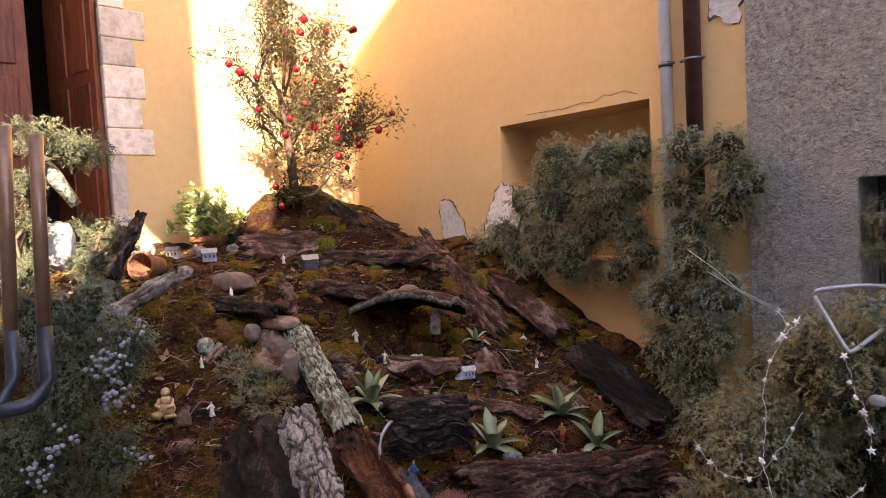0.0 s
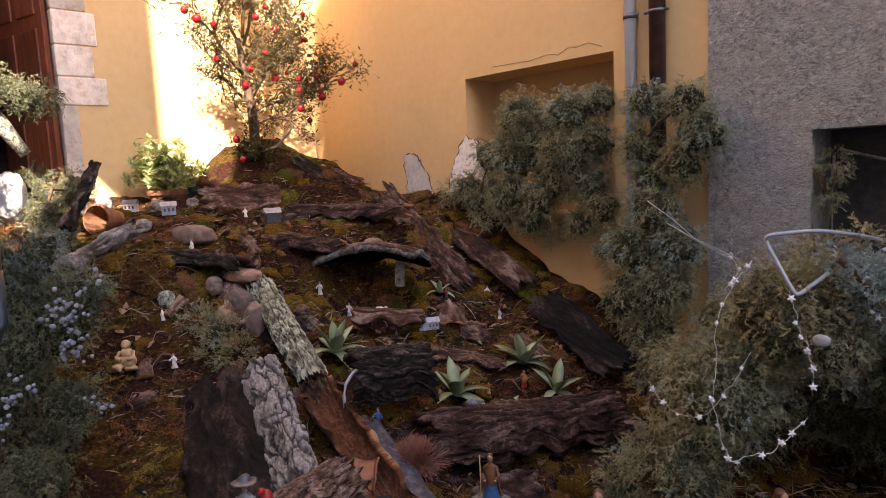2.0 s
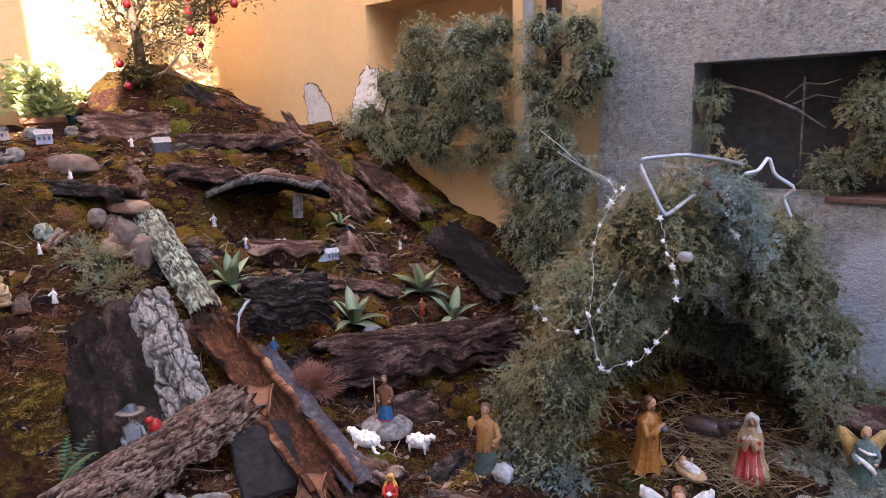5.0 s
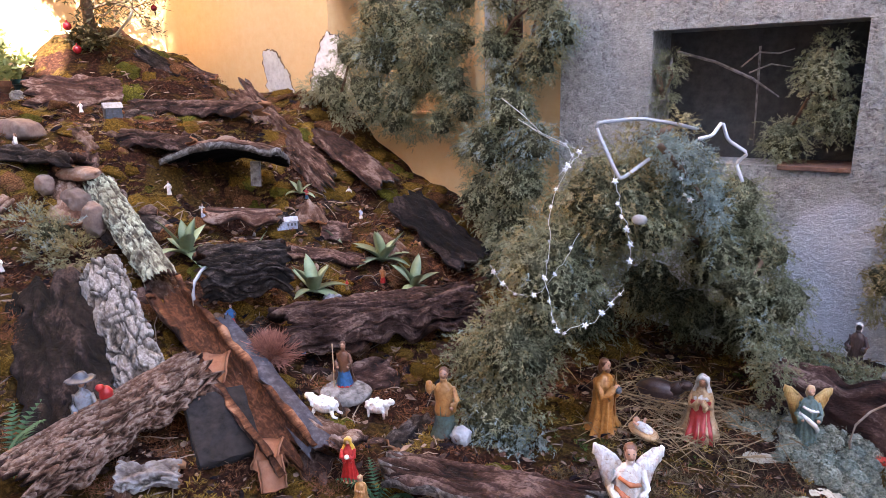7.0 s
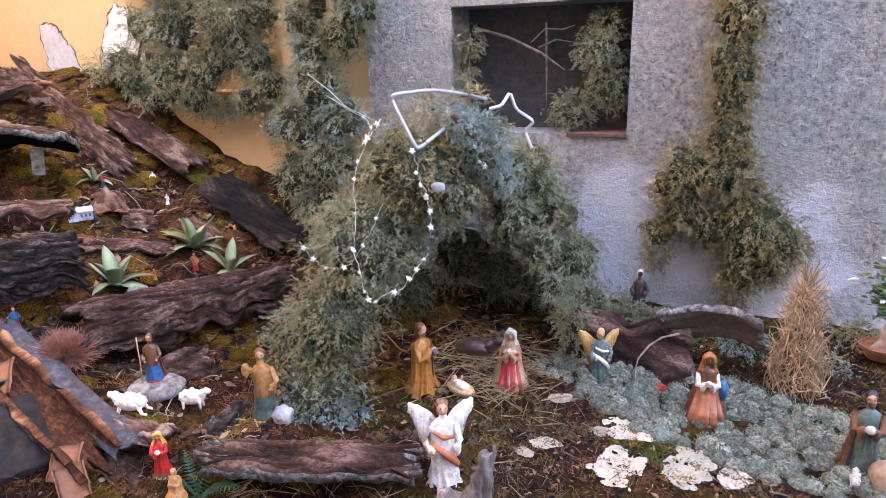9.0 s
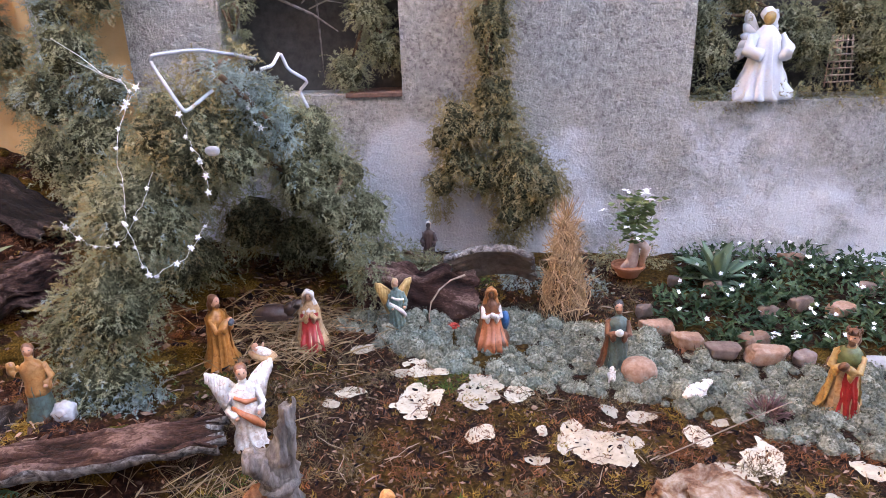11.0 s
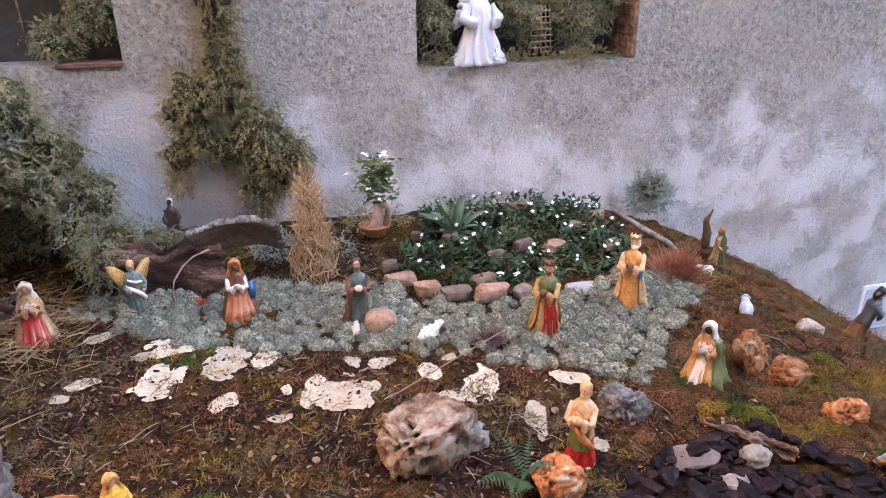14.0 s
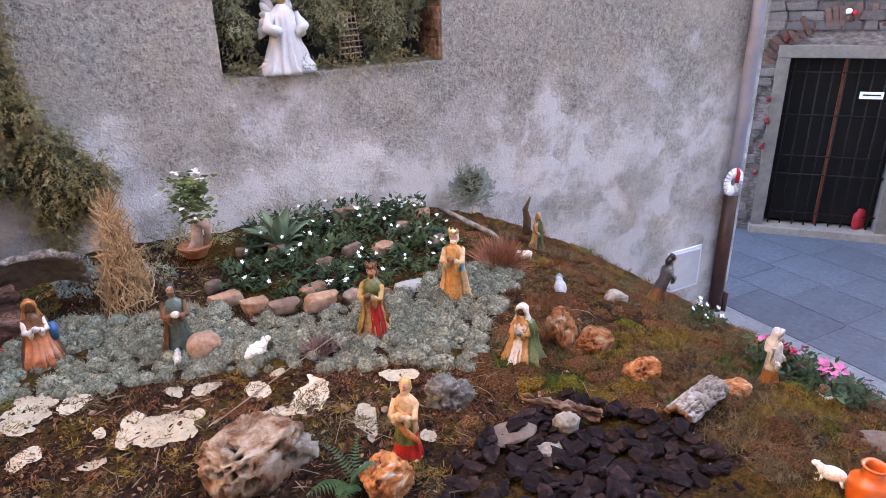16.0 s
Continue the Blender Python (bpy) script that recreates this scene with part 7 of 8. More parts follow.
# red clay sill, brick reveal, lattice
bm = bmesh.new()
box(bm, (0.20, 3.385, 1.055), (0.512, 3.68, 1.078), bevel=.004)
tagged(part("window_sill", bm, M_BRICK), "worn red clay sill of a recess", "sill", kind="structure")
M_RUST = simple("rusty_rough_brick", [(0.34, (0.10, 0.045, 0.025)), (0.5, (0.25, 0.125, 0.07)), (0.66, (0.36, 0.25, 0.18))], 26, 0.95, 1.0, 0.014, coarse=7, vary=0.45, spread=0.12)
reveal = tagged(new("brick_reveal"), "bare red brick reveal of a recess", "brick reveal", kind="structure")
rg = random.Random(3)
for k in range(15):
    bm = bmesh.new()
    box(bm, (3.392 - rg.uniform(0, .012), 3.41, 0.99 + k * .064), (3.44, 3.70, 0.99 + k * .064 + .0635), bevel=.004)
    bmesh.ops.subdivide_edges(bm, edges=bm.edges[:], cuts=2, use_grid_fill=True)
    for v in bm.verts:
        v.co.x += .022 * noise.noise(v.co * 22)
    part("brick", bm, M_RUST, reveal)
lat = tagged(new("lattice"), "small lattice of tied thin sticks", "lattice")
lat.location = (2.815, 3.47, 1.04)
lat.scale = (0.82, 0.82, 0.82)
for k in range(5):
    x = -.08 + .04 * k
    tube("upright", [(x, 0, 0), (x * .75, .02, .32)], .005, M_TWIG, lat, 5)
for k in range(7):
    z = .03 + .042 * k
    w = .095 - .006 * k
    tube("crossbar", [(-w, -.008, z), (w, -.008, z + .005)], .005, M_TWIG, lat, 5)

# ==== drains, plaster and details on the walls ====
drain = tagged(new("drainpipe"), "pale grey plastic drainpipe on the orange wall", "drainpipe")
tube("pipe", [(-1.455, 3.385, 1.2), (-1.455, 3.385, 8.0)], .036, M_PIPE, drain, 20)
clamp = tube("clamp", [(-1.455, 3.385, 2.475), (-1.455, 3.385, 2.505)], .042, M_METAL, drain, 20)
tube("bolt", [(-1.42, 3.37, 2.49), (-1.39, 3.37, 2.49)], .008, M_METAL, clamp, 8)
drain = tagged(new("drainpipe"), "dark brown metal drainpipe on the orange wall", "drainpipe")
tube("pipe", [(-1.27, 3.365, 1.2), (-1.27, 3.365, 8.0)], .047, M_BROWN, drain, 24)
clamp = tube("clamp", [(-1.27, 3.365, 2.475), (-1.27, 3.365, 2.49)], .053, M_METAL, drain, 24)
tube("socket", [(-1.27, 3.365, 1.98), (-1.27, 3.365, 2.03)], .051, M_BROWN, drain, 24)
for s in (-1, 1):
    tube("bolt", [(-1.27 + s * .05, 3.36, 2.483), (-1.27 + s * .075, 3.36, 2.483)], .009, M_METAL, clamp, 8)


M_SCAR = simple("white_bare_plaster", [(0.3, (0.60, 0.55, 0.50)), (0.5, (0.80, 0.75, 0.695)), (0.7, (0.87, 0.83, 0.78))], 26, 0.9, 0.8, 0.012, coarse=7, vary=0.3)


def flake(outline, y, label, seed):
    """A shallow scar in the plaster: a thin ragged plate on the wall."""
    pts = []
    for k in range(len(outline)):
        a, b = Vector((*outline[k], 0)), Vector((*outline[(k + 1) % len(outline)], 0))
        for s in range(14):
            q = a.lerp(b, s / 14)
            q += Vector((noise.noise(q * 25 + Vector((seed, 0, 0))), noise.noise(q * 25 + Vector((0, seed, 0))), 0)) * .03 + Vector((noise.noise(q * 75 + Vector((seed, 5, 0))), noise.noise(q * 75 + Vector((5, seed, 0))), 0)) * .016
            pts.append(q)
    n = len(pts)
    V = [(p.x, y - .004, p.y) for p in pts] + [(p.x, y + .01, p.y) for p in pts]
    F = [tuple(range(n))] + [(k, k + n, (k + 1) % n + n, (k + 1) % n) for k in range(n)]
    ob = tagged(put("plaster_scar", mesh_of("plaster_scar", V, F, M_SCAR)), label, "plaster", kind="structure")
    # dark crevice along the upper edge
    V, F = [], []
    for k, p in enumerate(pts):
        w = max(.0005, .028 * noise.noise(p * 14 + Vector((seed, 3, 0))) + .003)
        d = (p - sum(pts, Vector()) / n).normalized()
        V += [(p.x, y - .0065, p.y), (p.x + d.x * w, y - .0065, p.y + d.y * w), (p.x + d.x * w, y + .008, p.y + d.y * w)]
    for k in range(n):
        a, b = 3 * k, 3 * ((k + 1) % n)
        F += [(a, a + 1, b + 1, b), (a + 1, a + 2, b + 2, b + 1)]
    put("crevice", mesh_of("crevice", V, F, M_TRUNK), ob)
    return ob


flake([(-3.67, 1.76), (-3.60, 1.79), (-3.51, 1.76), (-3.38, 1.61), (-3.29, 1.40), (-3.64, 1.40)], 3.43, "bare plaster scar low on the orange wall", 1)
flake([(-2.95, 1.86), (-2.90, 1.87), (-2.80, 1.87), (-2.79, 1.73), (-2.70, 1.71), (-2.70, 1.40), (-3.14, 1.40), (-3.07, 1.66)], 3.43, "bare plaster scar beside the niche", 2)
tagged(tube("wall_crack", [(-2.62, 3.428, 2.37), (-2.4, 3.428, 2.365), (-2.26, 3.428, 2.36), (-2.1, 3.428, 2.38), (-2.02, 3.428, 2.36), (-1.93, 3.428, 2.40), (-1.88, 3.428, 2.385), (-1.78, 3.428, 2.40), (-1.68, 3.428, 2.36)], .0014, M_TRUNK, None, 5), "thin crack over the niche", "crack", kind="structure")
flake([(-1.20, 2.72), (-1.02, 2.62), (-0.99, 3.1), (-1.18, 3.1)], 3.43, "pale plaster repair near the corner", 3)

# meter box, street drainpipe with a paper rosette
M_PALEPIPE = simple("pale_lavender_pipe", [(0.3, (0.58, 0.61, 0.76)), (0.7, (0.72, 0.75, 0.88))], 9, 0.5, 0.05, vary=0.12)
bm = bmesh.new()
box(bm, (5.66, 3.384, -1.27), (6.08, 3.402, -0.86), bevel=.006)
mbox = tagged(part("meter_box", bm, M_PIPE), "pale grey flush meter box on the wall", "meter box")
bm = bmesh.new()
box(bm, (5.69, 3.376, -1.24), (6.05, 3.386, -0.89), bevel=.003)
part("door", bm, M_PIPE, mbox)
drain = tagged(new("drainpipe"), "street drainpipe, grey above and brown below", "drainpipe")
tube("pipe", [(6.30, 3.33, -0.42), (6.30, 3.33, 8.0)], .055, M_PALEPIPE, drain, 20)
tube("lower_pipe", [(6.30, 3.33, -1.72), (6.30, 3.33, -0.40)], .062, M_BROWN, drain, 20)
tube("shoe", [(6.39, 3.30, -1.62), (6.39, 3.30, -1.40)], .03, M_BROWN, drain, 12)
ros = tagged(new("paper_rosette"), "white paper rosette with a red ribbon", "rosette")
ros.location = (6.20, 3.25, -0.245)
V, F = [], []
for k in range(20):
    t = k * 2 * math.pi / 20
    for s, r0, r1 in ((0, .035, .125),):
        i = len(V)
        d = Vector((math.cos(t), 0, math.sin(t)))
        w = Vector((-math.sin(t), 0, math.cos(t))) * .014
        V += [d * r0 - w * .5, d * r0 + w * .5, d * r1 + w, d * r1 - w, d * (r0 + r1) / 2 + Vector((0, -.025, 0))]
        F += [(i, i + 1, i + 4), (i + 1, i + 2, i + 4), (i + 2, i + 3, i + 4), (i + 3, i, i + 4)]
put("petals", mesh_of("petals", V, F, M_WHITEP), ros)
tube("ribbon", [(0, -.03, 0), (.015, -.03, .08), (0, -.02, .13)], [.02, .018, .01], M_REDP, ros, 6)

# ==== house with the barred door, across the street ====
yaw_h = math.degrees(math.atan2(-0.74, 0.68))
H = pose(8.64, 4.62, -1.60, 0, 0, yaw_h)
M_RUBBLE = simple("rubble_wall", [(0.3, (0.10, 0.075, 0.07)), (0.5, (0.25, 0.195, 0.18)), (0.7, (0.40, 0.335, 0.31))], 14, 0.9, 1.0, 0.03, coarse=2, vary=0.3, stretch=(1, 1, 2.4))
M_FRAME = simple("stone_frame", [(0.3, (0.20, 0.165, 0.14)), (0.7, (0.31, 0.26, 0.225))], 14, 0.85, 0.3)
M_ARCH = simple("dull_arch_brick", [(0.3, (0.09, 0.045, 0.036)), (0.5, (0.17, 0.085, 0.065)), (0.7, (0.25, 0.15, 0.125))], 22, 0.95, 0.6, 0.006, coarse=5, vary=0.5)
M_IRON = simple("black_iron", [(0.3, (0.012, 0.010, 0.010)), (0.7, (0.03, 0.024, 0.022))], 30, 0.7, 0.2, spec=0.15)
bm = bmesh.new()
for lo, hi in (((-3.0, 0.0, -0.3), (0.0, 0.6, 6.5)), ((1.30, 0.0, -0.3), (6.0, 0.6, 6.5)), ((0.0, 0.0, 2.15), (1.30, 0.6, 6.5))):
    box(bm, lo, hi, H)
tagged(part("wall_rubble_house", bm, M_RUBBLE), "grey rubble stone house front across the street", "wall", kind="structure")
# back of the room, with the lack of light put into its wall colour
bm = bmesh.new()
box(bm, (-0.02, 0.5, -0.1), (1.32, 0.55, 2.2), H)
tagged(part("wall_shop_inside", bm, M_DARK), "interior wall coloured dark behind the barred door", "wall", kind="structure")
rub = random.Random(8)
rock_kinds = []
for k in range(5):
    bm = bmesh.new()
    box(bm, (-.5, -.5, -.5), (.5, .5, .5), bevel=.12)
    for v in bm.verts:
        v.co += Vector((noise.noise(v.co * 2 + Vector((k * 9, 0, 0))), 0, noise.noise(v.co * 2 + Vector((0, k * 9, 4))))) * .16
    me = bpy.data.meshes.new("rubble_stone")
    bm.to_mesh(me)
    bm.free()
    me.materials.append(M_RUBBLE)
    rock_kinds.append(me)
house_wall = bpy.data.objects["wall_rubble_house"]
for row in range(34):
    z = -0.1 + row * 0.105
    x = -1.2 + rub.uniform(0, .2)
    while x < 2.3:
        w = rub.uniform(.14, .36)
        if not (x + w > -0.10 and x < 1.42 and z < 2.42):
            ob = put("rubble_stone", rock_kinds[rub.randrange(5)], house_wall)
            ob.matrix_world = H @ pose(x + w / 2, 0.0, z + .05) @ Matrix.Diagonal((w * .96, rub.uniform(.05, .10), .098, 1))
        x += w
arch = random.Random(12)
for k in range(29):
    t = radians(150 - k * 4.2 + arch.uniform(-.5, .5))
    bm = bmesh.new()
    box(bm, (-.027, -.03, -.105), (.027, .05, .105 + arch.uniform(-.02, .02)), bevel=.006)
    ob = part("arch_brick", bm, M_ARCH, house_wall)
    ob.matrix_world = H @ pose(0.65 + 1.02 * math.cos(t), arch.uniform(-.012, .006), 1.62 + 0.98 * math.sin(t), 0, -math.degrees(t) + 90, 0)
frame_ob = tagged(new("door_1"), "pale stone door frame with black iron bars", "door", kind="structure")
for nm, lo, hi in (("frame_side", (-0.11, -.06, 0.0), (0.03, .16, 2.12)), ("frame_side", (1.27, -.06, 0.0), (1.41, .16, 2.12)), ("lintel", (-0.11, -.065, 2.12), (1.41, .16, 2.26)), ("sill", (-0.13, -.14, -0.08), (1.43, .2, 0.06))):
    bm = bmesh.new()
    box(bm, lo, hi, H, .008)
    part(nm, bm, M_FRAME, frame_ob)
for k in range(9):
    x = .10 + k * .1375
    tube("bar", [H @ Vector((x, .06, .06)), H @ Vector((x, .06, 2.12))], .009, M_IRON, frame_ob, 8)
for z in (.22, .72, .95, 1.45, 1.95):
    tube("rail", [H @ Vector((.03, .05, z)), H @ Vector((1.27, .05, z))], .008, M_IRON, frame_ob, 8)
# opaque near-black panes; the unlit room behind them is in their colour
M_GLASS, nt, lk, b = nodes_of("room_shade_glass")
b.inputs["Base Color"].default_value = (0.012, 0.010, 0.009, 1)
b.inputs["Roughness"].default_value = 0.35
b.inputs["Specular IOR Level"].default_value = 0.15
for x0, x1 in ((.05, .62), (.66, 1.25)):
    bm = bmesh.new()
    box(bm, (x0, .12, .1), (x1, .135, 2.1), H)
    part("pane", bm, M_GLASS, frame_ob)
bm = bmesh.new()
box(bm, (.62, .10, .06), (.66, .15, 2.12), H)
part("mullion", bm, M_DOOR, frame_ob)
bm = bmesh.new()
box(bm, (.82, .02, 1.66), (1.06, .03, 1.74), H)
sign = part("sign", bm, M_WHITEP, frame_ob, "small white sign plate")
bm = bmesh.new()
box(bm, (.85, .015, 1.695), (1.03, .0195, 1.712), H)
part("lettering", bm, M_IRON, sign, "dark bar of unreadable lettering")
flower = tagged(stone("red_cushion", tuple(H @ Vector((1.12, .10, .06))), (.22, .1, .3), paint("red_cloth", (0.4, 0.01, 0.02), 0.7), "", 97, .1), "red cloth bundle behind the bars", "cloth")
gar = random.Random(5)
M_GARL = paint("garland_red", (0.24, 0.02, 0.02))
for k, (x, z) in enumerate(((-.15, 0.72), (-.13, 1.05), (-.12, 1.36), (-.14, 1.62), (-.05, 2.30))):
    tagged(stone("red_ornament", tuple(H @ Vector((x, -.08, z))), (gar.uniform(.045, .07), .04, gar.uniform(.05, .08)), M_GARL, "", 110 + k, .7, 4, sub=3), "small red ornament on the door frame", "ornament", group="door ornaments")
for x, z, rr, mt in ((.52, 2.60, .032, M_WHITEP), (.58, 2.585, .03, M_REDP), (.54, 2.52, .04, M_BROWN)):
    tagged(stone("bauble", tuple(H @ Vector((x, -.09, z))), (rr * 2, rr * 2, rr * 2), mt, "", 130, .03, sub=3), "hanging bauble over the barred door", "ornament", group="door ornaments")

# paving slabs of the street
paving = tagged(new("pavement"), "worn blue-grey slate paving slabs", "pavement", kind="structure")
slab_kinds = []
for k in range(4):
    bm = bmesh.new()
    box(bm, (-.5, -.5, -.5), (.5, .5, .5))
    me = bpy.data.meshes.new("paving_slab")
    bm.to_mesh(me)
    bm.free()
    me.materials.append(M_STREET)
    slab_kinds.append(me)
rg = random.Random(6)
for i in range(11):
    x = 5.3 + i * 0.62
    y = 0.2 + rg.uniform(0, .4)
    while y < 8.2:
        w = rg.uniform(.55, 1.0)
        cx, cy = x + .31, y + w / 2
        if not (cx < 6.75 and cy > 3.2):
            z = ground_level(cx, cy)
            sl = math.degrees(math.atan2(ground_level(cx + .31, cy) - ground_level(cx - .31, cy), .62))
            ob = put("paving_slab", slab_kinds[rg.randrange(4)], paving)
            ob.matrix_world = pose(cx, cy, z - .008, 0, -sl, 0) @ Matrix.Diagonal((.608, w - .012, .03, 1))
        y += w

# ==== church door side ====
quoins = tagged(new("door_surround"), "pale dressed stone blocks of the door jamb", "door surround", kind="structure")
for z0, z1, y1 in ((1.0, 1.50, 1.24), (1.50, 2.28, 1.23), (2.28, 2.50, 1.46), (2.50, 2.74, 1.38), (2.74, 3.0, 1.42), (3.0, 3.22, 1.36), (3.22, 3.46, 1.45), (3.46, 3.75, 1.30), (3.75, 4.02, 1.44), (4.02, 4.35, 1.32)):
    bm = bmesh.new()
    box(bm, (-5.45, 1.16, z0 + .003), (-5.038, y1 + .05, z1 - .003), bevel=.012)
    part("block", bm, M_STONEDR, quoins)
# church interior, its gloom put into a dark wall colour
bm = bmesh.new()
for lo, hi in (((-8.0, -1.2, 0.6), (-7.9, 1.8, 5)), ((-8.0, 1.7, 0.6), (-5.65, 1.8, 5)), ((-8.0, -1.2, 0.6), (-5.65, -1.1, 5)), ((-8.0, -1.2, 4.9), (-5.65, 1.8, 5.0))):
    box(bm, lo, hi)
tagged(part("wall_church_inside", bm, M_DARK), "interior walls coloured dark behind the open door", "wall", kind="structure")


def door_leaf(m, w, h, label, name):
    root = tagged(new(name), label, "door", kind="structure")
    root.matrix_world = m
    bm = bmesh.new()
    box(bm, (0, -.02, 0), (w, .02, h), bevel=.004)
    leaf = part("leaf", bm, M_DOOR, root)
    for x0 in (.08, w / 2 + .04):
        for z0, z1 in ((.15, .75), (.85, 1.45), (1.55, 2.15), (2.25, h - .1)):
            bm = bmesh.new()
            box(bm, (x0, -.034, z0), (x0 + w / 2 - .12, .034, z1), bevel=.012)
            part("panel", bm, M_DOOR, leaf)
    return root


door_leaf(pose(-5.22, -0.30, 1.42, 0, 0, 90), 0.98, 2.9, "varnished red-brown panelled church door leaf", "door_2")
door_leaf(pose(-5.09, 1.125, 1.42, 0, 0, 194), 0.80, 2.9, "dark panelled church door leaf standing open", "door_3")

# handrail
rail = tagged(new("handrail"), "brown painted steel handrail with a bent foot", "handrail")
tube("post", [(-1.40, 0.022, 1.96), (-1.41, 0.0, 1.42)], .018, M_RAIL, rail, 16)
tube("post", [(-1.40, 0.094, 1.94), (-1.40, 0.075, 1.42)], .018, M_RAIL, rail, 16)
# darker steel for the lower bend; the shade there is put into its colour
M_FOOT = simple("shaded_rail_steel", [(0.3, (0.035, 0.037, 0.045)), (0.7, (0.075, 0.078, 0.092))], 14, 0.35, 0.1, metal=0.3)
tube("foot", [(-1.41, 0.0, 1.42), (-1.40, -0.005, 1.30), (-1.395, -0.03, 1.24), (-1.39, -0.06, 1.22)], .018, M_FOOT, rail, 16, "bent foot, coloured dark for shade")
tube("foot", [(-1.40, 0.075, 1.42), (-1.387, 0.07, 1.28), (-1.383, 0.055, 1.24), (-1.38, 0.03, 1.22), (-1.38, 0.0, 1.215), (-1.38, -0.08, 1.215)], .021, M_FOOT, rail, 16, "bent foot, coloured dark for shade")

# junipers and clutter by the door
branch_pile("juniper_branches", [(-3.47, 0.33, 2.21, .09), (-3.45, 0.46, 2.21, .10), (-3.43, 0.59, 2.14, .11), (-3.41, 0.70, 2.13, .09), (-3.49, 0.34, 1.94, .11), (-3.50, 0.34, 1.72, .11), (-3.30, 0.28, 1.49, .12)],
            11000, "sunlit juniper branches draped by the rail end", 41, blue=.1, dry=.3, size=.031, limbs=3)
branch_pile("juniper_branches", [(-3.52, 0.80, 1.62, .14), (-3.30, 0.60, 1.50, .12), (-3.70, 0.66, 1.66, .12), (-3.05, 0.62, 1.34, .12)], 9000, "low juniper branches beside the mound", 42, blue=.1, dry=.35, size=.031, limbs=3)
tagged(tube("sunlit_log", [(-3.57, 0.42, 2.12), (-3.56, 0.50, 2.0), (-3.55, 0.60, 1.83)], [.035, .045, .03], M_LICHBARK, None, 12), "pale peeled branch leaning by the rail", "branch")
stone("white_stone", (-3.67, 0.52, 1.50), (.24, .16, .28), M_ROCKW, "large whitish stone by the rail", 140)
bark("dead_branch", (-2.92, 0.62, 1.42), (-3.09, 0.82, 1.74), 0.155, "thick knobbly dead branch leaning upright", 60, [M_BARK, M_SOILBARK], curl=330, rough=0.022, cells=20, ragged=0.15, nu=70, nv=40, up=(0.8, -0.5, 0.3))
BERRY = bpy.data.meshes.new("berry")
bm = bmesh.new()
bmesh.ops.create_icosphere(bm, subdivisions=2, radius=.0085)
bm.to_mesh(BERRY)
bm.free()
BERRY.materials.append(simple("juniper_berry", [(0.3, (0.12, 0.125, 0.145)), (0.6, (0.30, 0.31, 0.345))], 90, 0.8, 0.1))
BERRY.polygons.foreach_set("use_smooth", [True] * len(BERRY.polygons))
pile = bpy.data.objects["juniper_branches"]
rg = random.Random(19)
for cx, cy, cz in ((-1.99, .35, 1.21), (-1.98, .35, 1.15), (-1.99, .31, 1.18), (-1.96, .36, 1.08), (-1.96, .34, 1.05), (-1.95, .40, 1.08), (-1.95, .18, .93), (-1.96, .15, .93), (-1.94, .11, .86), (-1.89, .41, .85), (-1.97, .39, 1.18), (-1.94, .09, .85), (-1.98, .45, 1.28)):
    for k in range(9):
        ob = put("berry", BERRY, pile)
        ob.matrix_basis = Matrix.Translation(Vector((cx + rg.gauss(0, .016), cy + rg.gauss(0, .02), cz + rg.gauss(0, .028))) - pile.location) @ Matrix.Diagonal((*(rg.uniform(.7, 1.15),) * 3, 1))

pot((0, 0, 0), .09, .19, "weathered terracotta pot lying in the clutter", empty=True).matrix_world = pose(-3.95, 1.15, 1.415, 84, 0, 35)

pot((-4.70, 1.78, 1.42), .15, .17, "wide terracotta pot with a leafy plant")
pot((-4.60, 2.00, 1.45), .09, .15, "teal glazed pot beside the plant", mat=paint("teal_glaze", (0.006, 0.035, 0.035)))
rg = random.Random(23)
leafy_bed("potted_shrub", lambda r: (-4.70 + r.gauss(0, .09), 1.76 + r.gauss(0, .11), 1.57 + abs(r.gauss(0, .16))), 190, "pale yellow-green leafy shrub in a pot", 24, leaf=.085, flower=0, hi=.10, lm=M_LEAFY)
for x, y, s in ((-4.30, 1.55, .1), (-4.15, 1.75, .08), (-4.4, 1.2, .12), (-3.75, 1.25, .09)):
    stone("stone", on(x, y), (s * 1.4, s, s), M_ROCKG, "grey stone in the clutter by the wall", int(100 * s) + 150)

# ==== olive tree ====
tree = tagged(new("olive_tree"), "small olive tree hung with red baubles", "tree")
tree.location = (-4.45, 2.46, 1.85)
rg = random.Random(31)
limbs = [([(0, 0, 0), (.01, -.02, .35), (.0, -.06, .70), (-.02, -.08, .95)], [.045, .038, .030, .02])]
tips = []


def grow(p, d, ln, r, depth):
    q = p + d * ln * .5 + Vector((rg.uniform(-.04, .04), rg.uniform(-.04, .04), rg.uniform(-.01, .03)))
    e = p + d * ln
    limbs.append(([p, q, e], [r, r * .8, r * .55]))
    tips.extend([q, e, p.lerp(e, .75)])
    if depth:
        for _ in range(3):
            dd = (d + Vector((rg.uniform(-.9, .9), rg.uniform(-.9, .9), rg.uniform(-.3, .6)))).normalized()
            grow(e if rg.random() < .7 else q, dd, ln * rg.uniform(.55, .8), r * .55, depth - 1)


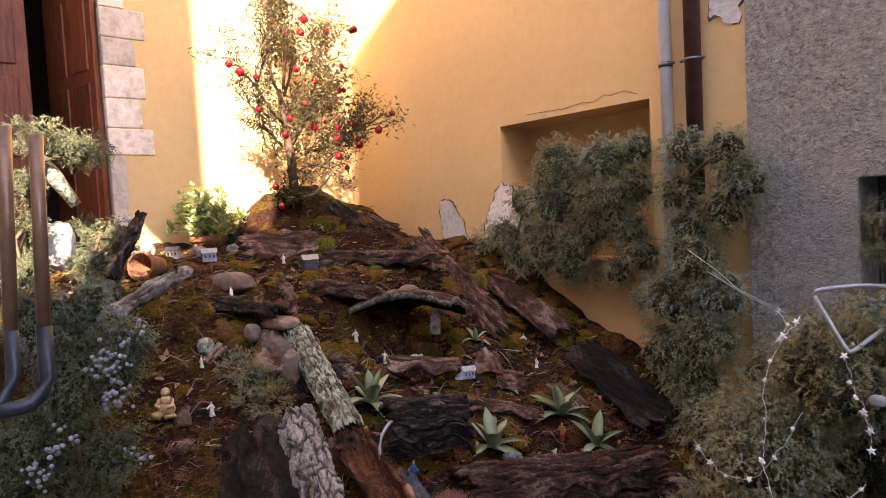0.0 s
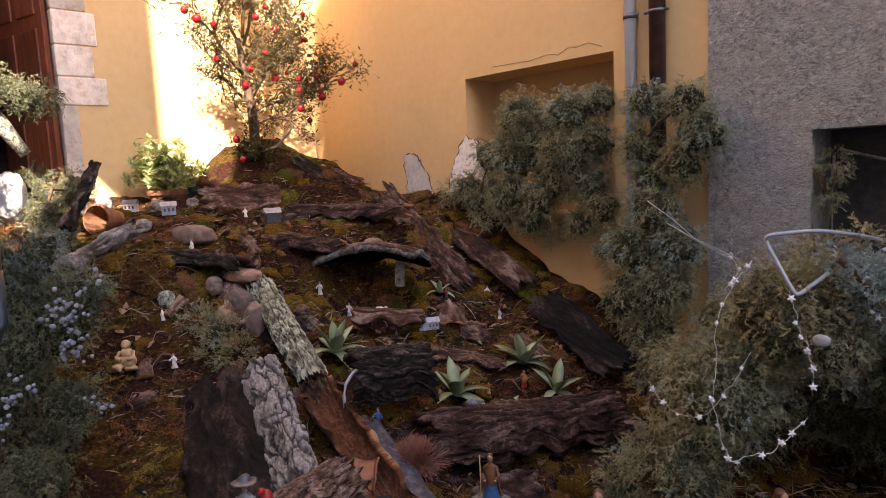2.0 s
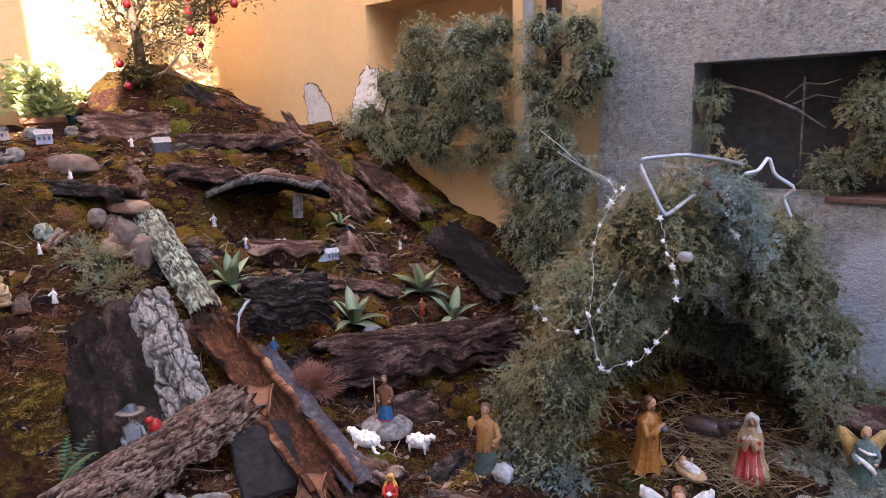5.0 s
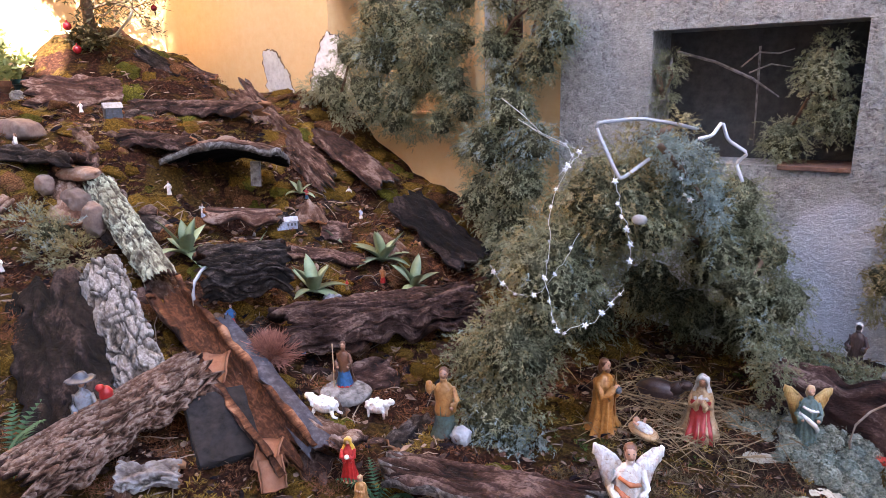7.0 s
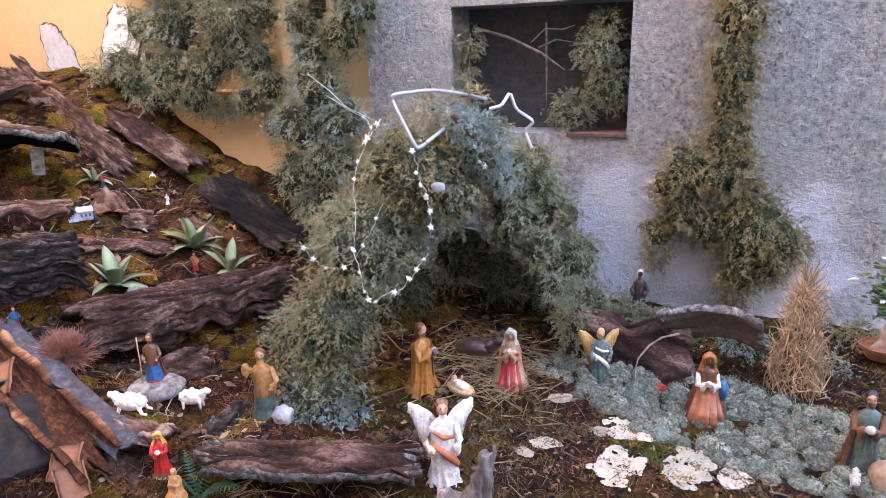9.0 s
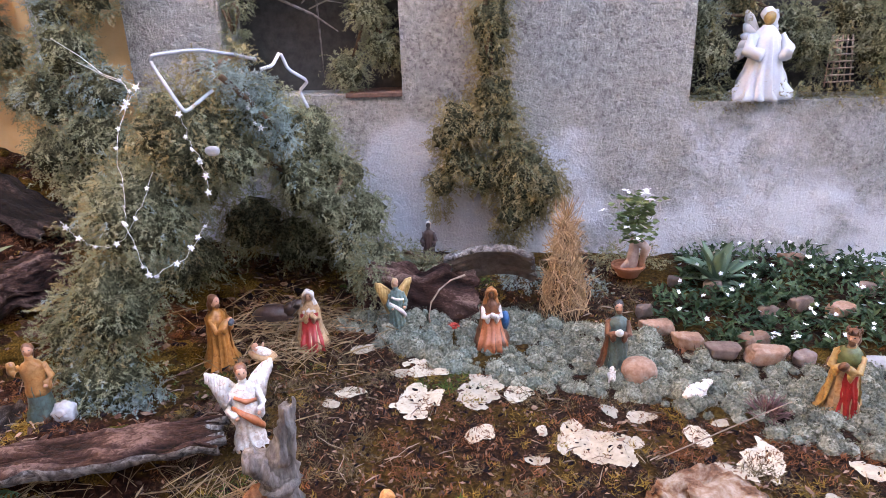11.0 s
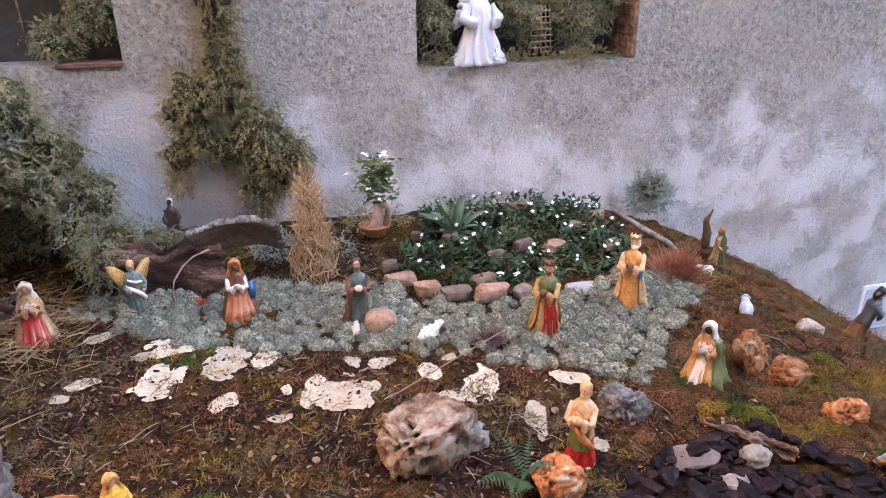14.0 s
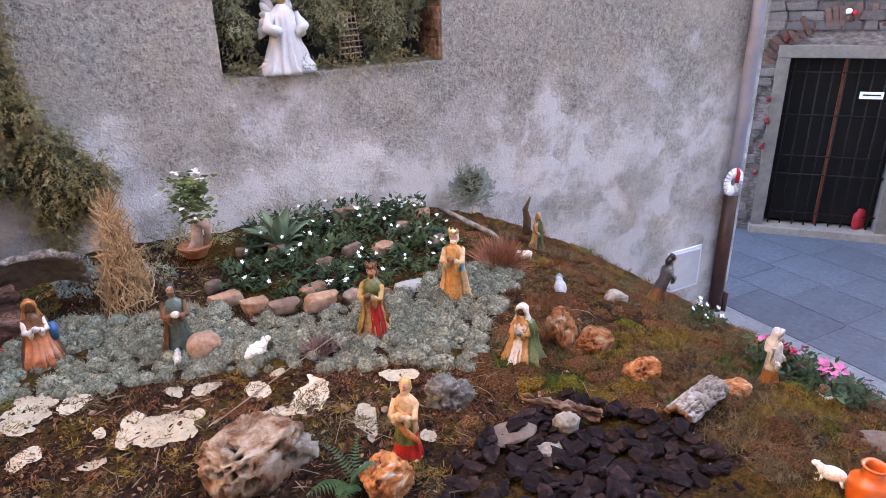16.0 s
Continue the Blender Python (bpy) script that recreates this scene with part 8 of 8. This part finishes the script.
for z0, d, ln in ((.35, (.1, .9, .25), .42), (.42, (-.1, -.6, .5), .30), (.50, (-.2, .6, .5), .45), (.62, (.2, -.7, .55), .45), (.70, (0, .5, .8), .45), (.8, (-.1, -.3, .95), .42), (.95, (.1, .05, 1), .35), (.45, (.5, .2, .5), .3), (.9, (-.3, .5, .7), .4), (.25, (.2, .5, .1), .3)):
    grow(Vector((0, -.06 * z0, z0)), Vector(d).normalized(), ln * 1.12, .016, 3)
for _ in range(170):
    t, u = rg.uniform(0, 6.28), rg.uniform(-1, 1)
    k = rg.uniform(.35, 1) ** .6
    q = math.sqrt(1 - u * u)
    e = Vector((.42 * k * q * math.cos(t), .10 + .50 * k * q * math.sin(t), .88 + .78 * k * u))
    e += Vector((0, noise.noise(e * 4), noise.noise(e * 4 + Vector((9, 0, 0))))) * .16
    base = min((l[0][-1] for l in limbs[1:]), key=lambda v: (v - e).length)
    limbs.append(([base, base.lerp(e, .5) + Vector((0, 0, .03)), e], [.006, .005, .003]))
    tips.extend([e, e, base.lerp(e, .6)])
limbs = limbs[:1] + [([Vector((p[0], p[1] * .8, p[2])) for p in pts], r) for pts, r in limbs[1:]]
tips = [Vector((p.x, p.y * .8, p.z)) for p in tips]
for pts, r in limbs[:1]:
    tube("trunk", pts, r, M_TRUNK, tree, 12)
V, F = [], []
for pts, r in limbs[1:]:
    v, f = tube_verts(pts, r, 5)
    F += [tuple(i + len(V) for i in g) for g in f]
    V += v
put("limb", mesh_of("limb", V, F, M_TRUNK, True), tree)
lf = [(np.array([(0, 0, 0), (.45, .115, .05), (1, 0, -.03), (.45, -.115, .05)], float), [(0, 1, 2), (0, 2, 3)], 0)]
pl = []
for t in tips:
    for _ in range(8):
        p = t + Vector((rg.gauss(0, .05), rg.gauss(0, .05), rg.gauss(0, .045)))
        pl.append((p, np.array(Euler((rg.uniform(-1, 1), rg.uniform(-1, .8), rg.uniform(0, 6.28))).to_matrix()), rg.uniform(.036, .062), 0))
put("leaves", scattered("leaves", lf, [M_OLIVE], pl), tree)["kind"] = "stuff"
M_BAUBLE = simple("red_bauble", [(0.3, (0.22, 0.008, 0.012)), (0.7, (0.33, 0.014, 0.02))], 10, 0.15, 0.0, vary=0.1, spec=0.8)
bm = bmesh.new()
bmesh.ops.create_uvsphere(bm, u_segments=16, v_segments=10, radius=.031)
bmesh.ops.create_cone(bm, cap_ends=True, segments=8, radius1=.008, radius2=.006, depth=.014, matrix=Matrix.Translation((0, 0, .035)))
bauble = part("bauble", bm, M_BAUBLE, smooth=True)
tagged(bauble, "shiny red bauble hanging in the olive tree", "bauble", group="baubles")
hang = [t for t in tips if t.z > .1 and t.x > .06]
rg.shuffle(hang)
bauble.location = Vector(tree.location) + hang[0] - Vector((0, 0, .05))
for t in hang[1:36]:
    copy_thing(bauble, Matrix.Translation(Vector(tree.location) + t - Vector((0, 0, .05))) @ Matrix.Diagonal((*(rg.uniform(.7, 1.15),) * 3, 1)))
M_HOSE = simple("yellowed_hose", [(0.3, (0.34, 0.27, 0.16)), (0.7, (0.48, 0.40, 0.27))], 20, 0.4, 0.1)
tagged(tube("hoop", [(-4.80, 2.40, 1.97), (-4.57, 2.40, 1.895), (-4.26, 2.38, 1.86), (-3.98, 2.39, 1.886), (-3.79, 2.40, 1.985), (-3.76, 2.42, 2.04)], .009, M_HOSE, None, 8), "pale plastic hose hoop round the tree foot", "hose")
tagged(tube("hose", [(-1.78, 1.40, .555), (-1.78, 1.398, .62), (-1.78, 1.415, .675), (-1.78, 1.455, .715), (-1.78, 1.515, .742), (-1.79, 1.56, .785)], .008, M_TUBE, None, 8), "pale curved plastic hose against dark bark", "hose")
leafy_bed("olive_shoots", lambda rg: (-4.32 + rg.gauss(0, .12), 2.36 + rg.gauss(0, .07), 1.80 + rg.gauss(0, .05)), 70, "leafy olive shoots at the foot of the trunk", 52, leaf=.055, flower=0, hi=.16, lm=M_OLIVE)
for x, y, z in ((-4.26, 2.24, 1.80), (-4.40, 2.26, 1.97)):
    copy_thing(bauble, Matrix.Translation((x, y, z)))

# shrub by the wall
branch_pile("rosemary_shrub", [(3.50, 3.22, .20, .12), (3.44, 3.24, .12, .10), (3.58, 3.24, .14, .10)], 12000, "wispy grey-green shrub against the wall", 61, blue=.6, dry=0, size=.031, hang=-0.5, limbs=2)
branch_pile("cypress_sprig", [(0.60, 3.05, .18, .09), (0.50, 3.0, .2, .08), (.72, 3.1, .2, .08)], 9000, "cypress sprigs round the dark figure", 62, blue=.4, dry=.2, size=.031, limbs=1)
branch_pile("cypress_sprig", [(-0.42, 1.86, .08, .11), (-0.55, 1.84, .10, .10), (-0.35, 1.9, .08, .09)], 12000, "blue cypress sprigs at the hut foot", 63, blue=1.0, dry=0, size=.031, limbs=1)
branch_pile("cypress_sprig", [(1.15, 3.0, .16, .10), (1.5, 2.95, .13, .07)], 9000, "blue-green sprigs behind the straw", 64, blue=.8, dry=0, size=.031, limbs=1)

# ==== ground cover, too fine to pick apart ====
def front_line(x):
    return float(np.interp(x, [.2, .6, 1.25, 1.55, 2.1, 2.54, 2.85, 3.2], [2.6, 2.34, 2.07, 2.03, 1.76, 1.53, 1.9, 2.2]))


def back_line(x):
    return float(np.interp(x, [.2, 1.1, 1.75, 2.0, 2.3, 2.9, 3.3], [2.75, 2.72, 2.52, 2.3, 2.25, 2.45, 2.4]))


def in_lichen(x, y):
    w = .06 * noise.noise(Vector((x * 6, y * 6, 1)))
    return .25 < x < 3.25 and front_line(x) + w < y < back_line(x) + w


def in_chips(x, y):
    return 1.98 < x < 2.98 and y < float(np.interp(x, [2.0, 2.3, 2.7, 2.95], [0.98, 1.12, 1.20, 0.85])) and x > float(np.interp(y, [.6, .9, 1.1], [2.0, 2.02, 2.2]))


def on_planter(x, y):
    return math.hypot((x + 4.45) / 0.85, (y - 2.66) / 0.75) < 0.85


def in_garden(x, y):
    return 1.78 < x < 3.15 and y > float(np.interp(x, [1.7, 2.1, 2.5, 3.0, 3.2], [2.66, 2.45, 2.42, 2.5, 2.75]))


rg = random.Random(71)


def clump(n, spread):
    V, F = [], []
    for k in range(n):
        t, u = rg.uniform(0, 6.28), rg.uniform(-.05, 1)
        q = math.sqrt(1 - u * u)
        d = Vector((q * math.cos(t), q * math.sin(t), u))
        p = d * rg.uniform(.72, .95)
        e = (d + Vector((rg.uniform(-.6, .6), rg.uniform(-.6, .6), rg.uniform(-.3, .5)))).normalized()
        a = e.orthogonal().normalized() * spread
        a.rotate(Euler((0, 0, rg.uniform(0, 6.28))))
        i = len(V)
        V += [p + a, p - a, p + e * rg.uniform(.09, .19)]
        F.append((i, i + 1, i + 2))
    bc = bmesh.new()
    bmesh.ops.create_icosphere(bc, subdivisions=2, radius=1.0)
    m, o = len(V), Vector((rg.uniform(0, 50), 0, 0))
    V += [w.co * (.80 + .22 * noise.noise(w.co * 2.4 + o)) for w in bc.verts]
    F += [tuple(w.index + m for w in f.verts) for f in bc.faces if f.calc_center_median().z > -.2]
    bc.free()
    return np.array([tuple(v) for v in V]), F


LICH = []
for k in range(6):
    v, f = clump(150, .08)
    LICH.append((v, f, 0 if k < 4 else 1))
places = []
while len(places) < 960:
    x, y = rg.uniform(.25, 3.25), rg.uniform(1.5, 2.8)
    if in_lichen(x, y) and not in_garden(x, y):
        blue = rg.random() < (.10 if x < 1.3 else .03)
        places.append((np.array((x, y, ground_z(x, y) - .004)), np.array(Euler((0, 0, rg.uniform(0, 6.28))).to_matrix()), rg.choice((.022, .03, .036, .044, .055)) * rg.uniform(.8, 1.2), rg.choice((4, 5)) if blue else rg.randrange(4)))
for x, y, s in ((0.62, 2.42, .06), (0.55, 2.45, .05), (0.70, 2.47, .06), (1.16, 2.12, .05), (2.36, 1.52, .05), (1.25, 2.16, .05)):
    places.append((np.array((x, y, ground_z(x, y))), np.eye(3), s, 5))
tagged(put("reindeer_lichen", scattered("reindeer_lichen", LICH, [M_LICHEN, M_LICHENG], places)), "cushions of grey-green reindeer lichen", "lichen", kind="stuff")


def tuft(n, ln, w, lean):
    V, F = [], []
    for k in range(n):
        t = rg.uniform(0, 6.28)
        p = Vector((rg.uniform(-.5, .5), rg.uniform(-.5, .5), 0))
        d = Vector((math.cos(t) * lean, math.sin(t) * lean, rg.uniform(.3, 1))).normalized() * ln * rg.uniform(.5, 1.1)
        s = Vector((-math.sin(t), math.cos(t), 0)) * w
        m = p + d * .55 + Vector((0, 0, .12 * ln))
        i = len(V)
        V += [p - s, p + s, m + s * .7, p + d, m - s * .7]
        F += [(i, i + 1, i + 2, i + 4), (i + 4, i + 2, i + 3)]
    return np.array([tuple(v) for v in V]), F


TUFTS = []
for mi in range(3):
    for k in range(3):
        v, f = tuft(7, .9, .08, 1.0)
        TUFTS.append((v, f, mi))
flat_leaf = (np.array([(0, 0, 0), (.45, .22, .10), (1, 0, .02), (.45, -.22, .06)], float), [(0, 1, 2), (0, 2, 3)], 3)
twiglet = (np.array([(0, 0, 0), (0, .03, .03), (1, .1, .12), (.5, .06, .16)], float), [(0, 1, 3), (0, 3, 2), (1, 2, 3)], 4)
TUFTS += [flat_leaf, twiglet]
places = []
while len(places) < 14000:
    x, y = (rg.uniform(-4.2, -.4) if rg.random() < .35 else rg.uniform(-4.6, 4.6)), rg.uniform(.5, 3.35)
    if in_lichen(x, y) or in_garden(x, y) or in_chips(x, y) or (on_planter(x, y) and rg.random() < .85):
        continue
    z = ground_z(x, y)
    patch = noise.noise(Vector((x * 2.6, y * 2.6, 5))) + .5 * noise.noise(Vector((x * 7, y * 7, 8)))
    r = rg.random()
    if x < -.4:
        if patch < -.02 and r < .8:
            continue
        k = 0 if patch > .12 else (2 if r < .6 else 0)
        kind = k * 3 + rg.randrange(3) if r < .86 else (9 if r < .92 else 10)
    else:
        k = 2 if r < .62 else 0
        if patch > .42:
            k = 1 if rg.random() < .5 else 0
        kind = k * 3 + rg.randrange(3)
        if r > .78 and x < 2.9:
            kind = 9 if r < .9 else 10
    s = rg.uniform(.014, .03) if kind < 9 else rg.uniform(.015, .035) if kind == 9 else rg.uniform(.03, .08)
    places.append((np.array((x, y, z + (.002 if kind < 9 else .012))), np.array(Euler((rg.uniform(-.25, .25), rg.uniform(-.25, .25), rg.uniform(0, 6.28))).to_matrix()), s, kind))
tagged(put("moss_and_litter", scattered("moss_and_litter", TUFTS, [M_MOSSY, M_MOSSG, M_MOSSB, M_LITTER, M_TWIG], places)), "moss tufts, fallen leaves and twigs", "ground cover", kind="stuff")

# cushions of moss and wiry dry plants
def wisp(n, spread, low, high):
    V, F = [], []
    for k in range(n):
        t, u = rg.uniform(0, 6.28), rg.uniform(low, high)
        q = math.sqrt(max(0.0, 1 - u * u))
        d = Vector((q * math.cos(t), q * math.sin(t), u))
        p = Vector((rg.uniform(-.6, .6), rg.uniform(-.6, .6), rg.uniform(0, .25)))
        a = d.orthogonal().normalized() * spread
        i = len(V)
        V += [p + a, p - a, p + d * rg.uniform(.35, .8)]
        F.append((i, i + 1, i + 2))
    return np.array([tuple(v) for v in V]), F


CUSH = []
for mi in range(4):
    for k in range(3):
        CUSH.append((*wisp(41, .045 if mi < 2 else .028, .1, 1.0), mi))
places = []
while len(places) < 5200:
    x, y = (rg.uniform(-4.2, -.3) if rg.random() < .52 else rg.uniform(-.2, 4.6)), rg.uniform(.5, 3.3)
    if in_lichen(x, y) or in_garden(x, y) or in_chips(x, y) or (on_planter(x, y) and rg.random() < .8):
        continue
    w = noise.noise(Vector((x * 2.6, y * 2.6, 5))) + .5 * noise.noise(Vector((x * 7, y * 7, 8)))
    v = noise.noise(Vector((x * 1.9, y * 1.9, 15))) + .4 * noise.noise(Vector((x * 8, y * 8, 18)))
    if x < -.3:
        kind = 0 if w > .05 else 2 if v > -.22 else None
    else:
        kind = 1 if w > .52 else 0 if w > .2 else 2 if v > .2 else 3 if v < .08 else None
    if kind is None:
        continue
    s = (rg.uniform(.025, .06) if kind < 2 else rg.uniform(.03, .07)) * (1.25 if x > 2.4 else 1)
    places.append((np.array((x, y, ground_z(x, y) - .002)), np.array(Euler((rg.uniform(-.2, .2), rg.uniform(-.2, .2), rg.uniform(0, 6.28))).to_matrix()) @ np.diag((1, 1, .55 if kind < 2 else .8)), s, kind * 3 + rg.randrange(3)))
for _ in range(1500):
    x, y = rg.uniform(2.6, 4.1), rg.uniform(.25, 1.5)
    if in_chips(x, y):
        continue
    w = noise.noise(Vector((x * 3.1, y * 3.1, 25)))
    kind = 0 if w > .25 else 1 if w < -.38 else rg.choice((2, 3, 3))
    places.append((np.array((x, y, ground_z(x, y) - 1.1 * max(0.0, 0.42 - y) - .002)), np.array(Euler((rg.uniform(-.3, .3), rg.uniform(-.3, .3), rg.uniform(0, 6.28))).to_matrix()), rg.uniform(.03, .06), kind * 3 + rg.randrange(3)))
tagged(put("moss_cushions", scattered("moss_cushions", CUSH, [M_MOSSY, M_MOSSG, M_MOSSB, M_MOSSD], places)), "cushions of ochre moss and brown dry moss", "moss", kind="stuff")

# thick pillows of moss
PILLOW = []
for mi in range(3):
    for k in range(4):
        bc = bmesh.new()
        bmesh.ops.create_icosphere(bc, subdivisions=3, radius=1.0)
        o = Vector((mi * 9, k * 7, 0))
        v = np.array([tuple(Vector((w.co.x, w.co.y, w.co.z * .46)) * (1 + .45 * noise.noise(w.co * 1.5 + o) + .22 * noise.noise(w.co * 4 + o) + .14 * noise.noise(w.co * 8 + o) + .12 * noise.noise(w.co * 17 + o))) for w in bc.verts])
        PILLOW.append((v, [tuple(w.index for w in f.verts) for f in bc.faces if f.calc_center_median().z > -.12], mi))
        bc.free()
M_PILLOW = [simple("ochre_moss_pillow", [(0.34, (0.022, 0.012, 0.002)), (0.48, (0.100, 0.055, 0.010)), (0.62, (0.24, 0.138, 0.026))], 130, 0.95, 1.0, 0.014, island=True, coarse=7, vary=0.6, spec=0.05),
            simple("green_moss_pillow", [(0.34, (0.014, 0.013, 0.003)), (0.48, (0.070, 0.062, 0.010)), (0.62, (0.17, 0.150, 0.026))], 130, 0.95, 1.0, 0.014, island=True, coarse=7, vary=0.6, spec=0.05),
            simple("brown_moss_pillow", [(0.34, (0.022, 0.009, 0.004)), (0.48, (0.088, 0.037, 0.016)), (0.62, (0.21, 0.102, 0.048))], 130, 0.95, 1.0, 0.014, island=True, coarse=7, vary=0.6, spec=0.05)]


def lying(x, y, yaw):
    """Turn that lays a thing on the slope of the ground."""
    n = Vector((height(x - .05, y) - height(x + .05, y), height(x, y - .05) - height(x, y + .05), .1)).normalized()
    return np.array(Vector((0, 0, 1)).rotation_difference(n).to_matrix() @ Euler((rg.uniform(-.15, .15), rg.uniform(-.15, .15), yaw)).to_matrix())


places = []
for _ in range(4200):
    x, y = (rg.uniform(-4.2, -.3), rg.uniform(.7, 3.36)) if rg.random() < .6 else (rg.uniform(2.2, 4.4), rg.uniform(.5, 3.2))
    if in_lichen(x, y) or in_garden(x, y) or in_chips(x, y) or len(places) > 900:
        continue
    w = noise.noise(Vector((x * 2.6, y * 2.6, 5))) + .5 * noise.noise(Vector((x * 7, y * 7, 8)))
    if x < 0 and y < 1.2 and rg.random() < .6:
        continue
    if (x < 0 and w < -.02) or (x > 0 and abs(w) < .12):
        continue
    kind = (0 if rg.random() < .6 else 1 if rg.random() < .25 else 2) if x < 0 else (2 if w < 0 or rg.random() < .4 else rg.choice((0, 2, 2, 1)))
    s = rg.uniform(.03, .085)
    places.append((np.array((x, y, ground_z(x, y) - .012)), lying(x, y, rg.uniform(0, 6.28)), s, kind * 4 + rg.randrange(4)))
for k in range(34):
    t = k / 33
    x = -3.05 + 1.55 * t
    y = 3.24 + rg.uniform(-.28, .10)
    places.append((np.array((x, y, ground_z(x, y) - .02)), np.array((Euler((0, .45, 0)).to_matrix() @ Euler((rg.uniform(-.2, .2), 0, rg.uniform(0, 6.28))).to_matrix())), rg.uniform(.05, .10), rg.choice((0, 0, 1, 2)) * 4 + rg.randrange(4)))
tagged(put("moss_pillows", scattered("moss_pillows", PILLOW, M_PILLOW, places, True)), "thick pillows of ochre, green and brown moss", "moss", kind="stuff")

# fallen twigs and roots on the slope
TV, TF = [], []
for k in range(220):
    x, y = (rg.uniform(-3.9, -.5), rg.uniform(.7, 3.2)) if k < 170 else (rg.uniform(-.4, 3.4), rg.uniform(.9, 2.0))
    if in_lichen(x, y) or in_chips(x, y):
        continue
    t, ln = rg.uniform(0, 6.28), rg.uniform(.05, .18)
    pts = []
    for q in (0, .35, .7, 1):
        a, b = x + math.cos(t) * ln * q, y + math.sin(t) * ln * q
        pts.append(Vector((a, b, ground_z(a, b) + .012 + .02 * math.sin(q * 3))))
        t += rg.uniform(-.25, .25)
    v, f = tube_verts(pts, [rg.uniform(.001, .0026) * (1 if x < 0 else .6)] * 3 + [.0007], 4)
    TF += [tuple(i + len(TV) for i in g) for g in f]
    TV += v
tagged(put("fallen_twigs", mesh_of("fallen_twigs", TV, TF, M_TWIG)), "thin dry twigs strewn over moss and bark", "twigs", kind="stuff")

# crumbs of bark and earth over the slope
CRUMB = []
for mi in range(3):
    for k in range(3):
        pts = [Vector((rg.uniform(.25, .55) * math.cos(t), rg.uniform(.25, .55) * math.sin(t), rg.uniform(-.06, .12))) for t in (0.3, 1.4, 2.5, 3.6, 4.6, 5.6)]
        v = np.array([tuple(q) for q in pts] + [(0, 0, rg.uniform(.12, .3))])
        CRUMB.append((v, [(i, (i + 1) % 6, 6) for i in range(6)], mi))
places = []
while len(places) < 6500:
    x, y = rg.uniform(-4.0, 3.2), rg.uniform(.55, 3.3)
    if in_lichen(x, y) or in_garden(x, y) or (x > 0 and rg.random() < .62):
        continue
    s = rg.uniform(.012, .035) if rg.random() < .8 else rg.uniform(.035, .075)
    if x > 0:
        s *= .6
    places.append((np.array((x, y, ground_z(x, y) + .004)), np.array(Euler((rg.uniform(-.6, .6), rg.uniform(-.6, .6), rg.uniform(0, 6.28))).to_matrix()) @ np.diag((1.5, .8, 1)), s, rg.choice((0, 1, 2, 0, 1, 3, 4, 5, 6, 7, 8))))
for _ in range(7000):
    x, y = rg.uniform(-.1, 2.5), rg.uniform(.75, 2.3)
    if in_lichen(x, y) or in_chips(x, y):
        continue
    places.append((np.array((x, y, ground_z(x, y) + rg.uniform(.001, .008))), np.array(Euler((rg.uniform(-.7, .7), rg.uniform(-.7, .7), rg.uniform(0, 6.28))).to_matrix()) @ np.diag((1.5, .7, 1)), rg.uniform(.006, .02), rg.choice((0, 1, 2, 0, 1, 3, 6, 7, 8))))
tagged(put("bark_crumbs", scattered("bark_crumbs", CRUMB, [M_CRUMB, M_LITTER, M_COAL], places)), "crumbled bark and earth strewn over the slope", "ground cover", kind="stuff")

# straw on the crib floor and by the bark edge
stalk = [(np.array([(-.5, -.0045, 0), (-.5, .0045, 0), (.5, .0045, .05), (.5, -.0045, .05), (0, 0, .06)], float), [(0, 1, 4), (1, 2, 4), (2, 3, 4), (3, 0, 4)], 0)]
places = []
for _ in range(900):
    if rg.random() < .75:
        x, y = rg.gauss(.05, .17), rg.gauss(2.5, .20)
    else:
        x, y = rg.uniform(-.6, .25), rg.gauss(1.42, .06)
    places.append((np.array((x, y, ground_z(x, y) + rg.uniform(.005, .04))), np.array(Euler((rg.uniform(-.3, .3), rg.uniform(-.35, .35), rg.uniform(0, 6.28))).to_matrix()), rg.uniform(.06, .2), 0))
tagged(put("loose_straw", scattered("loose_straw", stalk, [M_OLDSTRAW], places)), "loose straw strewn on the crib floor", "straw", kind="stuff")
